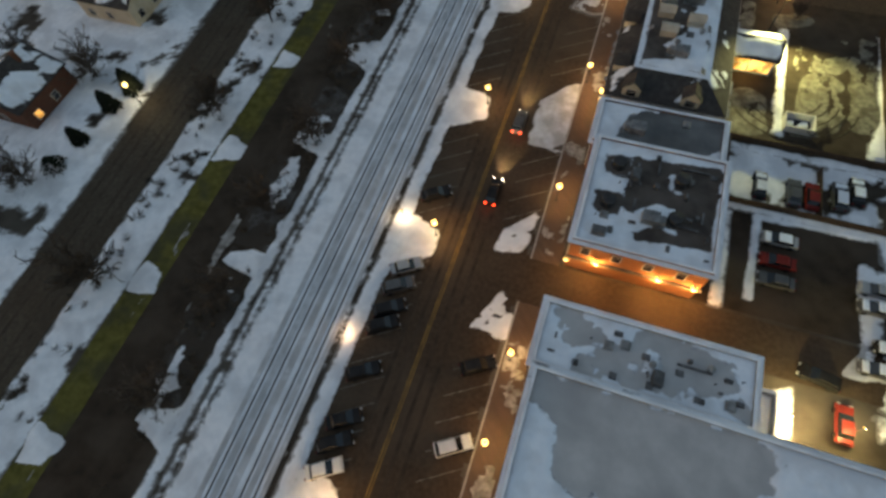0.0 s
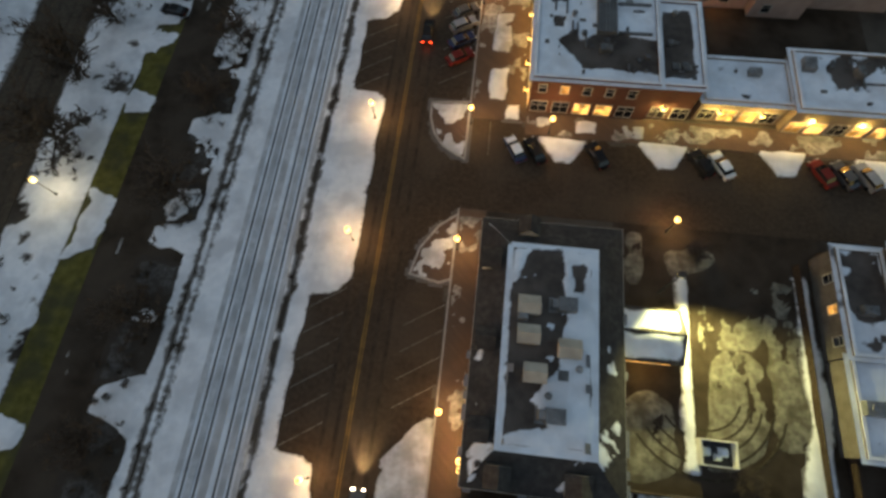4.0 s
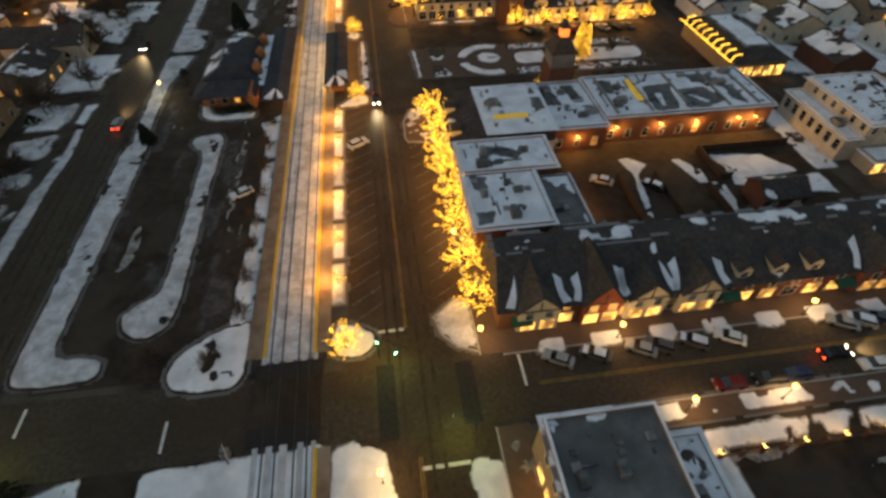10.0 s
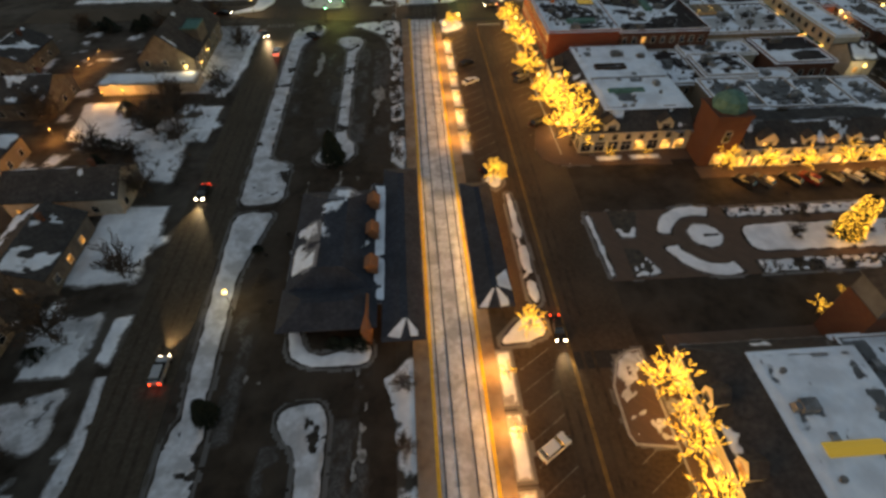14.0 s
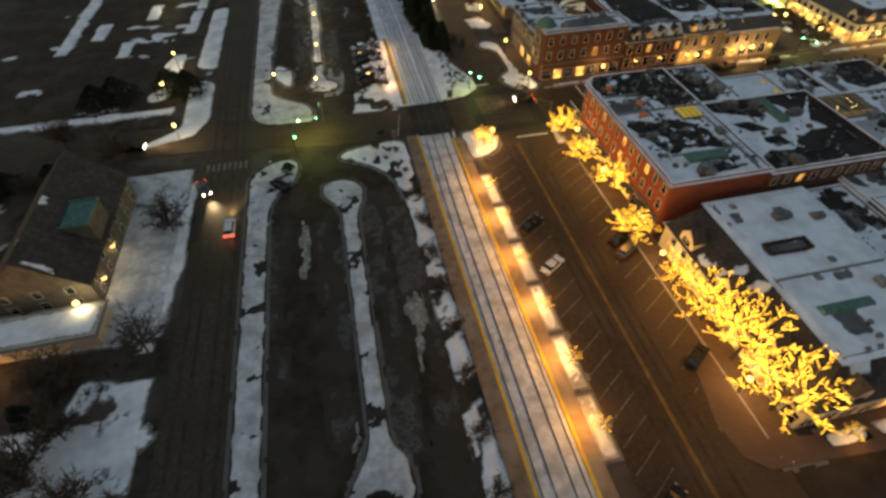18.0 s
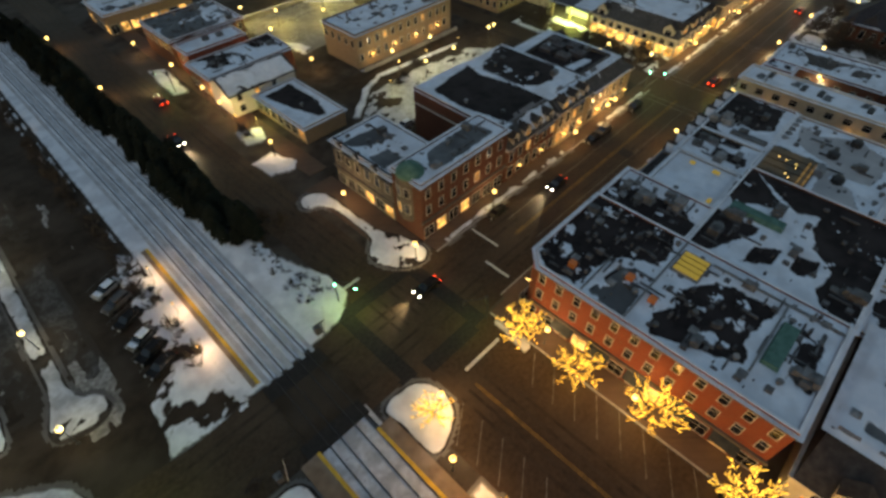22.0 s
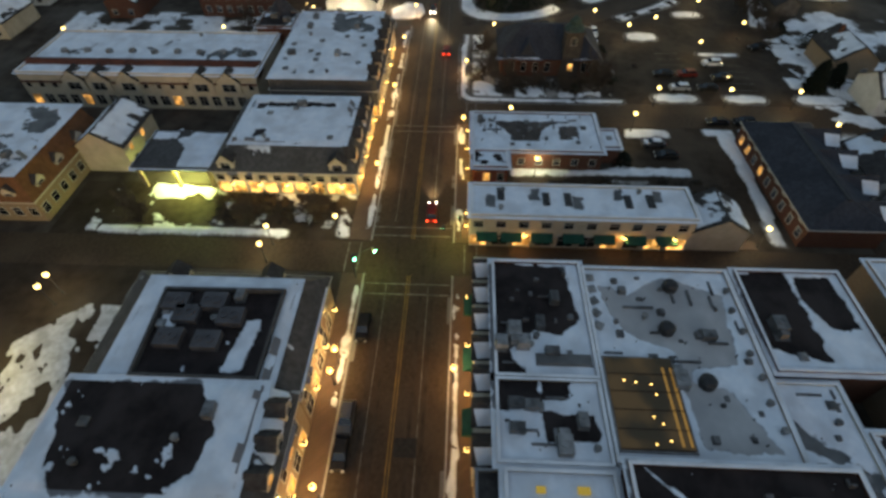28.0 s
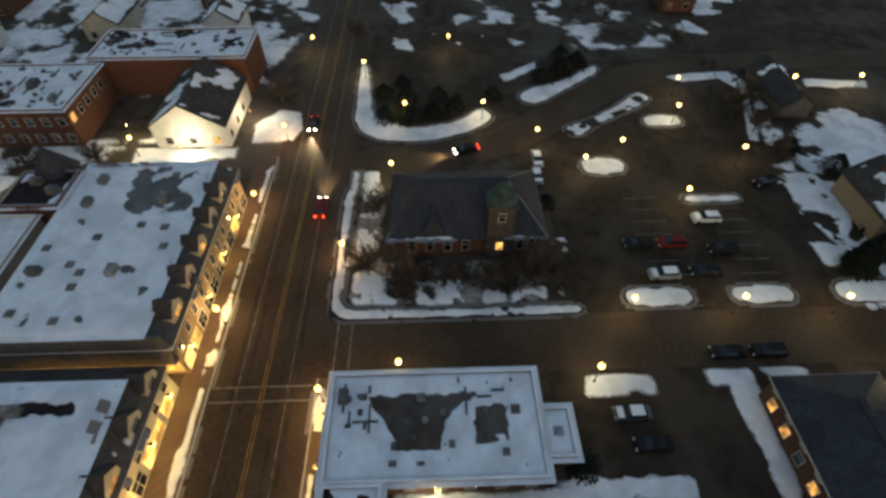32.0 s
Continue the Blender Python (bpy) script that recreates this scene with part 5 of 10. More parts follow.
for k, (poly, c) in enumerate((([(32.1, 77.6), (37.7, 78.0), (37.8, 67.5), (34.3, 62.9), (29.6, 62.5), (30.6, 69.0)], 0.74), ([(20.4, 70.4), (23.3, 72.7), (26.8, 69.8), (27.2, 62.3), (21.0, 60.7)], 0.7), ([(29.9, 86.2), (38.7, 86.7), (38.6, 78.1), (29.6, 76.4)], 0.3), ([(38.8, 87.6), (43.7, 87.9), (43.7, 66.0), (38.0, 65.6)], 0.36), ([(20.9, 93.2), (24.3, 93.4), (23.9, 85.2), (20.9, 85.0)], 0.6), ([(25.4, 91.2), (33.5, 91.3), (33.0, 88.5), (26.4, 86.0)], 0.8))):
    snow("yard_snow", rounded(poly, 1.2), "tracked dirty snow in a floodlit yard", MUDDY_SNOW, depth=0.05, z=0.02, cover=min(0.95, c + 0.2), patch=3.4, seed=197 + 40 * k, stretch=(1.8, 0.6), cell=0.35, wobble=0.9)
ruts = Shape()
for r in (4.4, 5.6, 7.0, 8.4, 9.9):
    inner, outer = arc_line(30.2, 72.2, r, 215, 345), arc_line(30.2, 72.2, r + 0.3, 215, 345)
    for k in range(len(inner) - 1):
        ruts.prism([inner[k], outer[k], outer[k + 1], inner[k + 1]], 0.0, 0.085)
setting("tyre_ruts", ruts, MUD, "dark curved tyre ruts in the yard's snow", "tyre track", "structure")
for k, (x, y) in enumerate(((27, 106), (44, 106.4), (12, 105.6), (58, 106))):
    snow("snow_bank", [(x - 4, y + 2), (x + 4, y + 2), (x + 1.5, y - 2.4), (x - 1, y - 2.6)], "wedge of snow between parking bays", depth=0.3, seed=200 + k, wobble=0.3, cell=0.4)
snow("yard_snow", rect(24, 174.5, 84, 191), "tracked grey slush on a dark car park", SLUSH_DARK, depth=0.04, cover=0.26, patch=7, seed=205, stretch=(0.5, 1.8), cell=0.5)
snow("yard_snow", rect(29, 151, 80, 171), "tracked grey slush on a dark yard", SLUSH_DARK, depth=0.04, cover=0.16, patch=7, seed=204, stretch=(0.5, 1.8), cell=0.5)
snow("snow_bank", rect(23, 191.4, 75, 194.2), "ridge of snow along a car park's fence", depth=0.3, seed=206, cover=0.8, patch=4)
snow("snow_bank", [(22, 194), (26.5, 193.6), (27.6, 183), (25, 181.5), (21.6, 190)], "curved snow heap", depth=0.35, seed=207)
snow("snow_bank", rect(36, 172.6, 84, 174.4), "ridge of snow along a car park", depth=0.3, seed=208, cover=0.9)
for k, x in enumerate(range(6, 74, 9)):
    snow("snow_bank", rect(x, 208.4, x + 4.6, 211.2), "heap of snow at the kerb", z=0.05, depth=0.3, seed=210 + k, cover=0.85)
snow("snow_bank", rect(16, 196, 76, 198.4), "ridge of snow at the kerb", z=0.1, depth=0.2, seed=220, cover=0.42, patch=5)
for k, poly in enumerate(([(47.5, 251.5), (50.2, 243.2), (52.1, 242.9), (52.6, 247.0), (49.8, 251.7)], [(35.9, 253.0), (37.5, 247.3), (34.9, 233.8), (36.6, 233.6), (38.8, 247.1), (41.9, 250.4), (38.5, 253.4)], [(57.7, 247.2), (57.4, 241.7), (59.4, 240.6), (64.9, 243.3), (70.0, 243.5), (73.3, 243.9), (68.1, 250.6), (56, 252.3)], [(51.6, 239.4), (52.4, 231.8), (53.6, 231.8), (55.4, 242.5), (52.8, 243.2)], [(57.6, 235.4), (61.4, 229.4), (63, 230.0), (60.6, 234.2)], [(67, 238), (77, 236), (77, 243), (71, 242)])):
    snow("yard_snow", poly, "snow left on a walled yard", depth=0.16, seed=221 + k, cell=0.4, cover=0.93, patch=4)
setting("garden_wall", Shape().box(54.8, 244, 0, 55.2, 253.6, 1.6).box(51.0, 231, 0, 51.4, 242, 1.4).box(55, 243.6, 0, 57.4, 244, 1.4).box(33.6, 229, 0, 34.0, 247, 1.5).box(55.2, 253.2, 0, 76, 253.6, 1.6).box(41.8, 229.5, 0, 42.1, 247, 1.2), TIMBER, "dark garden walls between yards", "wall")
snow("yard_snow", rect(77, 244, 82.4, 272), "snow along a wall", depth=0.2, cover=0.8, seed=222)
snow("yard_snow", ragged(rect(100, 222, 176, 326), 7, 10, 9), "snowy gardens", depth=0.15, cover=0.5, patch=8, seed=223, cell=1.2)

# ---- buildings ----
TURNS = {"S": 0, "E": 90, "N": 180, "W": 270}
CACHE = {}


def cached(key, make):
    if key not in CACHE:
        CACHE[key] = make()
    return CACHE[key]


def window_meshes(w, h, lit):
    """A proud frame with a cross bar, and a pane set into it."""
    def frame_mesh():
        n = max(1, round(w / 1.2))
        xs = [-w / 2 - 0.09]
        for k in range(n):
            xs += [-w / 2 + k * w / n + (0.03 if k else 0.0), -w / 2 + (k + 1) * w / n - (0.03 if k < n - 1 else 0.0)]
        xs.append(w / 2 + 0.09)
        zs = [-0.09, 0, h * 0.62, h * 0.62 + 0.06, h, h + 0.11]
        s = Shape().lattice(xs, zs, [(1 + 2 * k, b) for k in range(n) for b in (1, 3)], -0.08, 0.02)
        return s.mesh("window_frame", TRIM)

    def pane_mesh():
        return Shape().face((-w / 2, -0.035, 0), (w / 2, -0.035, 0), (w / 2, -0.035, h), (-w / 2, -0.035, h)).mesh("pane", {0: DARK_GLASS, 1: LIT_GLASS, 2: SHOP_GLASS}[lit])
    return cached(("frame", w, h), frame_mesh), cached(("pane", w, h, lit), pane_mesh)


def window(parent, x, y, z, side, w, h, lit=0, name="window"):
    f, p = window_meshes(w, h, lit)
    ob = put(name, f, parent, at=(x, y, z), turn=TURNS[side])
    put("pane", p, ob, "lit pane" if lit else "")
    return ob


def row(parent, side, half, z, step, w, h, lit=0.2, rng=None, a=None, b=None, shop=False):
    """A row of windows along one side of a block of half sizes (hx, hy)."""
    hx, hy = half
    length = hx if side in "SN" else hy
    a, b = (-length + step / 2) if a is None else a, (length - step / 3) if b is None else b
    u = a
    while u <= b + 1e-6:
        x, y = {"S": (u, -hy), "N": (u, hy), "E": (hx, u), "W": (-hx, u)}[side]
        on = rng.random() < lit * (0.66 if shop else 0.45)
        window(parent, x, y, z, side, w, h, (2 if shop else 1) if on else 0, "shopfront" if shop else "window")
        u += step


def unit_mesh(kind):
    s = Shape()
    if kind == 0:
        s.box(-0.9, -0.6, 0, 0.9, 0.6, 0.12).box(-0.85, -0.55, 0.12, 0.85, 0.55, 1.05).spin([(0.42, 1.05), (0.42, 1.16), (0.3, 1.16), (0.3, 1.08)], -0.35, 0, 10)
    elif kind == 1:
        s.spin([(0.28, 0), (0.28, 0.5), (0.42, 0.55), (0.42, 0.78), (0.1, 0.9)], 0, 0, 10)
    elif kind == 2:
        s.box(-1.6, -0.9, 0, 1.6, 0.9, 0.1).box(-1.5, -0.8, 0.1, 0.6, 0.8, 1.3).taper((0.6, -0.6, 1.5, 0.6), 0.3, (0.6, -0.45, 1.3, 0.45), 1.1)
        s.spin([(0.5, 1.3), (0.5, 1.42), (0.35, 1.42), (0.35, 1.33)], -0.5, 0, 10)
    else:
        s.box(-0.5, -0.5, 0, 0.5, 0.5, 0.35).taper((-0.56, -0.56, 0.56, 0.56), 0.35, (-0.3, -0.3, 0.3, 0.3), 0.5)
    return s.mesh("roof_unit", UNIT)


def units(parent, x0, y0, x1, y1, z, n, rng):
    for _ in range(n):
        k = rng.choice((0, 0, 1, 1, 2, 3, 3))
        put(("air_handler", "vent", "air_handler", "roof_hatch")[k], cached(("unit", k), lambda: unit_mesh(k)), parent,
            at=(rng.uniform(x0 + 1.5, x1 - 1.5), rng.uniform(y0 + 1.5, y1 - 1.5), z), turn=rng.choice((0, 90, 180)))


def clutter(parent, hx, hy, z, seed, junk=1.0):
    """Small roof curbs, pipes and vents, too many to tell apart."""
    rng, s = random.Random(seed), Shape()
    for _ in range(int(min(70, 4 * hx * hy / 9) * junk)):
        x, y = rng.uniform(-hx + 1.2, hx - 1.2), rng.uniform(-hy + 1.2, hy - 1.2)
        a, b, h = rng.uniform(0.12, 0.55), rng.uniform(0.12, 0.5), rng.uniform(0.15, 0.75)
        kind = rng.random()
        if kind < 0.5:
            s.taper((x - a, y - b, x + a, y + b), z - 0.02, (x - a * 0.85, y - b * 0.85, x + a * 0.85, y + b * 0.85), z + h)
        elif kind < 0.8:
            s.tube((x, y, z - 0.02), (x, y, z + h), 0.09, 0.08, 6)
        else:
            d = rng.uniform(1.2, 3.6)
            ex, ey = (d, 0) if rng.random() < 0.5 else (0, d)
            ex, ey = min(ex, hx - 1 - x), min(ey, hy - 1 - y)
            s.box(x - 0.12, y - 0.12, z + 0.1, x + ex + 0.12, y + ey + 0.12, z + 0.36)
    tagged(part("roof_clutter", s, CLUTTER, parent), "small pipes, curbs and vents on the roof", kind="stuff")


def around(melt, cx, cy):
    """The patches of a roof, seen from its middle."""
    return melt and [(kind, [(x - cx, y - cy) for x, y in outline]) for kind, outline in melt]


def flat_building(label, x0, y0, x1, y1, h, wall, roof=None, cover=0.55, patch=6.0, parapet=0.36, seed=0, rows=(), shops=(), n_units=4, name="shop_building", cope=None, group="", snow_mat=None, cut=0.0, cornice=None, melt=None, wisps=0.0, junk=1.0):
    """A block with a flat roof behind a parapet. rows: (side, z, step, w, h, lit share); shops: (side, step, lit share)."""
    rng = random.Random(seed)
    cx, cy, hx, hy = (x0 + x1) / 2, (y0 + y1) / 2, (x1 - x0) / 2, (y1 - y0) / 2
    ob = thing(name, cx, cy, label, "building", group)
    top = h - parapet
    outline = [(-hx, -hy), (hx, -hy), (hx, hy), (-hx + cut, hy), (-hx, hy - cut)] if cut else rect(-hx, -hy, hx, hy)
    part("wall", Shape().prism(outline, 0, top), wall, ob)
    part("roof", Shape().prism([(x * 0.995, y * 0.995) for x, y in outline], top - 0.15, top + 0.02), roof or MEMBRANE, ob)
    rim, lip = Shape().ring(outline, 0.0, 0.28, top, h), Shape().ring(outline, -0.05, 0.32, h, h + 0.06)
    part("parapet", rim, wall, ob)
    part("coping", lip, cope or COPING, ob, "snow-dusted coping" if cope is SNOW else "")
    if cornice:
        for side, zc in cornice:
            c = Shape()
            {"S": lambda: c.box(-hx - 0.3, -hy - 0.35, zc, hx + 0.3, -hy + 0.01, zc + 0.4), "N": lambda: c.box(-hx - 0.3 + cut, hy - 0.01, zc, hx + 0.3, hy + 0.35, zc + 0.4),
             "W": lambda: c.box(-hx - 0.35, -hy - 0.3, zc, -hx + 0.01, hy + 0.3 - cut, zc + 0.4), "E": lambda: c.box(hx - 0.01, -hy - 0.3, zc, hx + 0.35, hy + 0.3, zc + 0.4)}[side]()
            part("cornice", c, DARK_STONE, ob)
    if cover > 0:
        pts, quads = drift([(x * 0.995, y * 0.995) for x, y in outline], top + 0.03, 0.13, 0.36, 0.1, 2.5, cover, patch, seed + 300, rim=0.32, melt=around(melt, cx, cy), wisps=wisps)
        if len(quads):
            tagged(put("roof_snow", sheet_mesh("roof_snow", pts, quads, snow_mat or ROOF_SNOW), ob), "patchy snow on the roof", kind="stuff")
    units(ob, -hx, -hy, hx, hy, top, n_units, rng)
    if n_units > 2:
        clutter(ob, hx, hy, top, seed + 900, junk)
    for side, z, step, w, hh, lit in rows:
        row(ob, side, (hx, hy), z, step, w, hh, lit, rng, a=(-hx + step / 2 + cut if side in "SN" and cut else None))
    for side, step, lit in shops:
        row(ob, side, (hx, hy), 0.45, step, step * 0.72, 2.3, lit, rng, shop=True)
    return ob, hx, hy, top


def dormer(parent, x, y, z, side, w=1.8, h=1.7, depth=2.0, wall=None, lit=0, roof=None):
    """A gabled dormer: cheeks, roof and window."""
    key = (w, h, depth, (wall or STUCCO).name)
    body = cached(("dormer", key), lambda: Shape().box(-w / 2, 0, -0.4, w / 2, depth, h).gable(-w / 2, 0, w / 2, depth, h, h + w * 0.45, "y").mesh("dormer", wall or STUCCO))
    hood = cached(("hood", key), lambda: (lambda s, o, z1: s.face((-w / 2 - o, -o, h - 0.12), (0, -o, z1), (0, depth, z1), (-w / 2 - o, depth, h - 0.12)).face((0, -o, z1), (w / 2 + o, -o, h - 0.12), (w / 2 + o, depth, h - 0.12), (0, depth, z1)).face((-w / 2 - o, -o, h - 0.22), (0, -o, z1 - 0.1), (0, -o, z1), (-w / 2 - o, -o, h - 0.12)).face((0, -o, z1 - 0.1), (w / 2 + o, -o, h - 0.22), (w / 2 + o, -o, h - 0.12), (0, -o, z1)))(Shape(), 0.2, h + w * 0.45 + 0.1).mesh("dormer_roof", roof or SHINGLE))
    ob = put("dormer", body, parent, at=(x, y, z), turn=TURNS[side])
    put("dormer_roof", hood, ob)
    f, p = window_meshes(w * 0.55, h * 0.7, lit)
    put("window", f, ob, at=(0, 0, 0.15))
    put("pane", p, ob, "lit pane" if lit else "", at=(0, 0, 0.15))
    return ob


def mansard_building(label, x0, y0, x1, y1, eave, top, inset, wall, roof=None, deck=None, cover=0.6, seed=0, rows=(), shops=(), dormers=(), n_units=4, name="shop_building", patch=5.0, slope_cover=0.16, melt=None, wisps=0.0):
    """Walls to the eaves, steep shingled slopes, and a flat deck. inset: west, south, east, north."""
    rng = random.Random(seed)
    cx, cy, hx, hy = (x0 + x1) / 2, (y0 + y1) / 2, (x1 - x0) / 2, (y1 - y0) / 2
    ob = thing(name, cx, cy, label, "building")
    part("wall", Shape().box(-hx, -hy, 0, hx, hy, eave), wall, ob)
    iw, isou, ie, ino = inset
    o = 0.45
    inner = (-hx + iw, -hy + isou, hx - ie, hy - ino)
    part("roof", Shape().taper((-hx - (o if iw > 0.5 else 0.05), -hy - (o if isou > 0.5 else 0.05), hx + (o if ie > 0.5 else 0.05), hy + (o if ino > 0.5 else 0.05)), eave + 0.02, inner, top, True), roof or SHINGLE, ob, "dark shingled slopes")
    part("eave", Shape().box(-hx - 0.5, -hy - 0.5, eave - 0.22, hx + 0.5, hy + 0.5, eave), TRIM, ob)
    part("deck", Shape().box(inner[0] + 0.1, inner[1] + 0.1, top - 0.1, inner[2] - 0.1, inner[3] - 0.1, top + 0.03), deck or MEMBRANE, ob)
    if cover > 0.01:
        pts, quads = drift(rect(inner[0] - 0.1, inner[1] - 0.1, inner[2] + 0.1, inner[3] + 0.1), top + 0.04, 0.14, 0.36, 0.2, 2.5, cover, patch, seed + 300, rim=0.35, melt=around(melt, cx, cy), wisps=wisps)
        tagged(put("roof_snow", sheet_mesh("roof_snow", pts, quads, ROOF_SNOW), ob), "snow on the flat roof", kind="stuff")
    for side, depth in (("W", iw), ("S", isou), ("E", ie), ("N", ino)):
        if depth < 1 or not slope_cover:
            continue
        length = hy if side in "WE" else hx
        pts, quads = drift(rect(-length, 0.1, length, depth - 0.2), 0, 0.10, 0.45, 0.4, 1.5, slope_cover, 4.0, seed + 310 + ord(side))
        if len(quads) == 0:
            continue
        u, v, w = pts[:, 0], pts[:, 1], pts[:, 2]
        z = eave + (top - eave) * (v + o) / (depth + o) + w + 0.03
        lim = np.clip(v, 0, depth)
        # keep the sheet on its slope at the hips
        if side in "WE":
            u = np.clip(u, -hy + lim * (isou / depth), hy - lim * (ino / depth))
        else:
            u = np.clip(u, -hx + lim * (iw / depth), hx - lim * (ie / depth))
        xy = {"W": (-hx + v, u), "E": (hx - v, u), "S": (u, -hy + v), "N": (u, hy - v)}[side]
        tagged(put("slope_snow", sheet_mesh("slope_snow", np.stack([xy[0], xy[1], z, pts[:, 3]], -1), quads, ROOF_SNOW), ob), "snow caught on the slope", kind="stuff")
    units(ob, *inner, top, n_units, rng)
    for side, z, step, w, hh, lit in rows:
        row(ob, side, (hx, hy), z, step, w, hh, lit, rng)
    for side, step, lit in shops:
        row(ob, side, (hx, hy), 0.45, step, step * 0.72, 2.3, lit, rng, shop=True)
    for side, u, w in dormers:
        x, y = {"S": (u, -hy + 0.05), "N": (u, hy - 0.05), "E": (hx - 0.05, u), "W": (-hx + 0.05, u)}[side]
        dormer(ob, x, y, eave + 0.15, side, w, min(1.7, (top - eave) * 0.8), 2.2, STUCCO, int(rng.random() < 0.3))
    return ob, hx, hy, top


def gable_house(label, x0, y0, x1, y1, eave, ridge, along="x", wall=None, roof=None, seed=0, cover=0.45, rows=True, name="house", chimney=True, lit=0.2, category="house", turn=0.0, sides="SE"):
    rng = random.Random(seed)
    cx, cy, hx, hy = (x0 + x1) / 2, (y0 + y1) / 2, (x1 - x0) / 2, (y1 - y0) / 2
    ob = thing(name, cx, cy, label, category, turn=turn)
    part("wall", Shape().box(-hx, -hy, 0, hx, hy, eave).gable(-hx + 0.02, -hy + 0.02, hx - 0.02, hy - 0.02, eave, ridge - 0.1, along), wall or SIDING, ob)
    roof_shape = Shape()
    o, t = 0.45, 0.16
    long, wide = (hx, hy) if along == "x" else (hy, hx)
    for s in (-1, 1):
        a, b = (s * (wide + o), eave - o * (ridge - eave) / wide), (0, ridge)
        quad = [(-long - o, a), (long + o, a), (long + o, b), (-long - o, b)]
        p = [(u, q[0], q[1]) if along == "x" else (q[0], u, q[1]) for u, q in quad]
        up = [(x, y, z + t) for x, y, z in p]
        roof_shape.face(*up).face(*p)
        for k in range(4):
            roof_shape.face(p[k], p[(k + 1) % 4], up[(k + 1) % 4], up[k])
    part("roof", roof_shape, roof or SHINGLE, ob)
    if cover > 0:
        for s in (-1, 1):
            pts, quads = drift(rect(-long, 0.1, long, wide + 0.2), 0, 0.10, 0.5, 0.4, 2.0, cover, 4.5, seed + 320 + s)
            if len(quads):
                u, v, w = pts[:, 0], np.clip(pts[:, 1], 0.02, wide + o), pts[:, 2]
                z = ridge + t - (ridge - eave) * v / wide + w + 0.02
                u = np.clip(u, -long - o, long + o)
                xy = (u, s * v) if along == "x" else (s * v, u)
                tagged(put("roof_snow", sheet_mesh("roof_snow", np.stack([xy[0], xy[1], z, pts[:, 3]], -1), quads, ROOF_SNOW), ob), "snow on the roof slope", kind="stuff")
    if chimney:
        x, y = (long * 0.5, wide * 0.25) if along == "x" else (wide * 0.25, long * 0.5)
        part("chimney", Shape().box(x - 0.4, y - 0.35, eave, x + 0.4, y + 0.35, ridge + 0.9).box(x - 0.48, y - 0.43, ridge + 0.9, x + 0.48, y + 0.43, ridge + 1.05), BRICK_BROWN, ob)
    if rows:
        for side in sides:
            row(ob, side, (hx, hy), 1.0, 4.6, 1.3, 1.4, lit, rng)
            if eave > 5.2:
                row(ob, side, (hx, hy), 3.7, 4.6, 1.1, 1.3, lit, rng)
    return ob


def awning(parent, x, y, z, side, w, mat):
    mesh = cached(("awning", w, mat.name), lambda: Shape().face((-w / 2, -1.3, -0.45), (w / 2, -1.3, -0.45), (w / 2, 0, 0.35), (-w / 2, 0, 0.35)).face((-w / 2, -1.3, -0.45), (-w / 2, -1.3, -0.7), (w / 2, -1.3, -0.7), (w / 2, -1.3, -0.45)).face((-w / 2, -1.3, -0.45), (-w / 2, 0, 0.35), (-w / 2, 0, -0.45)).face((w / 2, -1.3, -0.45), (w / 2, 0, -0.45), (w / 2, 0, 0.35)).mesh("awning", mat))
    return put("awning", mesh, parent, at=(x, y, z), turn=TURNS[side])


def box_part(name, parent, mat, x0, y0, z0, x1, y1, z1, label=""):
    return part(name, Shape().box(x0, y0, z0, x1, y1, z1), mat, parent, label)


W1, W2 = 1.1, 1.6
# south end, east of the main street
flat_building("wide commercial building with a grey snow-covered roof", 1.7, -26, 46, 14.4, 8, BRICK_TAN, GREY_SNOW, 0.56, 12, seed=1, n_units=1, cope=SNOW, rows=(("W", 4.2, 3, W1, W2, 0.2),), snow_mat=ROOF_SNOW)
ob, hx, hy, top = flat_building("low shop with melting roof snow beside a side street", 1.2, 15, 25.4, 23, 7, BRICK_TAN, GREY_SNOW, 0.6, 6, seed=2, n_units=6, cope=SNOW, rows=(("N", 3.6, 3, W1, W2, 0.3),), shops=(("W", 2.6, 0.9),))
flat_building("small brightly lit entrance block", 25.5, 14.6, 28.4, 20.4, 4.2, SIDING, MEMBRANE_GREY, 0.9, seed=3, n_units=0, shops=(("E", 2.8, 1.0), ("S", 2.4, 1.0)))
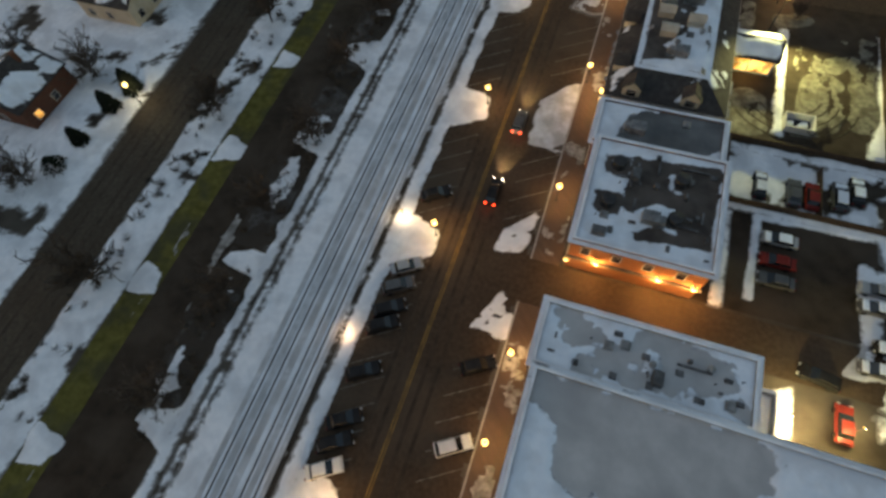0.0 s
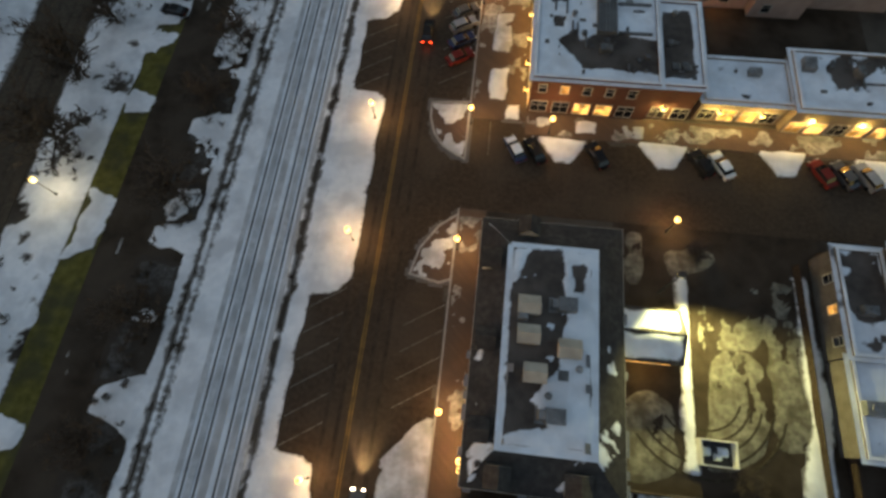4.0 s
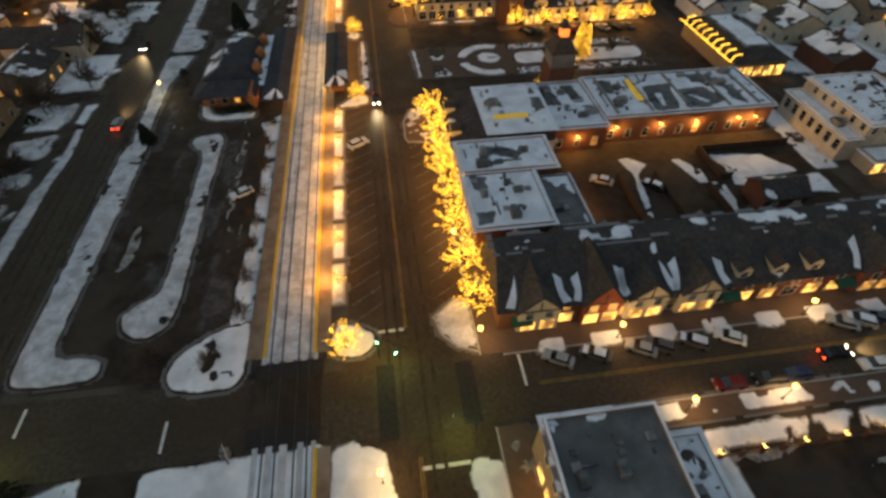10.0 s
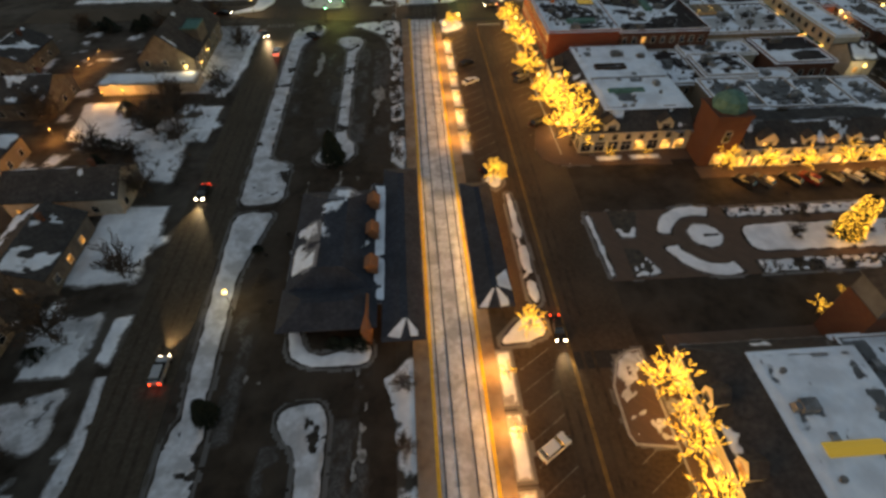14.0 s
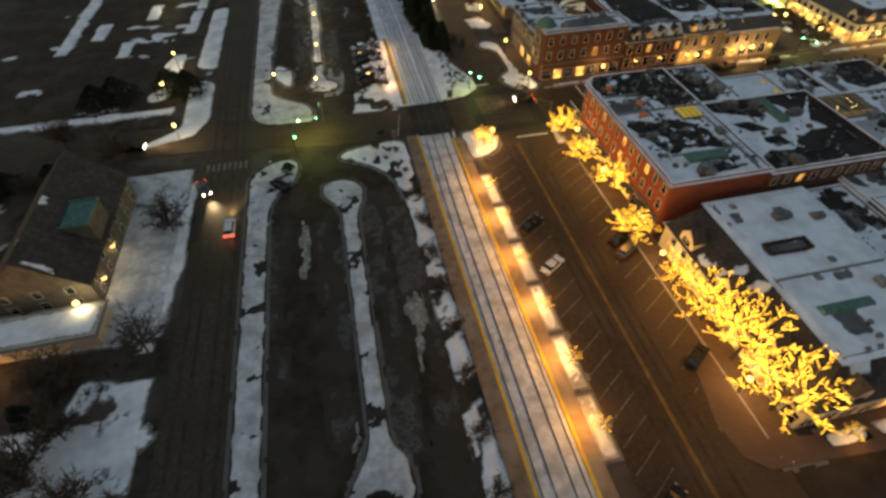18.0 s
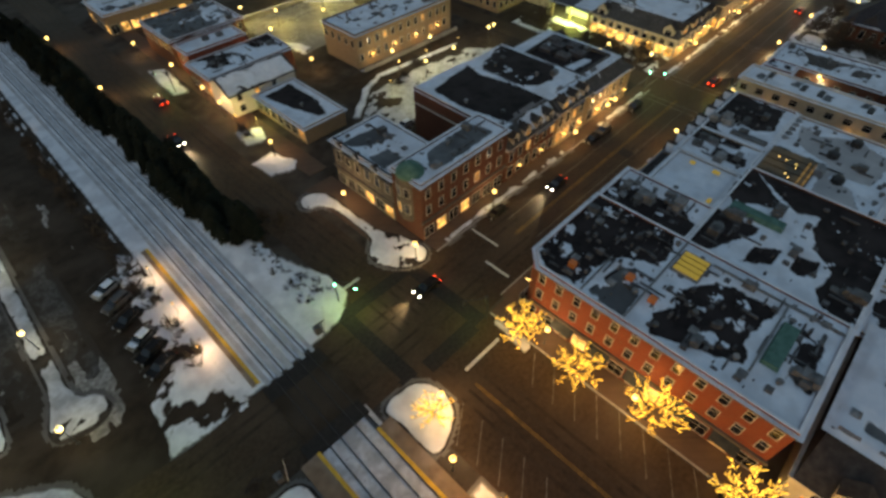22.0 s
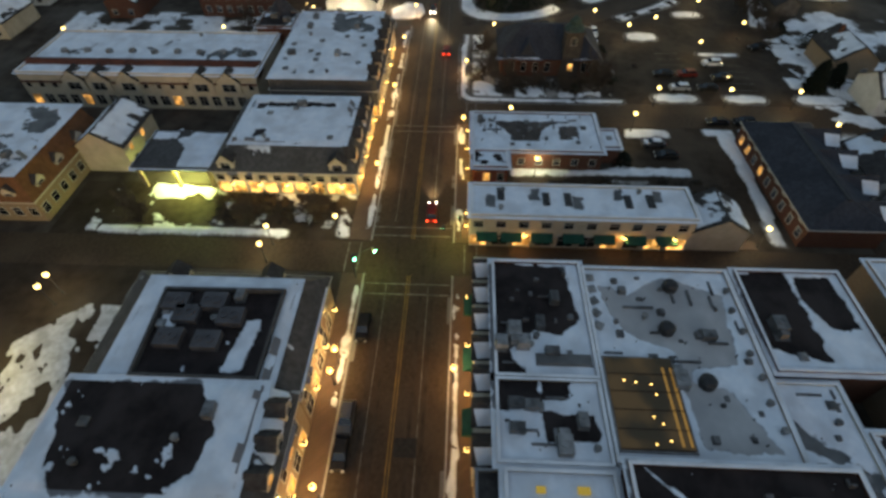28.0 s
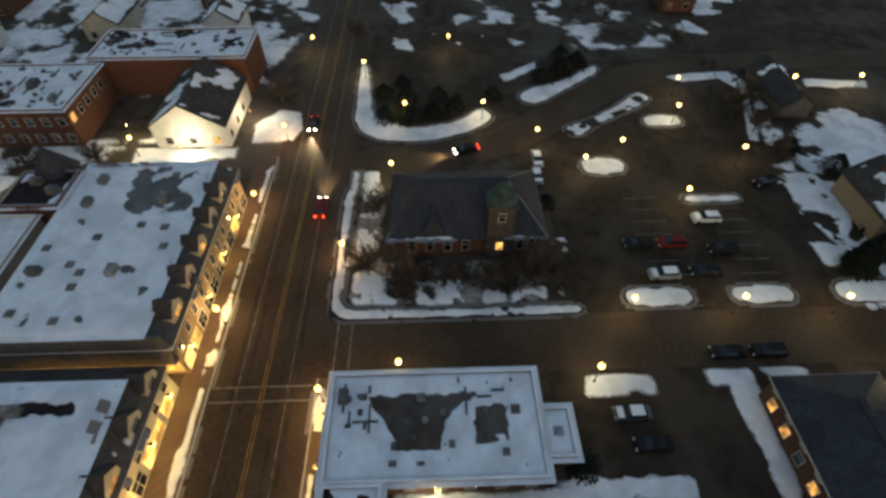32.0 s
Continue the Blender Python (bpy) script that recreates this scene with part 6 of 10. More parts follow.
ob, hx, hy, top = flat_building("orange brick shop with patchy roof snow", 2.2, 31.4, 19.2, 48.3, 8.4, BRICK_ORANGE, WET_ROOF, 0.56, 8, seed=4, melt=[("bare", [(7.3, 46.1), (18.6, 47.0), (18.4, 34.6), (9.5, 33.4), (9.2, 34.4), (11.9, 35.7), (13.8, 39.2), (11.3, 39.6), (8.2, 37.2), (7.2, 38.1)]), ("bare", [(3.8, 45.6), (7.0, 45.8), (7.2, 42.6), (4.2, 42.6)]), ("snow", [(4.8, 45.0), (6.2, 45.0), (6.2, 43.6), (4.8, 43.6)]), ("bare", [(3.6, 39.4), (6.8, 39.6), (7.0, 36.4), (4.0, 36.4)]), ("snow", [(4.6, 38.6), (5.8, 38.6), (5.8, 37.4), (4.6, 37.4)]), ("snow", [(12.4, 44.2), (13.0, 45.0), (13.2, 42.4), (15.0, 42.0), (14.2, 41.4), (12.4, 41.8)]), ("snow", [(12.4, 38.2), (13.0, 39.0), (13.2, 36.4), (15.0, 36.0), (14.2, 35.4), (12.4, 35.8)])], n_units=5, cope=SNOW, shops=(("W", 3.0, 0.6),), rows=(("W", 4.6, 3, W1, W2, 0.2), ("S", 4.8, 4, W1, W2, 0.0)), cornice=(("S", 3.2),))
for x, y in ((-5.1, 4.35), (-5.4, -1.95), (3.1, 3.65), (3.0, -2.45)):
    part("exhaust_fan", Shape().spin([(0.95, top), (0.95, top + 0.35), (0.75, top + 0.4), (0.75, top + 0.95), (1.0, top + 1.0), (0.9, top + 1.2), (0.2, top + 1.3)], x, y, 12), DARK_METAL, ob, "dark round exhaust fan")
flat_building("narrow shop with a grey wet roof", 1.4, 48.5, 18.8, 56.4, 7.2, BRICK_BROWN, MEMBRANE_GREY, 0.42, 7, seed=5, melt=[("bare", [(5.7, 54.5), (8.5, 55.9), (18.6, 56.2), (18.2, 51.0), (15.5, 48.9), (10.7, 49.1), (4.5, 50.1)])], n_units=2, cope=SNOW, shops=(("W", 2.6, 0.5),))
ob, hx, hy, top = mansard_building("shop block with dark mansard roof and dormers", 1.6, 59.0, 18.6, 90.2, 5.6, 8.2, (3.6, 4.4, 3.9, 4.4), STUCCO, SHINGLE, WET_ROOF, 0.56, seed=6, melt=[("bare", [(5.3, 80.5), (7.6, 85.8), (10.9, 86.0), (11.7, 78.8), (11.0, 72.1), (8.0, 68.2), (9.6, 65.7), (5.4, 64.6)]), ("bare", [(12.4, 84), (13.8, 84), (13.8, 80.6), (12.4, 80.6)])], wisps=0.5, slope_cover=0.2, n_units=9, rows=(("E", 1.2, 3.4, W1, W2, 0.2), ("S", 1.2, 3.2, W1, W2, 0.3)), shops=(("W", 3.0, 0.6), ("N", 3.0, 0.4)), dormers=(("S", -5, 2.6), ("S", 3.5, 2.6), ("W", -10, 2.4), ("W", 0, 2.4), ("W", 10, 2.4), ("N", -3, 2.4)))
for x, y in ((-2.8, 4.0), (-2.7, 0.6), (-1.8, -3.6), (1.9, -0.6)):
    part("roof_house", Shape().box(x - 1.2, y - 1.0, top, x + 1.2, y + 1.0, top + 1.1).gable(x - 1.3, y - 1.1, x + 1.3, y + 1.1, top + 1.1, top + 1.6, "x"), STONE, ob, "small pale roof house")
ob = gable_house("low side wing with a bright loading bay", 18.7, 75.0, 26.4, 81.0, 3.2, 4.6, "x", SIDING, SHINGLE, 7, 0.9, False, "loading_bay", False, category="building")
window(ob, -1.6, -3.0, 0.4, "S", 3.2, 2.3, 2, "loading_door")
window(ob, 1.9, -3.0, 0.4, "S", 3.2, 2.3, 2, "loading_door")
flat_building("tan brick block with a dark wet roof patch", 45.5, 77.6, 51.0, 91.2, 5.2, DARK_STONE, WET_ROOF, 0.55, seed=8, rows=(("W", 2.2, 4, W1, W2, 0.3),), cope=SNOW, n_units=1)
flat_building("taller stucco block with a black roof", 51.2, 77.6, 64, 91.4, 6.8, DARK_STONE, WET_ROOF, 0.25, seed=9, rows=(("W", 5.4, 4, 1.2, 1.1, 0.4), ("N", 1.4, 4, W2, W2, 0.3)), cope=SNOW)
flat_building("low block with snowy roof behind a yard", 45.6, 66.4, 52.0, 77.4, 4.4, DARK_STONE, MEMBRANE_GREY, 0.75, seed=10, n_units=2, cope=SNOW)
flat_building("low yard building with a snowy roof", 50.8, 58, 64, 77, 5, BRICK_BROWN, WET_ROOF, 0.6, seed=11)
# between the first side street and the crossing
ob, hx, hy, top = flat_building("corner shop building with patchy snow and roof machinery", 6.4, 112, 24.0, 134.4, 8.2, BRICK_BROWN, WET_ROOF, 0.50, 9, seed=12, melt=[("bare", [(8.6, 132.0), (13.3, 132.1), (13.2, 129.2), (10.4, 126.5), (8.6, 126.3)]), ("bare", [(13.4, 132.2), (22.0, 132.8), (23.6, 128.9), (18.8, 128.7), (14.7, 129.4)]), ("bare", [(9.3, 119.0), (12.3, 121.5), (12.6, 118.7), (15.7, 121.2), (24.0, 119.6), (24.0, 114.1), (13.4, 114.3), (11.6, 116.5)]), ("bare", [(8.8, 123.4), (10.4, 123.4), (10.2, 121.6), (9.0, 121.6)])], n_units=9, cope=SNOW, shops=(("W", 3.2, 0.9), ("S", 3.2, 0.9)), rows=(("W", 4.8, 3.2, W1, W2, 0.25), ("S", 4.8, 3.2, W1, W2, 0.2)))
machine = box_part("machine_house", ob, MEMBRANE_GREY, -0.1, -2.9, top, 2.7, 4.5, top + 0.9)
for k in range(6):
    box_part("seam", machine, UNIT, 0.05 + 0.5 * k, -2.8, top + 0.9, 0.11 + 0.5 * k, 4.4, top + 0.94)
box_part("roof_curb", ob, UNIT, 3.0, -2.6, top, 7.8, -2.3, top + 0.5)
box_part("roof_curb", ob, UNIT, 3.0, 3.0, top, 7.8, 3.3, top + 0.5)
flat_building("rear part of the corner block with a wet dark roof", 24.1, 112.4, 30.2, 128, 7.8, BRICK_BROWN, WET_ROOF, 0.3, seed=13, melt=[("bare", [(23.8, 121.0), (25.0, 126.0), (28.7, 126.4), (29.0, 114.0), (23.8, 114.0)])], n_units=3, cope=SNOW, shops=(("S", 3.2, 1.0),), rows=(("E", 4.4, 3.2, W1, W2, 0.2),))
flat_building("low shop with white roof and lit front", 31.4, 112.8, 43.6, 120.6, 5, BRICK_TAN, WET_ROOF, 0.86, seed=14, n_units=1, cope=SNOW, shops=(("S", 3.0, 1.0),))
flat_building("low shop with white roof and lit front", 43.9, 111.6, 68, 122, 6, BRICK_TAN, WET_ROOF, 0.8, seed=15, n_units=4, cope=SNOW, shops=(("S", 3.0, 0.9),))
ob, hx, hy, top = flat_building("long low building with a smooth white roof", 10.3, 136.0, 41.4, 148.6, 6, STUCCO_PINK, MEMBRANE_GREY, 0.95, 8, seed=16, n_units=2, cope=SNOW, rows=(("S", 1.2, 3.2, 1.4, 1.8, 0.6),), shops=(("W", 3.0, 1.0),))
ob2 = gable_house("low rose stucco wing with a snowy roof", 41.6, 134.4, 50, 150, 5, 6.4, "y", STUCCO_PINK, SHINGLE, 17, 0.9, True, "side_wing", False, category="building")
flat_building("flat-roofed block with melting snow", 50.2, 137, 64, 152, 7, STUCCO_PINK, MEMBRANE_GREY, 0.6, seed=18, n_units=3, cope=SNOW)
ob, hx, hy, top = flat_building("orange brick block with brown roof and patchy snow", 2.2, 150.4, 28.6, 169.8, 9.1, BRICK_ORANGE, WET_ROOF, 0.66, 7, seed=19, melt=[("bare", [(5.6, 162.4), (10.7, 165.3), (13.5, 162.8), (15.9, 159.7), (13.1, 155.7), (10.2, 152.7), (8.9, 154.7), (5.1, 154.9)]), ("bare", [(16.8, 168.3), (25.7, 169.4), (27.2, 164.4), (27.1, 157.0), (26.1, 153.8), (20.4, 152.8), (16.4, 152.4), (15.8, 157.6), (15.3, 161.9)]), ("snow", [(7.8, 161.4), (9.8, 161.6), (11.4, 157.6), (9.6, 157.2)]), ("snow", [(13.6, 160.6), (16.0, 160.8), (16.2, 157.2), (14.0, 156.8)]), ("snow", [(20.6, 164.0), (23.0, 165.0), (23.2, 161.6), (21.0, 161.0)])], wisps=0.40, n_units=9, cope=SNOW, shops=(("W", 3.2, 0.8),), rows=(("W", 4.6, 3.2, W1, W2, 0.2), ("S", 5.2, 4.2, W1, W2, 0.05), ("E", 5, 4, W1, W2, 0.1)))
part("stair_house", Shape().box(-2.0, 5.4, top - 0.1, 0.9, 9.3, top + 1.1), BRICK_ORANGE, ob, "low orange brick stair house")
part("light_well", Shape().ring(rect(-2.2, -7.5, 0.2, -4.3), 0.0, 0.3, top - 0.1, top + 0.45), BRICK_ORANGE, ob, "brick rim of a lit light well")
part("well_glass", Shape().box(-1.9, -7.2, top, -0.1, -4.6, top + 0.2), glow("well_glow", (1.0, 0.60, 0.16), 0.18), ob, "yellow-lit glass")
flat_building("low link with an orange brick wall", 4, 169.95, 14.4, 171.6, 5, BRICK_ORANGE, WET_ROOF, 0.3, seed=22, n_units=0)
ob, hx, hy, top = flat_building("corner building with a grey roof and snowy rim", 1.5, 171.8, 15.2, 195.0, 9.7, BRICK_TAN, MEMBRANE_GREY, 0.27, 6, seed=23, n_units=7, cope=SNOW, rows=(("W", 5.6, 3.0, W1, W2, 0.3), ("N", 5.6, 3.0, W1, W2, 0.3), ("S", 6.6, 3, W1, W2, 0.1)), shops=(("W", 3.0, 0.9), ("N", 3.0, 0.4)), parapet=0.6)
for k in range(6):
    dormer(ob, -hx + 0.05, -hy + 2.6 + 3.6 * k, 6.4, "W", 2.2, 1.4, 1.0, STUCCO, 0)
flat_building("low rear part with dark roof and snow", 15.4, 174, 21.4, 192.5, 5.2, BRICK_TAN, WET_ROOF, 0.34, seed=24, n_units=4, cope=SNOW)
# row of gabled shops north of the crossing street
rowh = thing("row_houses", 37.5, 220, "row of gabled brick and stucco shops with lit ground floors", "building")
part("wall", Shape().box(-36.5, -6.4, 0, 36.5, 6.6, 5.0), BRICK_BROWN, rowh)
part("roof", Shape().taper((-37, -7.0, 37, 7.0), 5.02, (-35.5, 2.0, 36, 5.4), 8.6), SHINGLE, rowh, "dark shingled roof")
rr = random.Random(40)
for k, (x, w, lit) in enumerate(((-30.5, 6.4, 0), (-20.5, 6.0, 1), (-13.2, 6.4, 0), (-4.6, 6.4, 0), (27.0, 8.2, 0))):
    wall = BRICK_RED if k in (1, 4) else STUCCO
    g = part("gable_bay", Shape().box(x - w / 2, -7.2, 0, x + w / 2, 0, 5.2).gable(x - w / 2, -7.2, x + w / 2, 1.5, 5.2, 8.2 if k != 1 else 9.2, "y"), wall, rowh)
    z1 = 8.3 if k != 1 else 9.3
    part("gable_roof", Shape().face((x - w / 2 - 0.4, -7.6, 4.9), (x, -7.6, z1), (x, 3, z1), (x - w / 2 - 0.4, 3, 4.9)).face((x, -7.6, z1), (x + w / 2 + 0.4, -7.6, 4.9), (x + w / 2 + 0.4, 3, 4.9), (x, 3, z1)), SHINGLE, rowh)
    rise = lambda y: 5.10 + (y + 7.0) / 9.0 * 3.58
    top_y = (z1 - 5.02) / 3.58 * 9.0 - 7.0
    for s in (-1, 1):
        a = x + s * (w / 2 + 0.45)
        reach = rr.uniform(0.35, 0.8)
        run = [(0.1, -6.5, 0.0), (1.0 + 0.5 * rr.random(), -6.3, 0.0), (0.9, -5.2, 0.25), (1.3 * rr.random() + 0.3, -4.0, 0.45), (0.25, -3.4, 0.6), (0.0, -4.6, 0.4), (-0.1, -5.6, 0.2)]
        pts = [(a + s * (dx - 0.45 * w * reach * f), y + (y + 6.5) * reach, rise(y + (y + 6.5) * reach)) for dx, y, f in run]
        part("roof_snow", Shape().face(*(pts if s > 0 else pts[::-1])), ROOF_SNOW, rowh, "snow in the roof valley")
    for dx in (-1.5, 1.5):
        window(rowh, x + dx, -7.2, 3.2, "S", 1.2, 1.5, 1 if lit else 0)
        window(rowh, x + dx, -7.2, 0.4, "S", 2.2, 2.2, 2 if k < 4 else 1, "shopfront")
    part("gable_timber", Shape().box(x - w / 2, -7.3, 4.95, x + w / 2, -7.2, 5.2).box(x - 0.1, -7.3, 5.2, x + 0.1, -7.2, 7.2), TIMBER, rowh)
for x in (2.5, 8.5, 14.5):
    dormer(rowh, x, -5.6, 5.5, "S", 2.4, 1.5, 3.0, STUCCO, 0)
for x in (-26, -16.6, -9, 0.5, 4, 8, 12, 16, 20, 33):
    window(rowh, x, -6.4, 0.5, "S", 2.4, 2.2, 2 if rr.random() < 0.6 else 0, "shopfront")
    window(rowh, x, -6.4, 3.4, "S", 1.1, 1.3, 1 if rr.random() < 0.25 else 0)
for x in (-33, 1, 21):
    awning(rowh, x, -6.5, 3.0, "S", 3.2, GREEN_CLOTH)
pts, quads = drift(rect(-35, -6.2, 35.4, 1.6), 0, 0.1, 0.5, 0.5, 2, 0.17, 4.5, 72, stretch=(1.0, 0.6))
zz = 5.03 + (pts[:, 1] + 7.0) / 9.0 * 3.58 + pts[:, 2]
tagged(put("slope_snow", sheet_mesh("slope_snow", np.stack([pts[:, 0], pts[:, 1], zz, pts[:, 3]], -1), quads, ROOF_SNOW), rowh), "snow caught on the slope", kind="stuff")
for k, x in enumerate((-31, -24, -16, -8, 1, 10, 19, 28)):
    part("rear_dormer", Shape().gable(x - 2.2, 3.0, x + 2.2, 7.2, 6.2, 8.4, "y").box(x - 2.0, 3.2, 4.6, x + 2.0, 7.0, 6.2), SHINGLE if k % 2 else MEMBRANE_GREY, rowh)
pts, quads = drift(rect(-36, 2.4, 36, 5.2), 8.62, 0.12, 0.5, 0.3, 2, 0.35, 5, 71)
tagged(put("roof_snow", sheet_mesh("roof_snow", pts, quads, ROOF_SNOW), rowh), "snow along the ridge", kind="stuff")
gable_house("small dark-roofed yard building beside garden snow", 57, 233, 66, 239.4, 3.4, 5.4, "x", BRICK_BROWN, SHINGLE, 38, 0.2, True, "yard_building", False, 0.4, "building")
flat_building("shop with a white roof and a few machines", 0.2, 228.4, 13.6, 242.6, 8, BRICK_BROWN, MEMBRANE_GREY, 0.62, 4, seed=26, melt=[("bare", [(1.2, 242.3), (4.2, 241.3), (3.8, 237.3), (1.7, 238.8)]), ("bare", [(1.0, 232.2), (4.0, 232.3), (3.5, 229.6), (1.0, 229.6)]), ("bare", [(7.4, 240.8), (8.8, 240.6), (8.8, 239.2), (7.4, 239.4)])], n_units=7, cope=SNOW, shops=(("W", 3.0, 0.7),), rows=(("W", 4.6, 3, W1, W2, 0.3),))
flat_building("narrow rear block with a dark roof", 13.8, 228.4, 20.4, 242, 6.6, BRICK_BROWN, MEMBRANE_GREY, 0.4, seed=27, n_units=2, rows=(("E", 3.4, 3, W1, W2, 0.5),))
flat_building("shop with a white roof", 0.4, 243, 18.4, 252.6, 8.2, BRICK_RED, MEMBRANE_GREY, 0.6, 4, seed=28, melt=[("bare", [(5.0, 250.4), (9.0, 250.6), (12.9, 248.0), (11.6, 246.1), (6.1, 248.4)]), ("bare", [(5.6, 246.2), (8.6, 246.2), (8.6, 244.6), (5.8, 244.6)])], n_units=4, cope=SNOW, shops=(("W", 3.0, 0.7),), rows=(("W", 4.6, 3, W1, W2, 0.3),))
corner_shop = mansard_building("corner shop with steep dark roof on the square", 0.6, 254.6, 22, 276.4, 5.2, 8.0, (7.4, 0.3, 0.3, 3.6), STUCCO, SHINGLE, MEMBRANE_GREY, 0.66, seed=29, n_units=5, shops=(("W", 3.0, 0.8), ("N", 3.0, 0.6)), dormers=(("W", -6, 2.6), ("W", 3, 2.6)))
part("skylight", Shape().gable(-1.4, -6.2, 5.8, -4.4, 8.26, 8.66, "x"), SKY_GLASS, corner_shop[0], "long yellow-lit roof light")
ob = flat_building("long market block with snowy roof ribs and wall lamps", 34.6, 259.2, 74, 276.2, 7, BRICK_BROWN, MEMBRANE_GREY, 0.58, 3, seed=30, melt=[("bare", [(47.4, 270.8), (54.2, 271.2), (52.2, 260.4), (46.6, 260.2)]), ("snow", [(48.8, 267.4), (50.6, 267.6), (50.0, 262.0), (48.6, 262.2)]), ("bare", [(55.2, 268.2), (61.6, 268.8), (64.0, 262.4), (58.4, 260.4), (54.2, 260.8)]), ("snow", [(56.2, 266.4), (58.4, 264.8), (60.8, 262.4), (59.0, 262.0)]), ("bare", [(66.4, 268.6), (68.8, 267.6), (68.4, 260.6), (65.8, 263.0)]), ("bare", [(37.4, 274.6), (41.0, 274.0), (40.0, 268.6), (37.2, 269.0)]), ("bare", [(60.0, 274.6), (66.0, 274.4), (65.2, 270.6), (60.4, 271.0)])], wisps=0.6, n_units=14, cope=SNOW, rows=(("S", 1.2, 4.0, 1.2, 2.0, 0.2), ("N", 1.0, 3.4, 2.2, 2.2, 0.4)))[0]
part("skylight", Shape().gable(-10.4, -3.5, -8.6, 5.5, 6.6, 7.6, "y"), SKY_GLASS, ob, "long lit ridge skylight")
for x in (-17, -9, 0, 9, 16):
    part("roof_rib", Shape().box(x, -7.8, 6.5, x + 0.35, 7.8, 7.25), COPING, ob)
flat_building("low link block with snow and roof machines", 22.2, 257.4, 34.4, 276.0, 6.4, BRICK_BROWN, MEMBRANE_GREY, 0.5, 3, seed=31, melt=[("bare", [(23.0, 275.4), (26.2, 275.0), (27.0, 266.0), (23.6, 266.6)]), ("bare", [(29.0, 274.6), (31.4, 274.4), (32.4, 268.0), (30.0, 267.8)])], wisps=0.55, n_units=8, cope=SNOW, rows=(("S", 1.2, 4, 1.2, 2, 0.4),))
tower = thing("clock_tower", 29.6, 279.2, "square brick tower with pale louvred top and glowing lantern", "tower")
part("shaft", Shape().box(-3.0, -3.0, 0, 3.0, 3.0, 9.6), BRICK_BROWN, tower)
part("belfry", Shape().box(-2.8, -2.8, 9.6, 2.8, 2.8, 12.6).box(-3.2, -3.2, 12.6, 3.2, 3.2, 12.9), MEMBRANE_GREY, tower)
part("roof", Shape().taper((-3.3, -3.3, 3.3, 3.3), 12.9, (-1.1, -1.1, 1.1, 1.1), 16.0), SHINGLE, tower)
part("lantern", Shape().box(-0.9, -0.9, 16.0, 0.9, 0.9, 17.9), glow("lantern_glow", (1.0, 0.22, 0.05), 1.1), tower, "orange glowing lantern")
part("cap", Shape().taper((-1.2, -1.2, 1.2, 1.2), 17.9, (-0.05, -0.05, 0.05, 0.05), 19.4), SHINGLE, tower)
flat_building("stone hall with tall windows and snowy roof", 85.6, 245.8, 102, 266, 9, STONE, MEMBRANE, 0.7, seed=32, n_units=4, cope=SNOW, rows=(("W", 6.8, 3, W1, 1.4, 0.1), ("S", 6.6, 3, W1, 1.4, 0.1)))
flat_building("low stone wing with arched windows", 82.0, 246, 85.5, 266, 6, STONE, MEMBRANE, 0.85, seed=33, n_units=1, cope=SNOW, rows=(("W", 2.4, 2.8, 1.4, 2.2, 0.1),))
ob = flat_building("small lit entrance pavilion", 86, 240.6, 97, 245.6, 3.6, STONE, MEMBRANE, 0.9, seed=34, n_units=0, shops=(("S", 3, 1.0),))
gable_house("dark-roofed timbered corner house", 78.5, 214, 92, 230, 5.6, 9, "y", STUCCO, SHINGLE, 35, 0.25, True, "corner_house", True, 0.4, "building")
strung = thing("garlanded_building", 86.5, 296, "long low building with lit garlands along its eaves", "building")
part("wall", Shape().box(-7.5, -13.5, 0, 7.5, 13.5, 4.6), BRICK_TAN, strung)
part("roof", Shape().taper((-8.2, -14.2, 8.2, 14.2), 4.62, (-3.5, -10, 3.5, 10), 7.2), SHINGLE, strung)
pts, quads = drift(rect(-3.4, -9.8, 3.4, 9.8), 7.22, 0.12, 0.5, 0.4, 2, 0.75, 4, 75)
tagged(put("roof_snow", sheet_mesh("roof_snow", pts, quads, ROOF_SNOW), strung), "snow on the roof top", kind="stuff")
for k in range(9):
    y = -12.6 + 3.1 * k
    part("garland", Shape().tube((-8.3, y, 4.5), (-6.9, y + 1.2, 5.4), 0.16, 0.16, 5).tube((-6.9, y + 1.2, 5.4), (-5.6, y + 0.2, 6.2), 0.16, 0.16, 5).tube((-8.3, y, 4.5), (-8.3, y + 3.1, 4.2), 0.14, 0.14, 5), STRING, strung, "string of warm lights")
for x in range(-6, 8, 3):
    window(strung, x, -13.5, 0.5, "S", 2.3, 2.6, 2, "shopfront")
gable_house("brick house with snowy roof", 104, 278, 116, 292, 5, 8, "y", BRICK_BROWN, SHINGLE, 36, 0.6)
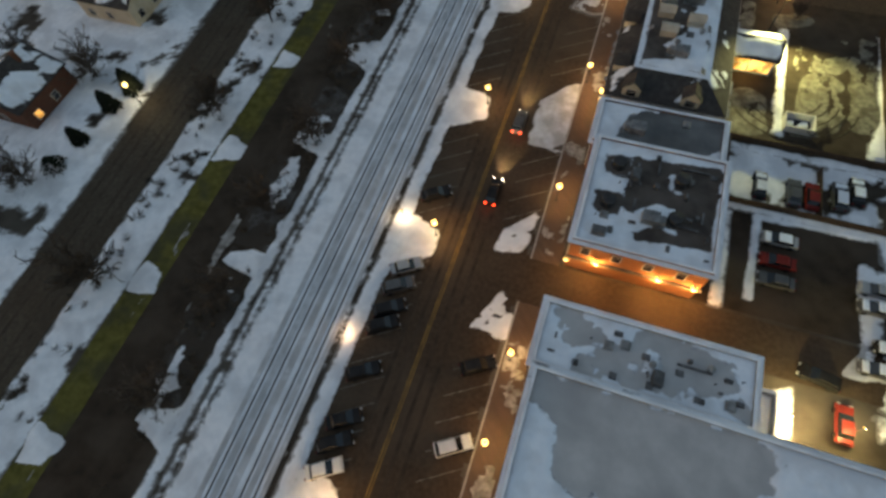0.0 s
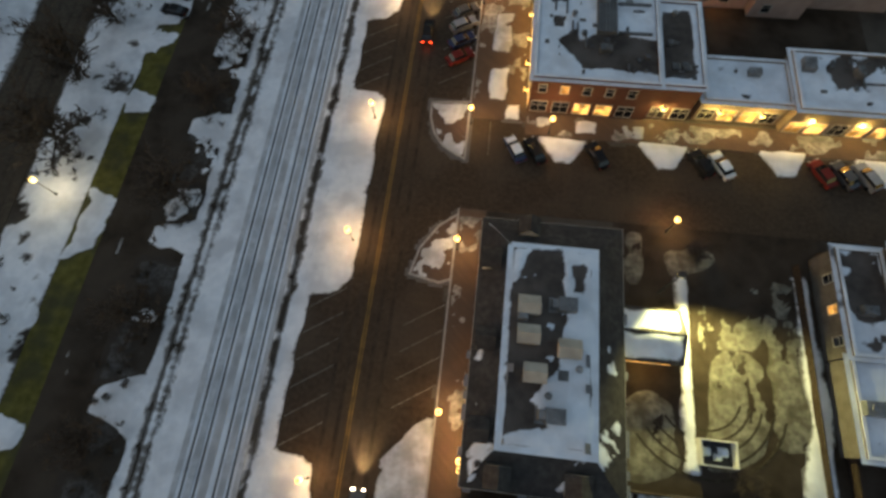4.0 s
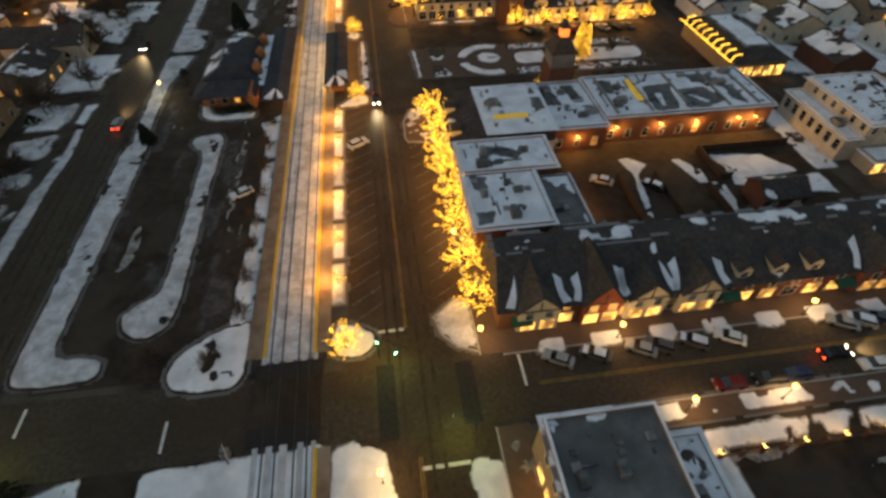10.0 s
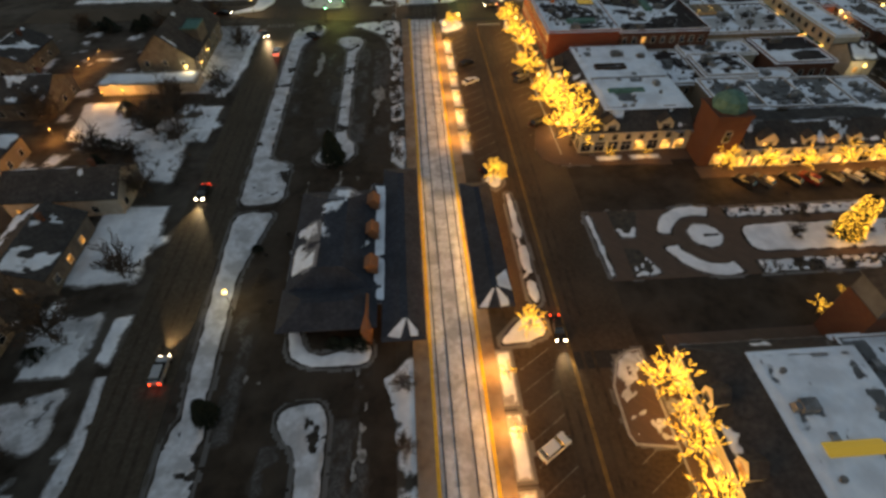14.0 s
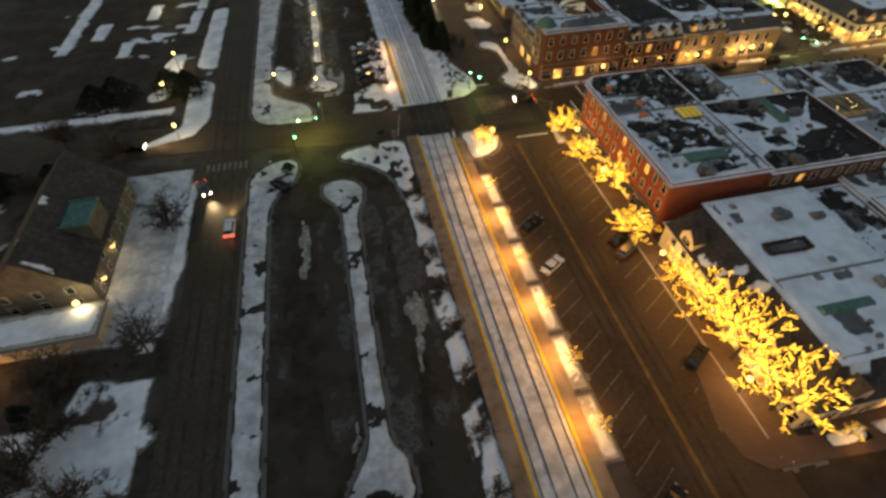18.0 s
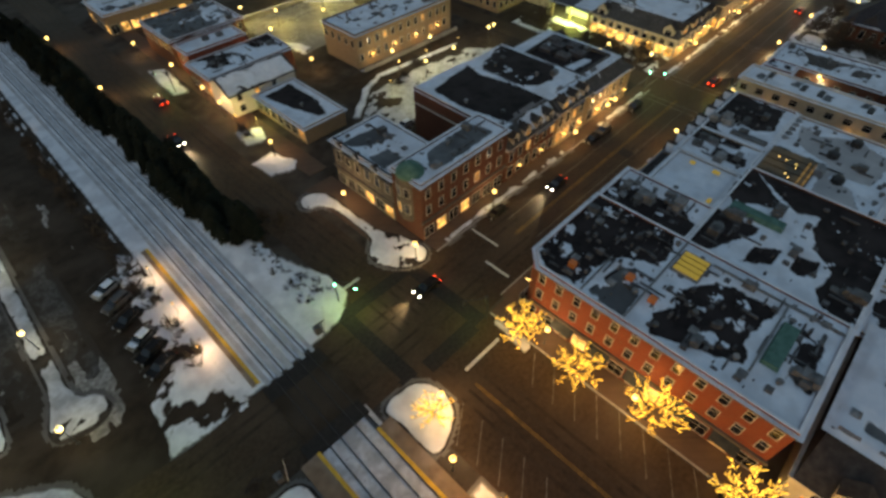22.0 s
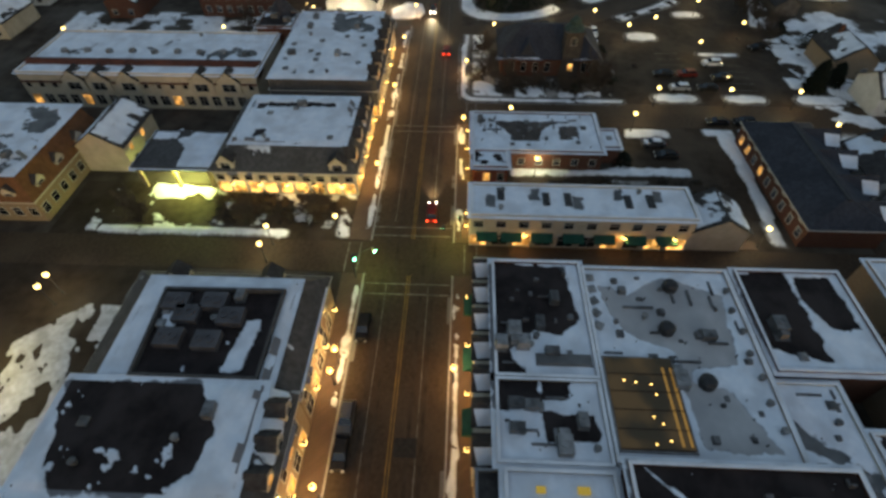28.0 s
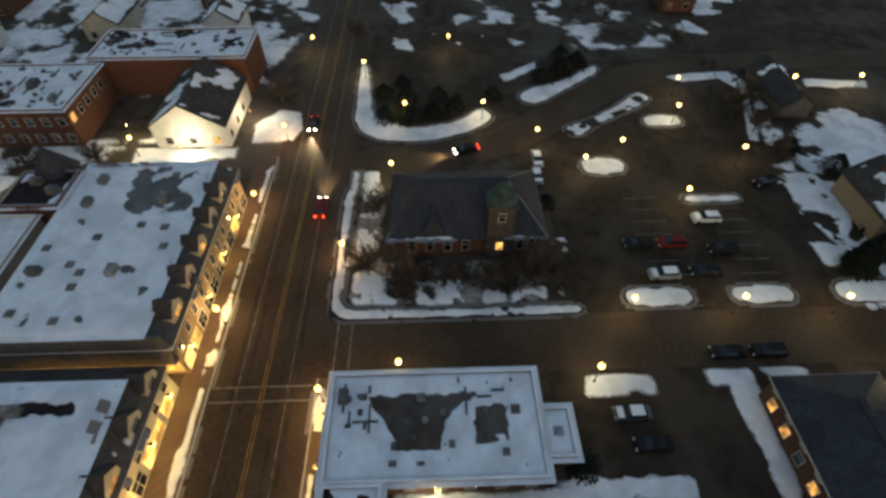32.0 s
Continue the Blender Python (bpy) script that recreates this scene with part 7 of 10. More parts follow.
# buildings round the square's north side
tud = mansard_building("timbered shop block with steep dark roof and gables", 1.4, 330.4, 26, 365, 5.2, 8.4, (6.0, 4.2, 0.3, 0.3), STUCCO, SHINGLE, MEMBRANE_GREY, 0.66, seed=150, melt=[("bare", [(10.6, 354.6), (17.6, 353.8), (16.7, 352.0), (9.9, 352.4)]), ("bare", [(9.6, 361.6), (11.0, 361.6), (11.0, 359.6), (9.6, 359.8)]), ("bare", [(17.4, 361.8), (19.2, 361.6), (19.2, 359.0), (17.6, 359.2)]), ("bare", [(10.8, 341.4), (14.8, 341.2), (14.6, 337.4), (11.6, 337.2)]), ("bare", [(16.4, 347.4), (19.4, 347.2), (19.2, 345.8), (16.6, 346.0)])], wisps=0.6, patch=4, n_units=10, shops=(("W", 3.0, 0.8), ("S", 3.0, 0.7)), rows=(("S", 3.2, 3.0, W1, 1.4, 0.2), ("W", 3.2, 3.0, W1, 1.4, 0.2)), dormers=(("S", -6, 3.2), ("S", 6, 3.2), ("W", -8, 3.0), ("W", 2, 3.0), ("W", 12, 3.4)))[0]
part("roof_light", Shape().taper((-4.1, -6.9, 4.6, -5.1), 8.4, (-3.7, -6.5, 4.2, -5.5), 9.1), COPPER, tud, "long green metal roof light")
part("roof_trough", Shape().ring(rect(-3.6, 4.4, 3.8, 6.8), 0.0, 0.3, 8.4, 9.0), TIMBER, tud, "dark sunken roof trough")
part("party_wall", Shape().box(-6.2, -0.2, 8.4, 12.0, 0.1, 8.85), COPING, tud)
ob = thing("brick_tower", 29.6, 327.4, "square red brick tower with green copper cap", "tower")
part("shaft", Shape().box(-3.6, -3.6, 0, 3.6, 3.6, 12.0).box(-3.9, -3.9, 11.4, 3.9, 3.9, 12.1), BRICK_BROWN, ob)
part("cap", Shape().spin([(3.4, 12.1), (3.5, 12.8), (3.0, 14.2), (1.6, 15.2), (0.2, 15.6)], 0, 0, 8), COPPER, ob, "green copper cap")
window(ob, 0, -3.6, 6.0, "S", 1.4, 2.4, 0)
window(ob, 0, -3.6, 0.5, "S", 2.2, 2.6, 2, "doorway")
mansard_building("long timbered shop row with dark roof and lit front", 33.6, 322.6, 71, 334.2, 5.0, 8.4, (0.3, 4.6, 0.3, 2.6), STUCCO, SHINGLE, SHINGLE, 0.2, seed=51, n_units=0, shops=(("S", 3.0, 0.95),), rows=(("S", 3.2, 3.0, W1, 1.3, 0.3),), dormers=(("S", -14, 4.0), ("S", -5, 2.4), ("S", 0, 2.4), ("S", 5, 2.4), ("S", 14, 3.6)))
for k, (x0, x1) in enumerate(((33.6, 44), (44.2, 55), (55.2, 66), (66.2, 76))):
    flat_building("rear roof with melting snow and machines", x0, 334.4, x1, 347.6, 7.8 - 0.3 * k, BRICK_TAN, MEMBRANE_GREY, 0.55, 4, seed=52 + k, n_units=6, cope=SNOW)
flat_building("tan block with snowy roof terraces", 26.2, 348, 36.4, 366, 6.6, BRICK_TAN, MEMBRANE, 0.6, seed=57, n_units=5, cope=SNOW, rows=(("S", 3.6, 2.4, 0.9, 1.6, 0.2), ("N", 3.6, 2.4, 0.9, 1.6, 0.1)))
flat_building("tan brick block with dark roof patch", 37, 349.5, 50, 361, 7.6, BRICK_TAN, MEMBRANE, 0.55, seed=58, n_units=5, cope=SNOW, rows=(("S", 4.6, 2.6, W1, W2, 0.1),))
flat_building("tan brick block with snowy roof", 50.5, 348.4, 60, 353.6, 6.6, BRICK_TAN, MEMBRANE, 0.7, seed=59, n_units=2, cope=SNOW)
flat_building("stucco building with small snowy terraces", 36.6, 361.4, 56, 369.6, 7.2, STUCCO, MEMBRANE_GREY, 0.7, seed=60, n_units=5, cope=SNOW, rows=(("N", 4.4, 2.6, W1, W2, 0.2),))
# red corner building and its neighbours along the high street
ob, hx, hy, top = flat_building("long red brick corner building with arched windows and black roof", 1.6, 367.6, 20.4, 404.2, 11.8, BRICK_RED, MEMBRANE, 0.36, 2.8, seed=61, melt=[("bare", [(20.4, 404.5), (20.4, 391.4), (17.9, 389.9), (13.3, 390.1), (11.2, 394.4), (8.6, 396.0), (2.5, 396.5), (2.4, 401.0), (4.1, 403.4)]), ("snow", [(19.1, 402.4), (18.8, 399.2), (17.5, 399.0), (16.8, 401.3)]), ("bare", [(9.6, 393.6), (10.2, 391.9), (6.8, 389.6), (2.3, 389.2), (2.2, 392.5), (3.0, 394.6)]), ("bare", [(11.0, 386.0), (14.6, 383.6), (16.6, 380.6), (16.6, 375.2), (9.5, 376.7), (6.2, 374.8), (2.3, 385.6), (5.3, 386.6), (8.2, 384.9)]), ("bare", [(15.7, 371.6), (15.4, 369.4), (11.7, 369.0), (7.4, 368.4), (7.7, 371.0)])], wisps=0.30, junk=2.6, n_units=22, cope=SNOW, cut=2.4, rows=(("W", 8.6, 2.9, 1.0, 1.7, 0.15), ("W", 5.2, 2.9, 1.0, 1.8, 0.15), ("N", 8.6, 2.9, 1.0, 1.7, 0.2), ("N", 5.2, 2.9, 1.0, 1.8, 0.2)), shops=(("W", 3.0, 0.7), ("N", 3.0, 0.5)), cornice=(("W", 10.9), ("N", 10.9), ("W", 3.6)))
part("skylight", Shape().box(2.6, -1.3, top, 7.2, 2.7, top + 0.5), COPING, ob)
part("skylight_glass", Shape().taper((2.8, -1.1, 7.0, 2.5), top + 0.4, (2.9, -1.0, 6.9, 2.4), top + 0.62), SKY_GLASS, ob, "glowing yellow skylight")
for x in (3.85, 4.9, 5.95):
    part("glazing_bar", Shape().box(x - 0.04, -1.1, top + 0.5, x + 0.04, 2.5, top + 0.68), TIMBER, ob)
part("duct", Shape().taper((-3.6, -13.9, 3.9, -11.7), top, (-3.5, -13.7, 3.8, -11.9), top + 0.9), COPPER, ob, "green metal duct housing")
part("party_wall", Shape().box(-9, 2.95, top, 9.1, 3.2, top + 0.55), COPING, ob)
part("party_wall", Shape().box(-8.9, 9.4, top, -1.0, 9.6, top + 0.5), COPING, ob)
part("party_wall", Shape().box(7.2, -18.0, top, 7.45, -1.4, top + 0.45), COPING, ob)
part("membrane_patch", Shape().prism([(-9.0, 3.3), (-4.2, 3.4), (-1.0, 5.8), (-1.6, 7.4), (-8.2, 8.6), (-9.0, 6.6)], top, top + 0.06), MEMBRANE_GREY, ob, "bare grey roof membrane")
part("party_wall", Shape().box(-5.6, -11.5, top, 7.2, -11.25, top + 0.5), COPING, ob)
for x, y in ((-6.6, 12.2), (-3.2, 5.2), (-4.6, 1.2)):
    part("lit_vent", Shape().box(x, y, top, x + 0.9, y + 1.0, top + 0.9), glow("orange_vent", (1.0, 0.30, 0.07), 0.05), ob, "orange-lit roof vent")
for y in range(-14, 15, 6):
    awning(ob, -hx - 0.02, y, 3.2, "W", 3.4, DARK_CLOTH)
ob, hx, hy, top = flat_building("brick building with black roof and white snow drifts", 20.6, 367.2, 44.6, 389.4, 11.4, BRICK_BROWN, MEMBRANE, 0.5, 7, seed=62, melt=[("bare", [(44.6, 376), (44.6, 367.3), (34, 367.3), (19.8, 368), (21, 370.7), (24.2, 372.9), (28.8, 371.9), (31.7, 374.9), (36.5, 377)]), ("bare", [(36, 389.6), (44.6, 389.6), (44.6, 376), (40, 376), (37, 383), (34.2, 388)]), ("bare", [(28.8, 376.6), (29.6, 373.8), (25.4, 374.7), (25.6, 376.6)]), ("bare", [(26.5, 381.8), (28.6, 378.7), (24.5, 378.8), (22.4, 382.0)]), ("bare", [(30.8, 389.2), (30.6, 383), (28.6, 383), (21.5, 386.4), (21, 389.4)]), ("snow", [(43.8, 387.6), (44.6, 388.6), (37.5, 379.2), (36.6, 380.4)])], wisps=0.42, n_units=8, cope=SNOW, rows=(("S", 8, 2.6, W1, W2, 0.1),))
part("duct", Shape().taper((-1.0, 1.7, 1.0, 9.7), top, (-0.8, 1.8, 0.8, 9.6), top + 1.0), COPPER, ob, "green metal duct housing")
flat_building("brick shop with black roof, ducts and snow", 20.6, 389.6, 30.2, 404.2, 11.4, BRICK_RED, MEMBRANE, 0.32, 2.8, seed=63, melt=[("bare", [(20.2, 404.6), (27.0, 404.2), (27.5, 400.3), (26.7, 392.9), (24.5, 389.2), (20.2, 389.2)])], wisps=0.30, junk=2.4, n_units=12, cope=SNOW, rows=(("N", 8.2, 2.9, 1.0, 1.7, 0.2), ("N", 5, 2.9, 1.0, 1.8, 0.2)), shops=(("N", 3.0, 0.6),), cornice=(("N", 10.5),))
ob, hx, hy, top = flat_building("shop with a clean white roof and lit skylights", 30.4, 390.2, 44.2, 401.4, 9.2, BRICK_TAN, MEMBRANE, 0.95, 9, seed=64, n_units=2, cope=SNOW)
part("skylight", Shape().box(4.6, -2.8, top, 5.3, -1.6, top + 0.5), SKY_GLASS, ob, "small glowing roof light")
part("skylight", Shape().box(4.6, 1.6, top, 5.2, 2.5, top + 0.5), SKY_GLASS, ob, "small glowing roof light")
part("skylight", Shape().box(-3.6, -4.8, top, -2.6, -4.2, top + 0.5), SKY_GLASS, ob, "small glowing roof light")
flat_building("grey-roofed shop front with slate slope", 30.4, 401.6, 44.6, 404.3, 7.4, BRICK_TAN, SHINGLE, 0.1, seed=65, n_units=0, shops=(("N", 3.0, 0.8),), rows=(("N", 4.6, 3, W1, W2, 0.2),))
flat_building("shop with snowy roof and machines", 44.8, 390.0, 54.4, 402, 9.0, BRICK_TAN, MEMBRANE, 0.6, 4, seed=66, melt=[("bare", [(54.6, 402.4), (54.6, 397.3), (50.8, 397.1), (50.7, 402.4)]), ("bare", [(54.6, 396.4), (54.6, 393.1), (52.2, 393.8), (51.9, 396.6)]), ("bare", [(47.2, 396.6), (50.4, 396.8), (50.2, 391.2), (47.6, 391.0)])], n_units=8, cope=SNOW)
drifted = flat_building("shop with black roof and snow drift", 54.6, 389.9, 72.2, 402, 9.0, BRICK_BROWN, MEMBRANE, 0.35, 8, seed=67, melt=[("bare", [(71.6, 402.4), (71.4, 392.5), (62.9, 391.2), (60.7, 393.8), (61.4, 397.0), (58.2, 400.1), (56.6, 399.9), (54.4, 397.6), (54.4, 402.4)])], n_units=7, cope=SNOW, rows=(("E", 5, 3, W1, W2, 0.2),), shops=(("E", 3.0, 0.4),))
part("roof_light", Shape().taper((-7.4, -5.6, -5.7, 1.2), drifted[3], (-7.2, -5.4, -5.9, 1.0), drifted[3] + 0.6), MEMBRANE_GREY, drifted[0], "long grey roof light")
for x, y in ((-4.6, 5.2), (-4.4, 2.6)):
    part("air_handler", Shape().box(x - 1.0, y - 0.8, drifted[3], x + 1.0, y + 0.8, drifted[3] + 1.0).taper((x - 1.0, y - 0.8, x + 0.2, y + 0.8), drifted[3] + 1.0, (x - 0.8, y - 0.6, x, y + 0.6), drifted[3] + 1.4), UNIT, drifted[0])
gab = thing("gabled_shopfront", 58.6, 403.4, "shop front with snowy grey gables over a lit pavement", "building")
part("wall", Shape().box(-13.8, -1.2, 0, 16.6, 1.0, 6.0), STUCCO, gab)
for k in range(7):
    x = -11.6 + 4.3 * k
    part("gable", Shape().gable(x - 1.9, -1.4, x + 1.9, 1.3, 6.0, 8.4, "y"), SHINGLE, gab)
    part("gable_snow", Shape().face((x - 1.7, -1.3, 6.4), (x - 0.4, -1.3, 8.05), (x - 0.5, 1.1, 8.0), (x - 1.8, 0.6, 6.3)), ROOF_SNOW, gab, "snow on the gable")
    window(gab, x, 1.0, 0.5, "N", 2.8, 2.4, 2 if k % 3 else 0, "shopfront")
    window(gab, x, 1.0, 3.6, "N", 1.1, 1.5, 0)
    if k % 2:
        awning(gab, x, 1.02, 3.2, "N", 3.4, GREEN_CLOTH)
ob, hx, hy, top = flat_building("large building with white roof, grey melt pools and a glass atrium", 45.2, 370.2, 71.4, 389.7, 9.0, BRICK_TAN, GREY_SNOW, 0.52, 13, seed=68, melt=[("bare", [(68.5, 387.9), (66.9, 384.1), (69.9, 379.1), (67.2, 371.9), (57.2, 373.3), (56.5, 376.6), (56.7, 378.7), (54.6, 379.7), (53.5, 375.3), (47.0, 372.4), (46.8, 380.2), (59.0, 380.2), (60.2, 384.3), (63.8, 386.8)])], n_units=4, cope=SNOW, rows=(("E", 5, 3, W1, W2, 0.15), ("S", 5, 3, W1, W2, 0.15)), snow_mat=ROOF_SNOW)
part("atrium_kerb", Shape().box(-12.0, 1.2, top, -0.8, 9.4, top + 0.5), COPING, ob)
part("atrium_glass", Shape().box(-11.8, 1.4, top + 0.5, -1.0, 9.2, top + 0.62), DIM_GLASS, ob, "dark glass roof over a dimly lit hall")
for k in range(5):
    part("glazing_bar", Shape().box(-11.8 + 2.16 * k, 1.4, top + 0.62, -11.7 + 2.16 * k, 9.2, top + 0.68), TIMBER, ob)
# glowing strips on the glass imitate the golden-lit wall inside the hall
for y in (1.6, 2.5):
    part("lit_edge", Shape().box(-11.4, y, top + 0.62, -2.2, y + 0.28, top + 0.64), SOFT_AMBER, ob, "glowing amber strip standing in for the lit hall wall")
for x, y in ((-4, 7.4), (-4.2, 6.1), (-4.4, 4.4), (-5.6, 4.1), (-8.2, 5.0), (-9, 4.2), (-10.8, 3.8), (-11.2, 5.4)):
    part("hall_lamp", Shape().spin([(0.04, top + 0.625), (0.09, top + 0.66), (0.09, top + 0.7), (0.03, top + 0.74)], x, y, 8), GLOBE, ob, "bright lamp in the hall")
for k in range(7):
    put("edge_vent", cached(("unit", 1), lambda: unit_mesh(1)), ob, at=(9.4 - 3.1 * k, -8.6 + 0.3 * (k % 2), top))
for k in range(5):
    put("edge_vent", cached(("unit", 3), lambda: unit_mesh(3)), ob, at=(11.2 - 1.9 * k, 8.9, top), turn=15 * k)
for x, y in ((10.0, -1.5), (3.3, 0.6), (-3.8, -2.2)):
    part("round_vent", Shape().spin([(1.0, top), (1.0, top + 0.9), (0.7, top + 1.2), (0.1, top + 1.3)], x, y, 12), DARK_METAL, ob, "dark round roof vent")
flat_building("brick block with black roof and snowy rim", 57, 354, 72.6, 368.2, 8, BRICK_BROWN, MEMBRANE, 0.24, 8, seed=69, melt=[("bare", [(71.8, 368.4), (72.2, 361.3), (58.5, 361.1), (59.7, 365.5), (60.2, 368.4)]), ("bare", [(71.6, 360.4), (71.6, 355.6), (63.5, 355.3), (63.0, 358.7), (68.0, 360.8)])], n_units=2, cope=SNOW, rows=(("E", 4, 3, W1, W2, 0.2), ("S", 4, 3, W1, W2, 0.2)))
flat_building("low lit passage beside a block", 56.6, 368.4, 72, 370.0, 3.6, BRICK_ORANGE, MEMBRANE, 0.1, seed=70, n_units=0, rows=(("E", 1, 1.4, 0.9, 1.6, 1.0),))
# brick corner building with the turret, north of the high street
ob, hx, hy, top = flat_building("three-storey red brick corner building with grey snowy roof", 1.2, 425.2, 23.2, 432.4, 12.9, BRICK_BROWN, MEMBRANE_GREY, 0.62, 7, seed=71, melt=[("bare", [(19.7, 431.2), (20.9, 426.8), (8.1, 426.4), (5.8, 427.8), (8.7, 431.0)])], n_units=7, cope=SNOW, rows=(("S", 9.2, 3.1, 1.1, 1.8, 0.15), ("S", 5.6, 3.1, 1.1, 1.9, 0.2), ("N", 8, 3.1, 1, 1.6, 0.1)), shops=(("S", 3.1, 0.34),), cornice=(("S", 12.0), ("S", 4.2), ("W", 12.0)))
part("turret", Shape().spin([(2.3, 3.4), (2.5, 4.2), (2.5, 12.6)], -hx + 1.4, 0.4, 10), DARK_STONE, ob, "round stone corner turret")
part("turret_dome", Shape().spin([(2.5, 12.6), (2.5, 12.9), (2.0, 13.6), (1.1, 14.3), (0.15, 14.7)], -hx + 1.4, 0.4, 12), COPPER, ob, "green copper dome", True)
for a in range(5):
    ang = math.radians(130 + 40 * a)
    for z in (5.4, 9.0):
        f, p = window_meshes(0.9, 1.8, 1 if (a + int(z)) % 3 == 0 else 0)
        w = put("turret_window", f, ob, at=(-hx + 1.4 + 2.42 * math.cos(ang), 0.4 + 2.42 * math.sin(ang), z), turn=math.degrees(ang) + 90)
        put("pane", p, w)
ob, hx, hy, top = flat_building("stone and brick west wing with slate slope and lit windows", 1.2, 432.6, 12.8, 449.6, 10.2, DARK_STONE, MEMBRANE_GREY, 0.55, 6, seed=72, melt=[("bare", [(2.2, 447.2), (9.2, 446.6), (10.6, 441.6), (5.2, 442.6), (2.5, 445.0)]), ("bare", [(2.7, 440.0), (6.3, 439.4), (6.9, 434.4), (4.2, 433.6), (2.2, 435.9)])], n_units=4, cope=SNOW, rows=(("W", 6.0, 2.8, 1.1, 2.0, 0.15),), shops=(("W", 2.8, 0.22),), cornice=(("W", 4.0),))
part("slate_slope", Shape().taper((-hx - 0.4, -hy, -hx + 0.6, hy), 8.6, (-hx + 0.2, -hy + 0.3, -hx + 0.5, hy - 0.3), 10.4), SHINGLE_BLUE, ob)
for y in (-4, 1, 6):
    dormer(ob, -hx - 0.3, y, 8.7, "W", 1.8, 1.1, 1.0, STONE, 0)
yard = thing("brick_yard_annex", 17.8, 437.6, "low brick annex with orange-lit doorway in a yard", "building")
part("wall", Shape().box(-4.6, -4.6, 0, 4.4, 0.4, 4.6).taper((-4.8, -4.8, 4.6, 0.6), 4.62, (-4, -4, 4, 0), 5.0), BRICK_ORANGE, yard)
window(yard, -1, 0.4, 0.2, "N", 1.6, 2.2, 1, "doorway")
ob, hx, hy, top = mansard_building("tall brick hall with black roof and mansard front", 23.6, 425.0, 39.4, 450.4, 8.0, 10.9, (0.2, 3.0, 0.2, 0.2), BRICK_BROWN, SHINGLE_GREY, MEMBRANE, 0.02, seed=73, melt=[("bare", [(38.4, 449.0), (37.3, 443.0), (39.4, 434.0), (39.6, 427.0), (27.6, 427.0), (26.8, 429.9), (25.2, 439.2), (26.0, 446.9)])], n_units=2, rows=(("S", 4.8, 2.7, 1.1, 1.9, 0.3), ("S", 1.0, 2.7, 1.6, 2.4, 0.5)), dormers=(("S", -5.5, 2.0), ("S", -1.8, 2.0), ("S", 1.8, 2.0), ("S", 5.5, 2.0)), slope_cover=0.5)
part("west_wall", Shape().box(-hx - 0.2, -hy + 3, 0, -hx + 0.3, hy, 11.3), BRICK_BROWN, ob)
part("rim_snow", Shape().box(-hx - 0.1, -hy + 3, 11.3, -hx + 0.35, hy, 11.45).box(-hx, hy - 0.9, 10.9, hx, hy, 11.1), ROOF_SNOW, ob, "snow on the parapet")
ob, hx, hy, top = mansard_building("stone-fronted shop with mansard and bright front", 39.6, 424.8, 51.4, 449.6, 8.6, 11.0, (0.2, 2.8, 0.2, 0.2), BRICK_TAN, SHINGLE_GREY, MEMBRANE, 0.35, seed=74, melt=[("bare", [(41.5, 446.9), (50.8, 449.8), (51.6, 435.0), (46.3, 431.5), (41.9, 432.4), (39.4, 436.0), (39.4, 445.0)])], wisps=0.4, n_units=4, rows=(("S", 5.0, 2.6, 1.1, 2.2, 0.3), ("S", 1.0, 2.6, 1.8, 2.6, 0.9)), dormers=(("S", -3.6, 2.0), ("S", 0, 2.0), ("S", 3.6, 2.0)), slope_cover=0.5)
ob, hx, hy, top = mansard_building("corner hall with dark slopes round a sunken machinery deck", 51.6, 424.8, 69.0, 451.0, 7.6, 10.4, (0.3, 2.7, 3.0, 4.2), BRICK_TAN, SHINGLE_GREY, MEMBRANE, 0.3, seed=75, melt=[("bare", [(64.2, 444.2), (64.5, 428.9), (51.0, 428.9), (51.0, 443.4)]), ("snow", [(58.6, 443.4), (61.8, 443.2), (61.6, 440.6), (58.4, 441.0)]), ("snow", [(53.0, 433.6), (60.0, 432.4), (60.2, 430.6), (53.0, 431.0)])], wisps=0.5, n_units=4, rows=(("S", 1.0, 3.0, 2.0, 2.6, 0.8), ("S", 4.6, 3.0, 1.1, 1.8, 0.4), ("E", 4.4, 3.2, 1.1, 1.8, 0.2), ("E", 1, 3.2, 2, 2.4, 0.3)), dormers=(("E", -6, 2.8), ("E", 7, 2.8)), slope_cover=0.1)
part("deck_curb", Shape().ring([(-8.4, -9.2), (4.2, -9.2), (4.0, 6.4), (-8.4, 5.6)], 0.0, 0.35, top, top + 0.75), SHINGLE_GREY, ob, "low wall round the sunken deck")
part("eave_snow", Shape().box(-8.0, -hy - 0.42, 7.62, 7.0, -hy + 0.25, 7.84), ROOF_SNOW, ob, "line of snow along the eaves")
for x, y in ((-3.4, -1.6), (0.0, -3.4), (-3.2, 3.0), (0.2, 2.2), (2.2, -0.6), (2.0, 4.2)):
    part("cooling_plant", Shape().box(x - 1.4, y - 1.7, top, x + 1.0, y + 1.4, top + 1.0).spin([(0.6, top + 1.0), (0.6, top + 1.15), (0.4, top + 1.15), (0.4, top + 1.02)], x - 0.2, y - 0.6, 10).spin([(0.5, top + 1.0), (0.5, top + 1.12), (0.34, top + 1.12), (0.34, top + 1.02)], x - 0.2, y + 0.7, 10), PLANT, ob, "dark grey cooling plant")
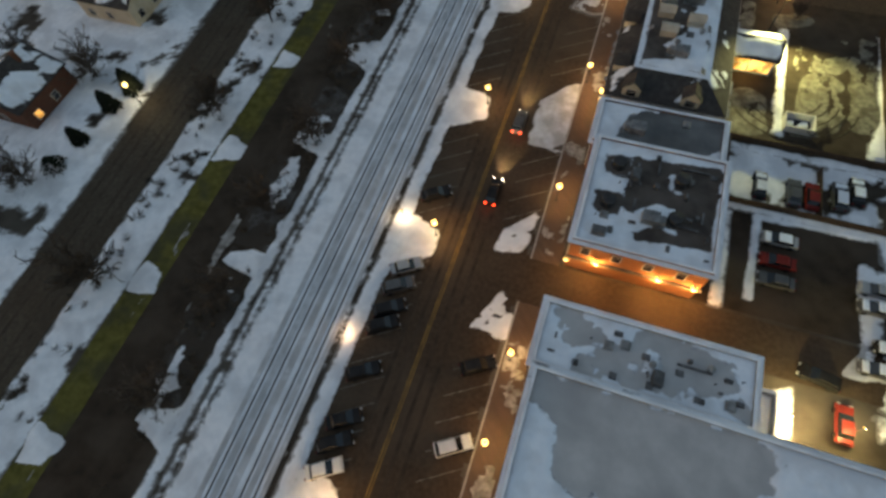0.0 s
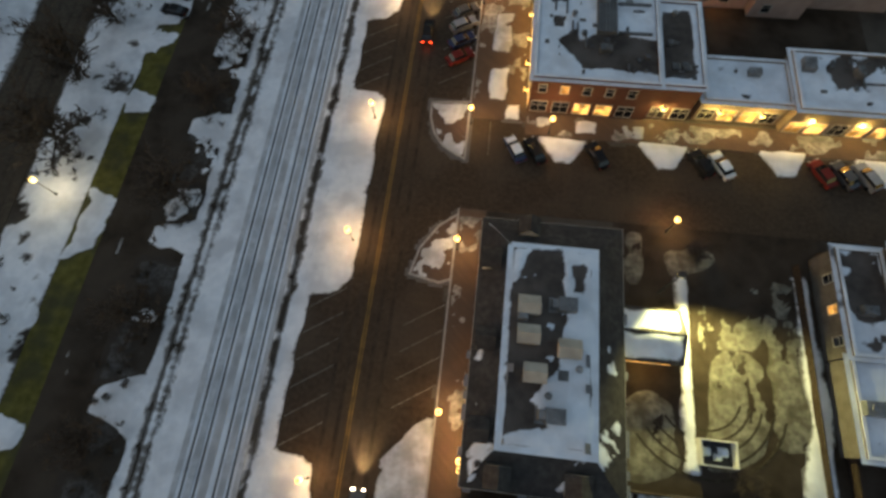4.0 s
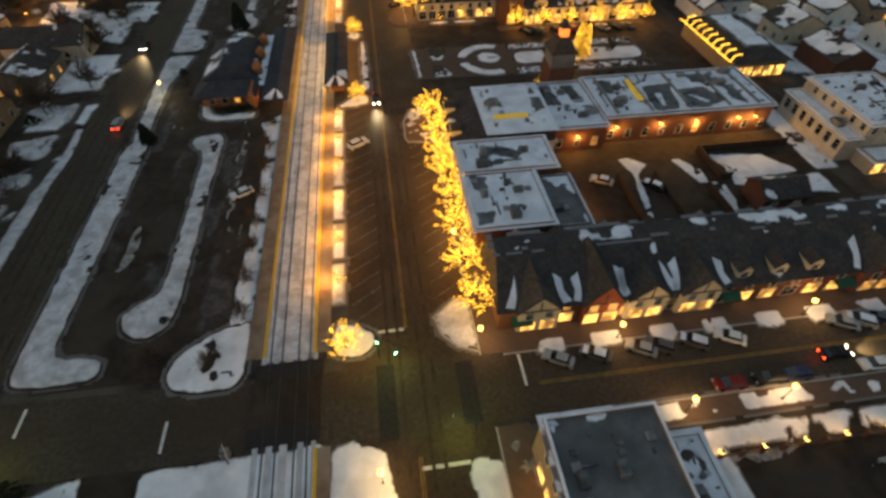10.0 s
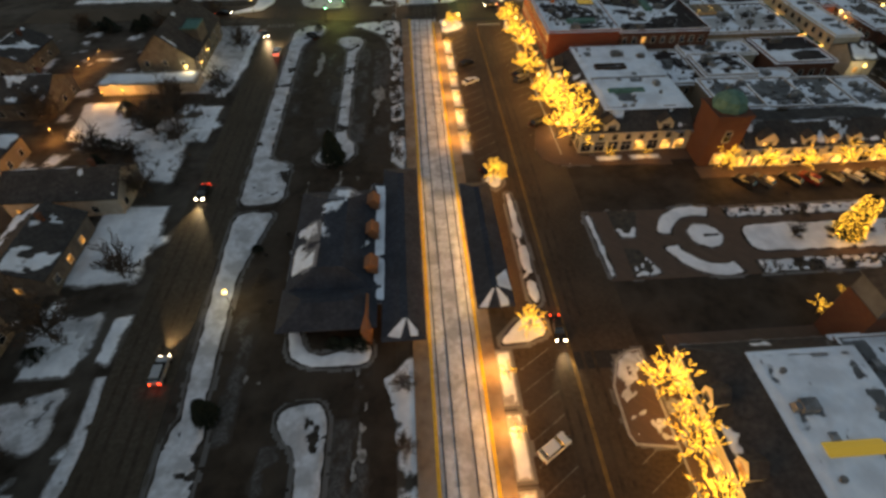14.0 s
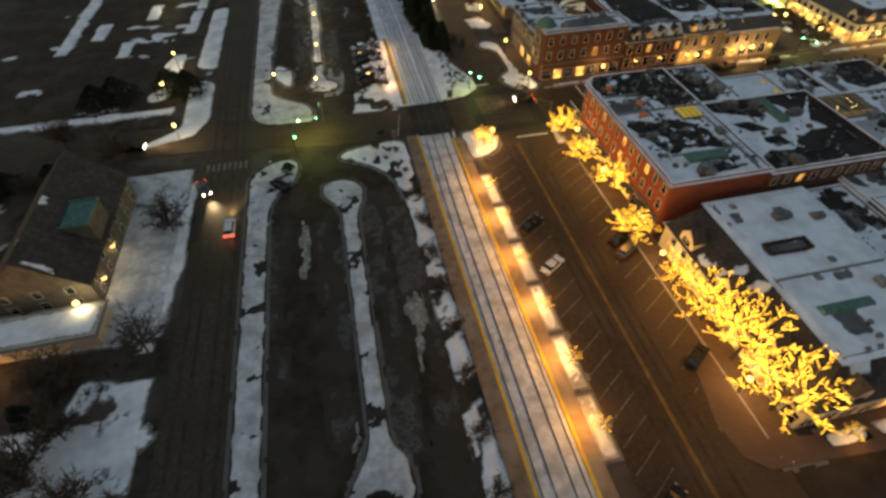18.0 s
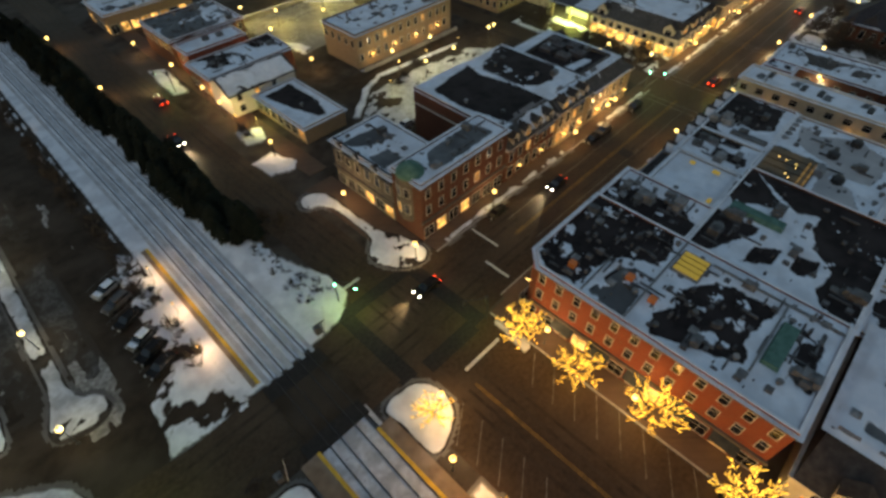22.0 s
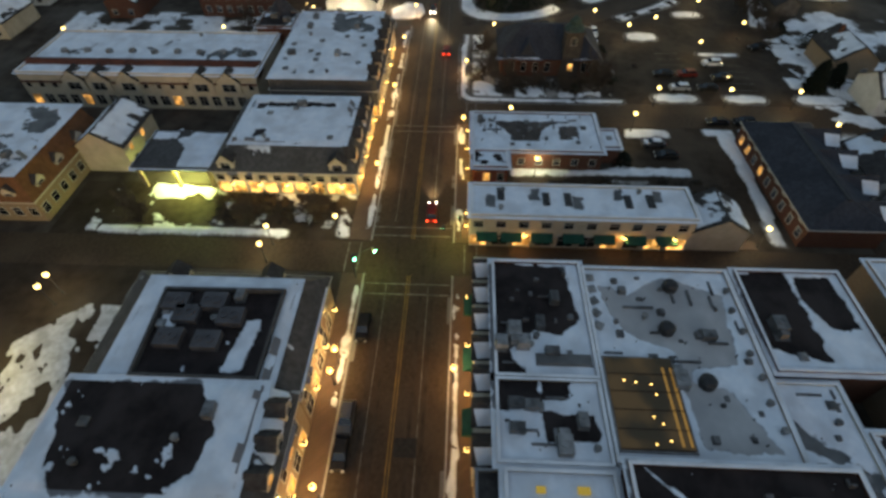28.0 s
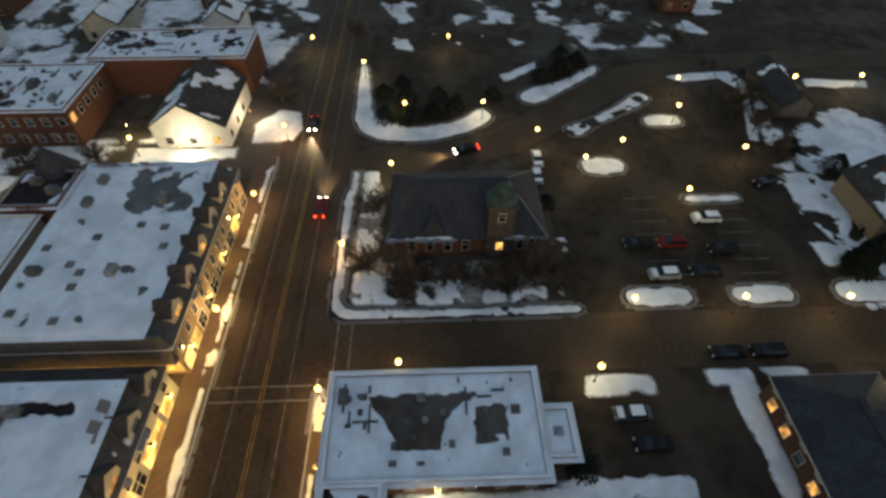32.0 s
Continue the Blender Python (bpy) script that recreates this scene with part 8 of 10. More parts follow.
# north-west of it
ob, hx, hy, top = flat_building("small pavilion with a dark roof and snowy rim", 4.0, 464.6, 14.8, 484.6, 4.2, BRICK_TAN, MEMBRANE, 0.42, 8, seed=76, melt=[("bare", [(5.4, 482.6), (12.6, 483.2), (13.0, 472.0), (11.0, 466.4), (9.6, 466.6), (7.0, 474.0)])], n_units=1, cope=SNOW, rows=(("W", 0.9, 2.8, 1.8, 2.2, 0.4),))
gable_house("white timber-gabled shop with lit entrance", -1.4, 485.5, 16, 495, 5.5, 8.0, "x", SIDING, SHINGLE, 77, 0.7, True, "gabled_shop", False, 0.5, "building")
flat_building("long brick shop with snowy and dark roof strips", -1.0, 495.2, 22, 506.6, 6.2, BRICK_BROWN, MEMBRANE, 0.6, seed=78, n_units=4, cope=SNOW, rows=(("W", 1, 2.8, 1.8, 2, 0.6),))
flat_building("brick shop with white roof", 0.8, 509.6, 17, 516.6, 7, BRICK_RED, MEMBRANE, 0.75, seed=79, n_units=2, cope=SNOW, rows=(("W", 3.8, 2.6, W1, W2, 0.2),))
flat_building("brick block with melting roof snow", 0.2, 517, 21, 535, 8, BRICK_BROWN, MEMBRANE_GREY, 0.4, seed=80, n_units=4, cope=SNOW, rows=(("W", 4.4, 3, W1, W2, 0.2), ("S", 5, 3, W1, W2, 0.1)))
flat_building("low shop with bright front", -4, 552, 22, 568, 6, BRICK_TAN, MEMBRANE_GREY, 0.7, seed=81, n_units=3, cope=SNOW, shops=(("S", 3, 0.7), ("W", 3, 1.0)))
flat_building("long tan brick building with grey roof and lit windows", 33.2, 482.6, 68.2, 496.4, 9.2, BRICK_TAN, MEMBRANE_GREY, 0.9, 7, seed=82, melt=[("bare", [(x - 1.1, y + 0.8), (x + 1.1, y + 0.9), (x + 1.2, y - 0.8), (x - 1.0, y - 0.7)]) for x, y in ((40.0, 490.2), (46.0, 489.4), (52.4, 489.8), (57.6, 488.8), (63.2, 489.6), (48.6, 493.6))], n_units=5, cope=COPING, rows=(("S", 5.6, 2.8, 1.1, 1.7, 0.25), ("S", 2.0, 2.8, 1.1, 1.7, 0.15), ("W", 5.6, 2.8, 1.1, 1.7, 0.1)))
setting("yard_wall", Shape().box(24, 531.6, 0, 54, 532.2, 1.4).box(40, 498, 0, 40.4, 506, 1.4).box(33, 480.2, 0, 68.6, 480.6, 1.1), CONCRETE, "pale concrete yard walls", "wall")
# east of the second side street
mansard_building("apartment house with a brown sloped upper storey and snowy roof", 86, 479.2, 108.4, 510, 4.8, 9.2, (1.8, 1.8, 0.2, 0.2), BRICK_TAN, BROWN_SHINGLE, MEMBRANE_GREY, 0.66, seed=83, n_units=4, rows=(("W", 1.4, 2.8, 1.4, 1.7, 0.5), ("S", 1.4, 2.8, 1.4, 1.7, 0.4)), dormers=(("S", -7.6, 2.4), ("S", -1.6, 2.4), ("S", 5, 2.4), ("W", -12, 2.4), ("W", -6, 2.4), ("W", 0, 2.4), ("W", 6, 2.4), ("W", 12, 2.4)), slope_cover=0.04)
gable_house("cream gabled end house with a snowy roof", 100, 470, 112, 479, 6.0, 9.0, "x", STUCCO, SHINGLE, 84, 0.66, True, "end_house", False, 0.1)
canopy = thing("bank_canopy", 99.5, 458.2, "flat drive-through canopy, half under snow, glowing green-white underneath", "canopy")
part("roof", Shape().box(-4.2, -6.6, 4.2, 7.2, 8.4, 4.9).ring(rect(-4.2, -6.6, 7.2, 8.4), 0.0, 0.25, 4.9, 5.1), SHINGLE_GREY, canopy)
pts, quads = drift(rect(-4.1, -6.4, 7.0, 8.2), 4.9, 0.22, 0.4, 0.3, 2, 0.95, 4, 85, melt=[("bare", [(-3.9, 8.4), (4.0, 8.4), (4.6, 3.4), (2.0, 1.0), (-0.8, 0.6), (-3.9, 0.2)]), ("bare", [(5.0, 3.2), (7.2, 3.4), (7.2, 0.6), (5.6, 1.2)])])
tagged(put("roof_snow", sheet_mesh("roof_snow", pts, quads, ROOF_SNOW), canopy), "snow on half the canopy", kind="stuff")
for x, y in ((-3.6, -5.4), (-3.6, 7.6), (-3.6, 1.1), (6.4, 7.6)):
    part("post", Shape().box(x - 0.3, y - 0.3, 0, x + 0.3, y + 0.3, 4.2), BRICK_TAN, canopy)
part("soffit_light", Shape().box(-3.8, -5.6, 4.1, 1.2, 7.6, 4.19), glow("soffit_glow", (0.85, 1.0, 0.42), 4.0), canopy, "bright soffit lights")
part("back_wall", Shape().box(1.5, -5.6, 0, 2.0, 5.6, 4.1), SIDING, canopy)
mansard_building("timbered corner building with white flat roof and steep slopes", 94.6, 425.4, 117.2, 451.4, 5.4, 8.6, (3.9, 2.2, 3.6, 3.6), STUCCO, SHINGLE_GREY, MEMBRANE, 0.94, seed=86, n_units=5, rows=(("W", 3.2, 2.6, 1.4, 1.2, 0.0), ("S", 3.2, 2.8, 1.1, 1.3, 0.2)), shops=(("W", 2.9, 1.4), ("S", 3.0, 1.2)), dormers=(("S", -8, 3.0), ("S", -2, 3.0), ("S", 4, 3.0), ("S", 9, 3.0), ("W", -10, 3.0), ("W", 10, 3.0)), patch=8, slope_cover=0.2, melt=[("bare", [(111.6, 444.4), (111.6, 431.4), (110.4, 431.4), (110.2, 444.2)]), ("bare", [(100.6, 444.6), (102.6, 444.6), (102.4, 442.8), (100.8, 442.8)]), ("bare", [(109.4, 446.4), (111.0, 446.4), (111.0, 444.6), (109.4, 445.0)])])
ob, hx, hy, top = mansard_building("shop block with white roof and timbered gables", 119.4, 424.6, 152.6, 447, 7.0, 9.4, (0.4, 2.6, 1.0, 0.4), BRICK_TAN, SHINGLE_GREY, MEMBRANE_GREY, 0.84, seed=87, n_units=18, rows=(("W", 1.0, 2.9, 2.0, 2.2, 0.9), ("S", 3.8, 2.9, 1.1, 1.5, 0.2)), shops=(("S", 3.0, 0.9),), dormers=(("S", -12, 3.2), ("S", -6.5, 3.2), ("S", -1, 3.2), ("S", 4.5, 3.2), ("S", 10, 3.2)), patch=7)
part("blank_wall", Shape().taper((-hx - 0.9, -hy, -hx + 0.2, hy), 4.0, (-hx - 0.1, -hy, -hx + 0.2, hy), 9.3), SHINGLE_GREY, ob, "blank sloping shingled wall")
ob, hx, hy, top = flat_building("town-house row with snowy roof and small gables", 122.0, 450.8, 141.6, 503, 8.6, STUCCO, MEMBRANE_GREY, 0.88, 8, seed=88, n_units=2, cope=SNOW, rows=(("W", 5.0, 2.9, 1.0, 1.5, 0.05), ("W", 1.0, 2.9, 1.8, 2.2, 0.5)))
part("mansard_front", Shape().taper((-hx - 0.4, -hy, -hx + 5.4, hy), 6.2, (-hx + 4.4, -hy, -hx + 5.4, hy), 9.0), RED_TILE, ob, "red tiled roof band")
for y in (-20, -14, 2, 8.5, 14):
    dormer(ob, -hx - 0.5, y, 4.6, "W", 5.0, 2.4, 3.0, STUCCO, 0)
for k in range(9):
    part("roof_vent", Shape().spin([(0.8, top), (0.85, top + 0.5), (0.6, top + 0.85), (0.1, top + 0.95)], -0.4 + 0.3 * (k % 2), -21.4 + 5.2 * k, 10), UNIT, ob)
flat_building("slate-roofed link with turret", 142, 447.4, 150, 456, 10, BRICK_BROWN, MEMBRANE, 0.3, seed=89, n_units=2)
spire = thing("corner_turret", 151, 452, "dark slate corner turret", "tower")
part("wall", Shape().spin([(3.2, 0), (3.2, 9)], 0, 0, 8), BRICK_BROWN, spire)
part("roof", Shape().spin([(3.6, 9), (2.2, 11), (0.1, 14)], 0, 0, 8), SHINGLE_BLUE, spire)
ob, hx, hy, top = flat_building("long low shop with white roof and green awnings", 82.9, 369.4, 90.4, 404.9, 7.4, STUCCO, MEMBRANE_GREY, 0.92, 4, seed=90, melt=[("bare", [(x - 1.3, y + 0.75), (x + 1.3, y + 0.5), (x + 1.2, y - 0.75), (x - 1.3, y - 0.4)]) for x, y in ((86.5, 401.6), (88.3, 394.4), (86.4, 387.6), (88.5, 380.9), (88.4, 374.6))], n_units=0, cope=SNOW, rows=(("W", 4.6, 3.6, 1.5, 1.3, 0.1),), shops=(("W", 3.6, 0.6), ("N", 3.0, 0.9)))
for k, y in enumerate((-14, -9, -4, 1, 6, 11, 15)):
    awning(ob, -hx - 0.02, y, 3.1, "W", 3.4, GREEN_CLOTH)
skylight = Shape().box(-0.55, -0.75, 0, 0.55, 0.75, 0.34).taper((-0.6, -0.8, 0.6, 0.8), 0.34, (-0.4, -0.6, 0.4, 0.6), 0.46).mesh("skylight", DARK_METAL)
for x, y in ((1.2, 12.9), (0.2, 5.6), (0.2, 2.1), (0.0, -7.5), (0.2, -11.1)):
    put("skylight", skylight, ob, at=(x + 0.7, y, top), turn=90)
    put("skylight", skylight, ob, at=(x - 0.7, y, top), turn=90)
for x, y in ((2.2, -9.6), (2.0, 12.6), (-2.2, 13)):
    put("vent", cached(("unit", 1), lambda: unit_mesh(1)), ob, at=(x, y, top))
gable_house("gabled end of a low shop", 83.2, 360.4, 90.2, 369.2, 4.6, 7.2, "x", STUCCO, SHINGLE, 91, 0.55, True, "end_house", False, 0.2, "building")
ob, hx, hy, top = flat_building("brick shop with white roof and dark melt patches", 103.6, 379.8, 116.4, 404.6, 4.4, BRICK_BROWN, WET_ROOF, 0.80, 9, seed=92, melt=[("bare", [(113.5, 400.2), (113.5, 386.9), (111.4, 390.4), (110.7, 391.0), (107.1, 391.7), (107.1, 396.1), (109.7, 397.7)]), ("bare", [(111.8, 387.4), (111.8, 383.8), (108.1, 383.9), (107.6, 387.4)])], wisps=0.5, n_units=5, cope=SNOW, shops=(("N", 2.8, 1.0),), rows=(("W", 1, 3.4, 1.2, 1.4, 0.1),))
flat_building("small stepped annex with snowy roof", 105.8, 376.2, 111.6, 379.6, 4.0, BRICK_BROWN, MEMBRANE, 0.85, seed=93, n_units=1, cope=SNOW)
flat_building("brick bay with two lit windows", 98.4, 398, 103.4, 404.4, 4.6, BRICK_RED, MEMBRANE, 0.6, seed=94, n_units=0, cope=SNOW, rows=(("W", 1.2, 2.6, 1.1, 1.7, 1.0),))
long_hall = mansard_building("long hall with a dark hipped roof", 84.6, 337.6, 114, 350.4, 4.4, 7.2, (4.0, 5.8, 4.0, 5.8), BRICK_BROWN, SHINGLE_BLUE, SHINGLE_BLUE, 0.0, seed=95, n_units=0, rows=(("N", 1.0, 3.2, 1.2, 1.6, 0.5),), slope_cover=0.0)
hall_long = long_hall[0]
for k, x in enumerate((-10.5, -4.0, 3.0, 9.5)):
    part("cross_gable", Shape().box(x - 2.4, -8.0, 0, x + 2.4, -2.0, 4.4).gable(x - 2.9, -8.6, x + 2.9, 0.0, 4.3, 6.9, "y"), SHINGLE_BLUE, hall_long, "dark cross gable")
    part("gable_snow", Shape().face((x - 2.7, -8.4, 4.62), (x - 0.9, -8.4, 6.2), (x - 0.7, -5.0 - 0.5 * (k % 2), 6.4), (x - 2.5, -5.8, 4.8)), ROOF_SNOW, hall_long, "snow on the gable")
for k in range(9):
    box_part("eave_bracket", hall_long, STONE, -13.2 + 3.2 * k, 6.0, 3.9, -12.0 + 3.2 * k, 7.0, 4.36, "pale eave bracket")
part("ridge", Shape().box(-11.0, -0.25, 7.2, 11.0, 0.25, 7.32), DARK_METAL, hall_long)
gable_house("house with a snowy roof", 96, 322, 108, 334, 4.4, 7.5, "x", SIDING, SHINGLE, 96, 0.6)
gable_house("house with a snowy roof", 88, 316, 95, 332, 4.4, 7.0, "y", SIDING, SHINGLE, 97, 0.6)
# old stone hall with its tower
hall = thing("stone_hall", 145.4, 386.4, "old dark brick hall with slate roof and square tower", "building")
part("wall", Shape().box(-6.4, -11.4, 0, 7.8, 11.4, 4.6), BRICK_BROWN, hall)
part("roof", Shape().taper((-7.3, -12.3, 8.7, 12.3), 4.62, (0.2, -6.4, 1.2, 6.4), 9.6), SHINGLE_BLUE, hall, "dark slate hip roof")
for y0, y1 in ((2.6, 12.0), (-11.6, -5.8)):
    pts, quads = drift(rect(-7.2, y0, -6.2, y1), 4.8, 0.14, 0.25, 0.3, 1.5, 1.0, 3, int(60 + y0))
    tagged(put("eaves_snow", sheet_mesh("eaves_snow", pts, quads, ROOF_SNOW), hall), "line of snow on the eaves", kind="stuff")
part("tower", Shape().taper((-7.2, -7.0, -2.8, -2.6), 0, (-6.9, -6.7, -3.1, -2.9), 10.8).box(-7.3, -7.1, 10.6, -2.7, -2.5, 11.0), TOWER_STONE, hall, "square dark stone tower")
part("dormer", Shape().gable(-6.4, 3.4, -1.0, 7.2, 5.2, 8.0, "x"), SHINGLE_BLUE, hall)
part("hip_ridge", Shape().tube((-7.2, -12.2, 4.66), (0.2, -6.4, 9.62), 0.12, 0.12, 5).tube((8.6, -12.2, 4.66), (1.2, -6.4, 9.62), 0.12, 0.12, 5), COPING, hall, "pale hip ridges")
part("tower_cap", Shape().spin([(2.4, 11.0), (1.8, 11.8), (1.3, 12.0), (1.3, 12.8), (0.8, 13.4), (0.1, 14.0)], -5.0, -4.8, 8), DULL_COPPER, hall, "dull green copper cap")
for y in (-10, -8.2, 0.4, 3.2, 6, 8.8):
    window(hall, -6.4, y, 1.2, "W", 1.1, 2.2, 0)
window(hall, -7.2, -4.8, 2.0, "W", 1.0, 1.6, 2)
window(hall, -7.0, -4.8, 8.0, "W", 1.0, 1.6, 0)
# far end
chapel = gable_house("floodlit white chapel with a grey roof", 168.6, 431.4, 186, 445.6, 5.0, 9.6, "x", SIDING, SHINGLE, 98, 0.4, True, "chapel", False, 0.3, "building", sides="SW")
flat_building("brick apartment block with a snowy roof", 169.6, 460.4, 186.6, 482, 8.6, BRICK_BROWN, MEMBRANE, 0.85, seed=99, n_units=4, cope=SNOW, rows=(("W", 1.4, 3, 1.3, 1.6, 0.2), ("W", 5, 3, 1.3, 1.6, 0.15), ("S", 5, 3, 1.3, 1.6, 0.2)))
flat_building("long brown brick building", 188, 431, 201, 464, 9, BRICK_BROWN, MEMBRANE, 0.8, seed=100, n_units=3, cope=SNOW)
gable_house("park pavilion with dark roof", 174.6, 312.4, 191, 318.8, 3, 5.4, "x", DARK_STONE, SHINGLE, 101, 0.2, True, "pavilion", False, 0, "building")
for k, (x, y) in enumerate(((214, 440), (232, 446), (214, 470), (236, 474), (168, 500), (186, 504), (206, 500), (228, 506), (154, 530), (176, 532), (226, 318), (246, 330))):
    gable_house("far house with a snowy roof", x, y, x + 10 + k % 3 * 2, y + 9, 4.4, 7.4, "xy"[k % 2], (SIDING, BRICK_BROWN, STUCCO)[k % 3], SHINGLE, 400 + k, 0.75, True, "house", True, 0.15, sides="W")
for k, (x, y) in enumerate(((106, 216), (124, 222), (108, 240), (126, 246), (108, 262), (128, 268), (130, 290), (146, 236), (148, 262), (124, 308), (140, 310), (104, 300))):
    gable_house("town house with a snowy roof", x, y, x + 10 + k % 3 * 2, y + 10, 4.6, 7.8, "xy"[k % 2], (SIDING, BRICK_TAN, STUCCO)[k % 3], SHINGLE, 430 + k, 0.6, True, "house", True, 0.25, sides="SW")
# station
stn = thing("station_building", -49.5, 302.4, "low brick station with dark slate hip roofs and snow patches", "building")
part("wall", Shape().box(-6.2, -15.8, 0, 6.0, 13.5, 3.4), BRICK_ORANGE, stn)
part("roof", Shape().taper((-7.4, -10.8, 7.0, 14.4), 3.42, (-2.0, -8, 2.0, 8.6), 6.4), SHINGLE_BLUE, stn, "dark slate roof")
part("south_roof", Shape().taper((-7.8, -18.2, 7.4, -9.8), 3.46, (-4.0, -14.4, 4.0, -13.6), 5.6), SHINGLE_BLUE, stn, "dark slate roof")
pts, quads = drift(rect(-6, -6, 6.4, 11), 0, 0.1, 0.4, 0.4, 2, 0.3, 3.5, 205)
zz = 3.5 + np.clip((6.8 - np.abs(pts[:, 0])) / 5.0, 0, 1) * 2.95 + pts[:, 2]
tagged(put("roof_snow", sheet_mesh("roof_snow", np.stack([pts[:, 0], pts[:, 1], zz, pts[:, 3]], -1), quads, ROOF_SNOW), stn), "snow patches on the slates", kind="stuff")
for x in (-4, -1, 2, 5):
    window(stn, x, -15.8, 0.9, "S", 1.3, 1.7, 1 if x == 2 else 0)
for y in range(-12, 12, 4):
    window(stn, -6.2, y, 0.9, "W", 1.3, 1.7, 0)
part("porch", Shape().box(5.2, -19.0, 0, 6.4, -12.6, 3.6).gable(5.0, -19.2, 6.6, -12.4, 3.6, 4.8, "y"), BRICK_ORANGE, stn, "orange brick porch")
part("side_roof", Shape().box(5.9, -13.5, 3.1, 9.0, 16.0, 3.46), SHINGLE_BLUE, stn, "low flat roof between station and canopy")
pts, quads = drift(rect(6.3, -13.0, 8.8, 15.6), 3.46, 0.14, 0.3, 0.3, 2, 0.86, 3.5, 206)
tagged(put("side_roof_snow", sheet_mesh("side_roof_snow", pts, quads, ROOF_SNOW), stn), "white snow on the low roof", kind="stuff")
for y in (-6.5, 1.6, 9.4):
    part("brick_dormer", Shape().box(5.6, y - 1.1, 3.4, 7.4, y + 1.1, 5.2).gable(5.2, y - 1.3, 7.6, y + 1.3, 5.2, 6.3, "y"), BRICK_ORANGE, stn, "orange brick dormer")
pts, quads = drift(rect(-6.8, -7.4, -2.8, 3.4), 0, 0.1, 0.35, 0.4, 1.6, 0.72, 4, 207)
zz = 3.5 + np.clip((7.2 - np.abs(pts[:, 0])) / 5.0, 0, 1) * 2.95 + pts[:, 2]
tagged(put("roof_snow", sheet_mesh("roof_snow", np.stack([pts[:, 0], pts[:, 1], zz, pts[:, 3]], -1), quads, ROOF_SNOW), stn), "snow patch on the slates", kind="stuff")
canw = thing("platform_canopy", -38.0, 302.6, "long dark-roofed platform canopy on posts", "canopy")
part("roof", Shape().taper((-3.4, -21, 3.2, 20.6), 3.4, (-0.6, -17.6, 0.6, 17.4), 4.8), SHINGLE_BLUE, canw)
part("roof_snow", Shape().face((-2.6, -20.2, 3.72), (-0.1, -17.9, 4.78), (0.4, -17.9, 4.78), (-0.6, -20.6, 3.62)).face((0.9, -20.4, 3.7), (0.5, -17.8, 4.78), (2.6, -20.4, 3.62)), ROOF_SNOW, canw, "snow on the hip end")
for k in range(8):
    for x in (-2.2, 2.0):
        part("post", Shape().tube((x, -18 + 5.1 * k, 0), (x, -18 + 5.1 * k, 3.4), 0.11, 0.11, 6), DARK_METAL, canw)
cane = thing("platform_shelter", -23.6, 302.4, "dark-roofed platform shelter with snow on its hip", "canopy")
part("roof", Shape().taper((-3.0, -15.6, 3.0, 15.4), 3.2, (-0.5, -12.6, 0.5, 12.6), 4.6), SHINGLE_BLUE, cane)
part("roof_snow", Shape().face((-2.7, -15.4, 3.3), (-0.4, -12.8, 4.58), (0.0, -12.8, 4.6), (-1.4, -15.5, 3.28)).face((0.7, -15.5, 3.28), (0.2, -12.8, 4.6), (0.5, -12.7, 4.6), (2.7, -15.3, 3.32)).face((2.9, -12.4, 3.32), (0.55, -12.4, 4.62), (0.55, -10.6, 4.62), (2.6, -8, 3.5)), ROOF_SNOW, cane, "snow on the hip end")
part("wall", Shape().box(-1.6, -12, 0, 1.6, 11, 2.7), BRICK_ORANGE, cane)
for k in range(6):
    for x in (-2.5, 2.5):
        part("post", Shape().tube((x, -13.5 + 5.4 * k, 0), (x, -13.5 + 5.4 * k, 3.2), 0.1, 0.1, 6), DARK_METAL, cane)
for k in range(5):
    part("lamp_strip", Shape().box(-2.7, -12.4 + 6 * k, 3.02, -2.3, -10.8 + 6 * k, 3.12), GLOBE, cane, "warm lamp under the eaves")
    part("lamp_strip", Shape().box(2.3, -12.4 + 6 * k, 3.02, 2.7, -10.8 + 6 * k, 3.12), GLOBE, cane, "warm lamp under the eaves")
    point(-26.7, 290.8 + 6 * k, 2.6, 220, WARM, 0.4)
    point(-20.4, 290.8 + 6 * k, 2.6, 160, AMBER, 0.4)
for k in range(6):
    part("lamp_strip", Shape().box(2.6, -18 + 7 * k, 3.2, 3.0, -16.4 + 7 * k, 3.3), GLOBE, canw, "warm lamp under the eaves")
    point(-34.6, 285.4 + 7 * k, 2.7, 110, WARM, 0.4)
# western houses
HOUSES = ((-113, 317, -92, 327.5, 4.4, 7.6, "x"), (-108, 297, -96, 313, 4.2, 7.0, "y"), (-112, 276, -99, 290, 4.4, 7.6, "x"), (-113, 254, -100, 266, 4.4, 7.6, "y"), (-112, 228, -99, 243, 4.6, 8, "x"), (-132, 300, -120, 314, 4.4, 7.6, "x"),
          (-134, 326, -121, 340, 4.4, 7.6, "y"), (-136, 354, -122, 368, 4.6, 8, "x"), (-134, 250, -121, 264, 4.4, 7.6, "x"), (-136, 276, -122, 288, 4.4, 7.4, "y"), (-150, 330, -138, 346, 4.4, 7.4, "x"), (-152, 376, -138, 392, 4.4, 7.4, "y"))
for k, (x0, y0, x1, y1, e, r, al) in enumerate(HOUSES):
    gable_house("house with a snowy shingled roof in a garden", x0, y0, x1, y1, e, r, al, (STONE, DARK_STONE, BRICK_TAN, DARK_STONE)[k % 4], SHINGLE, 450 + k, 0.36, True, "house", True, 0.3)
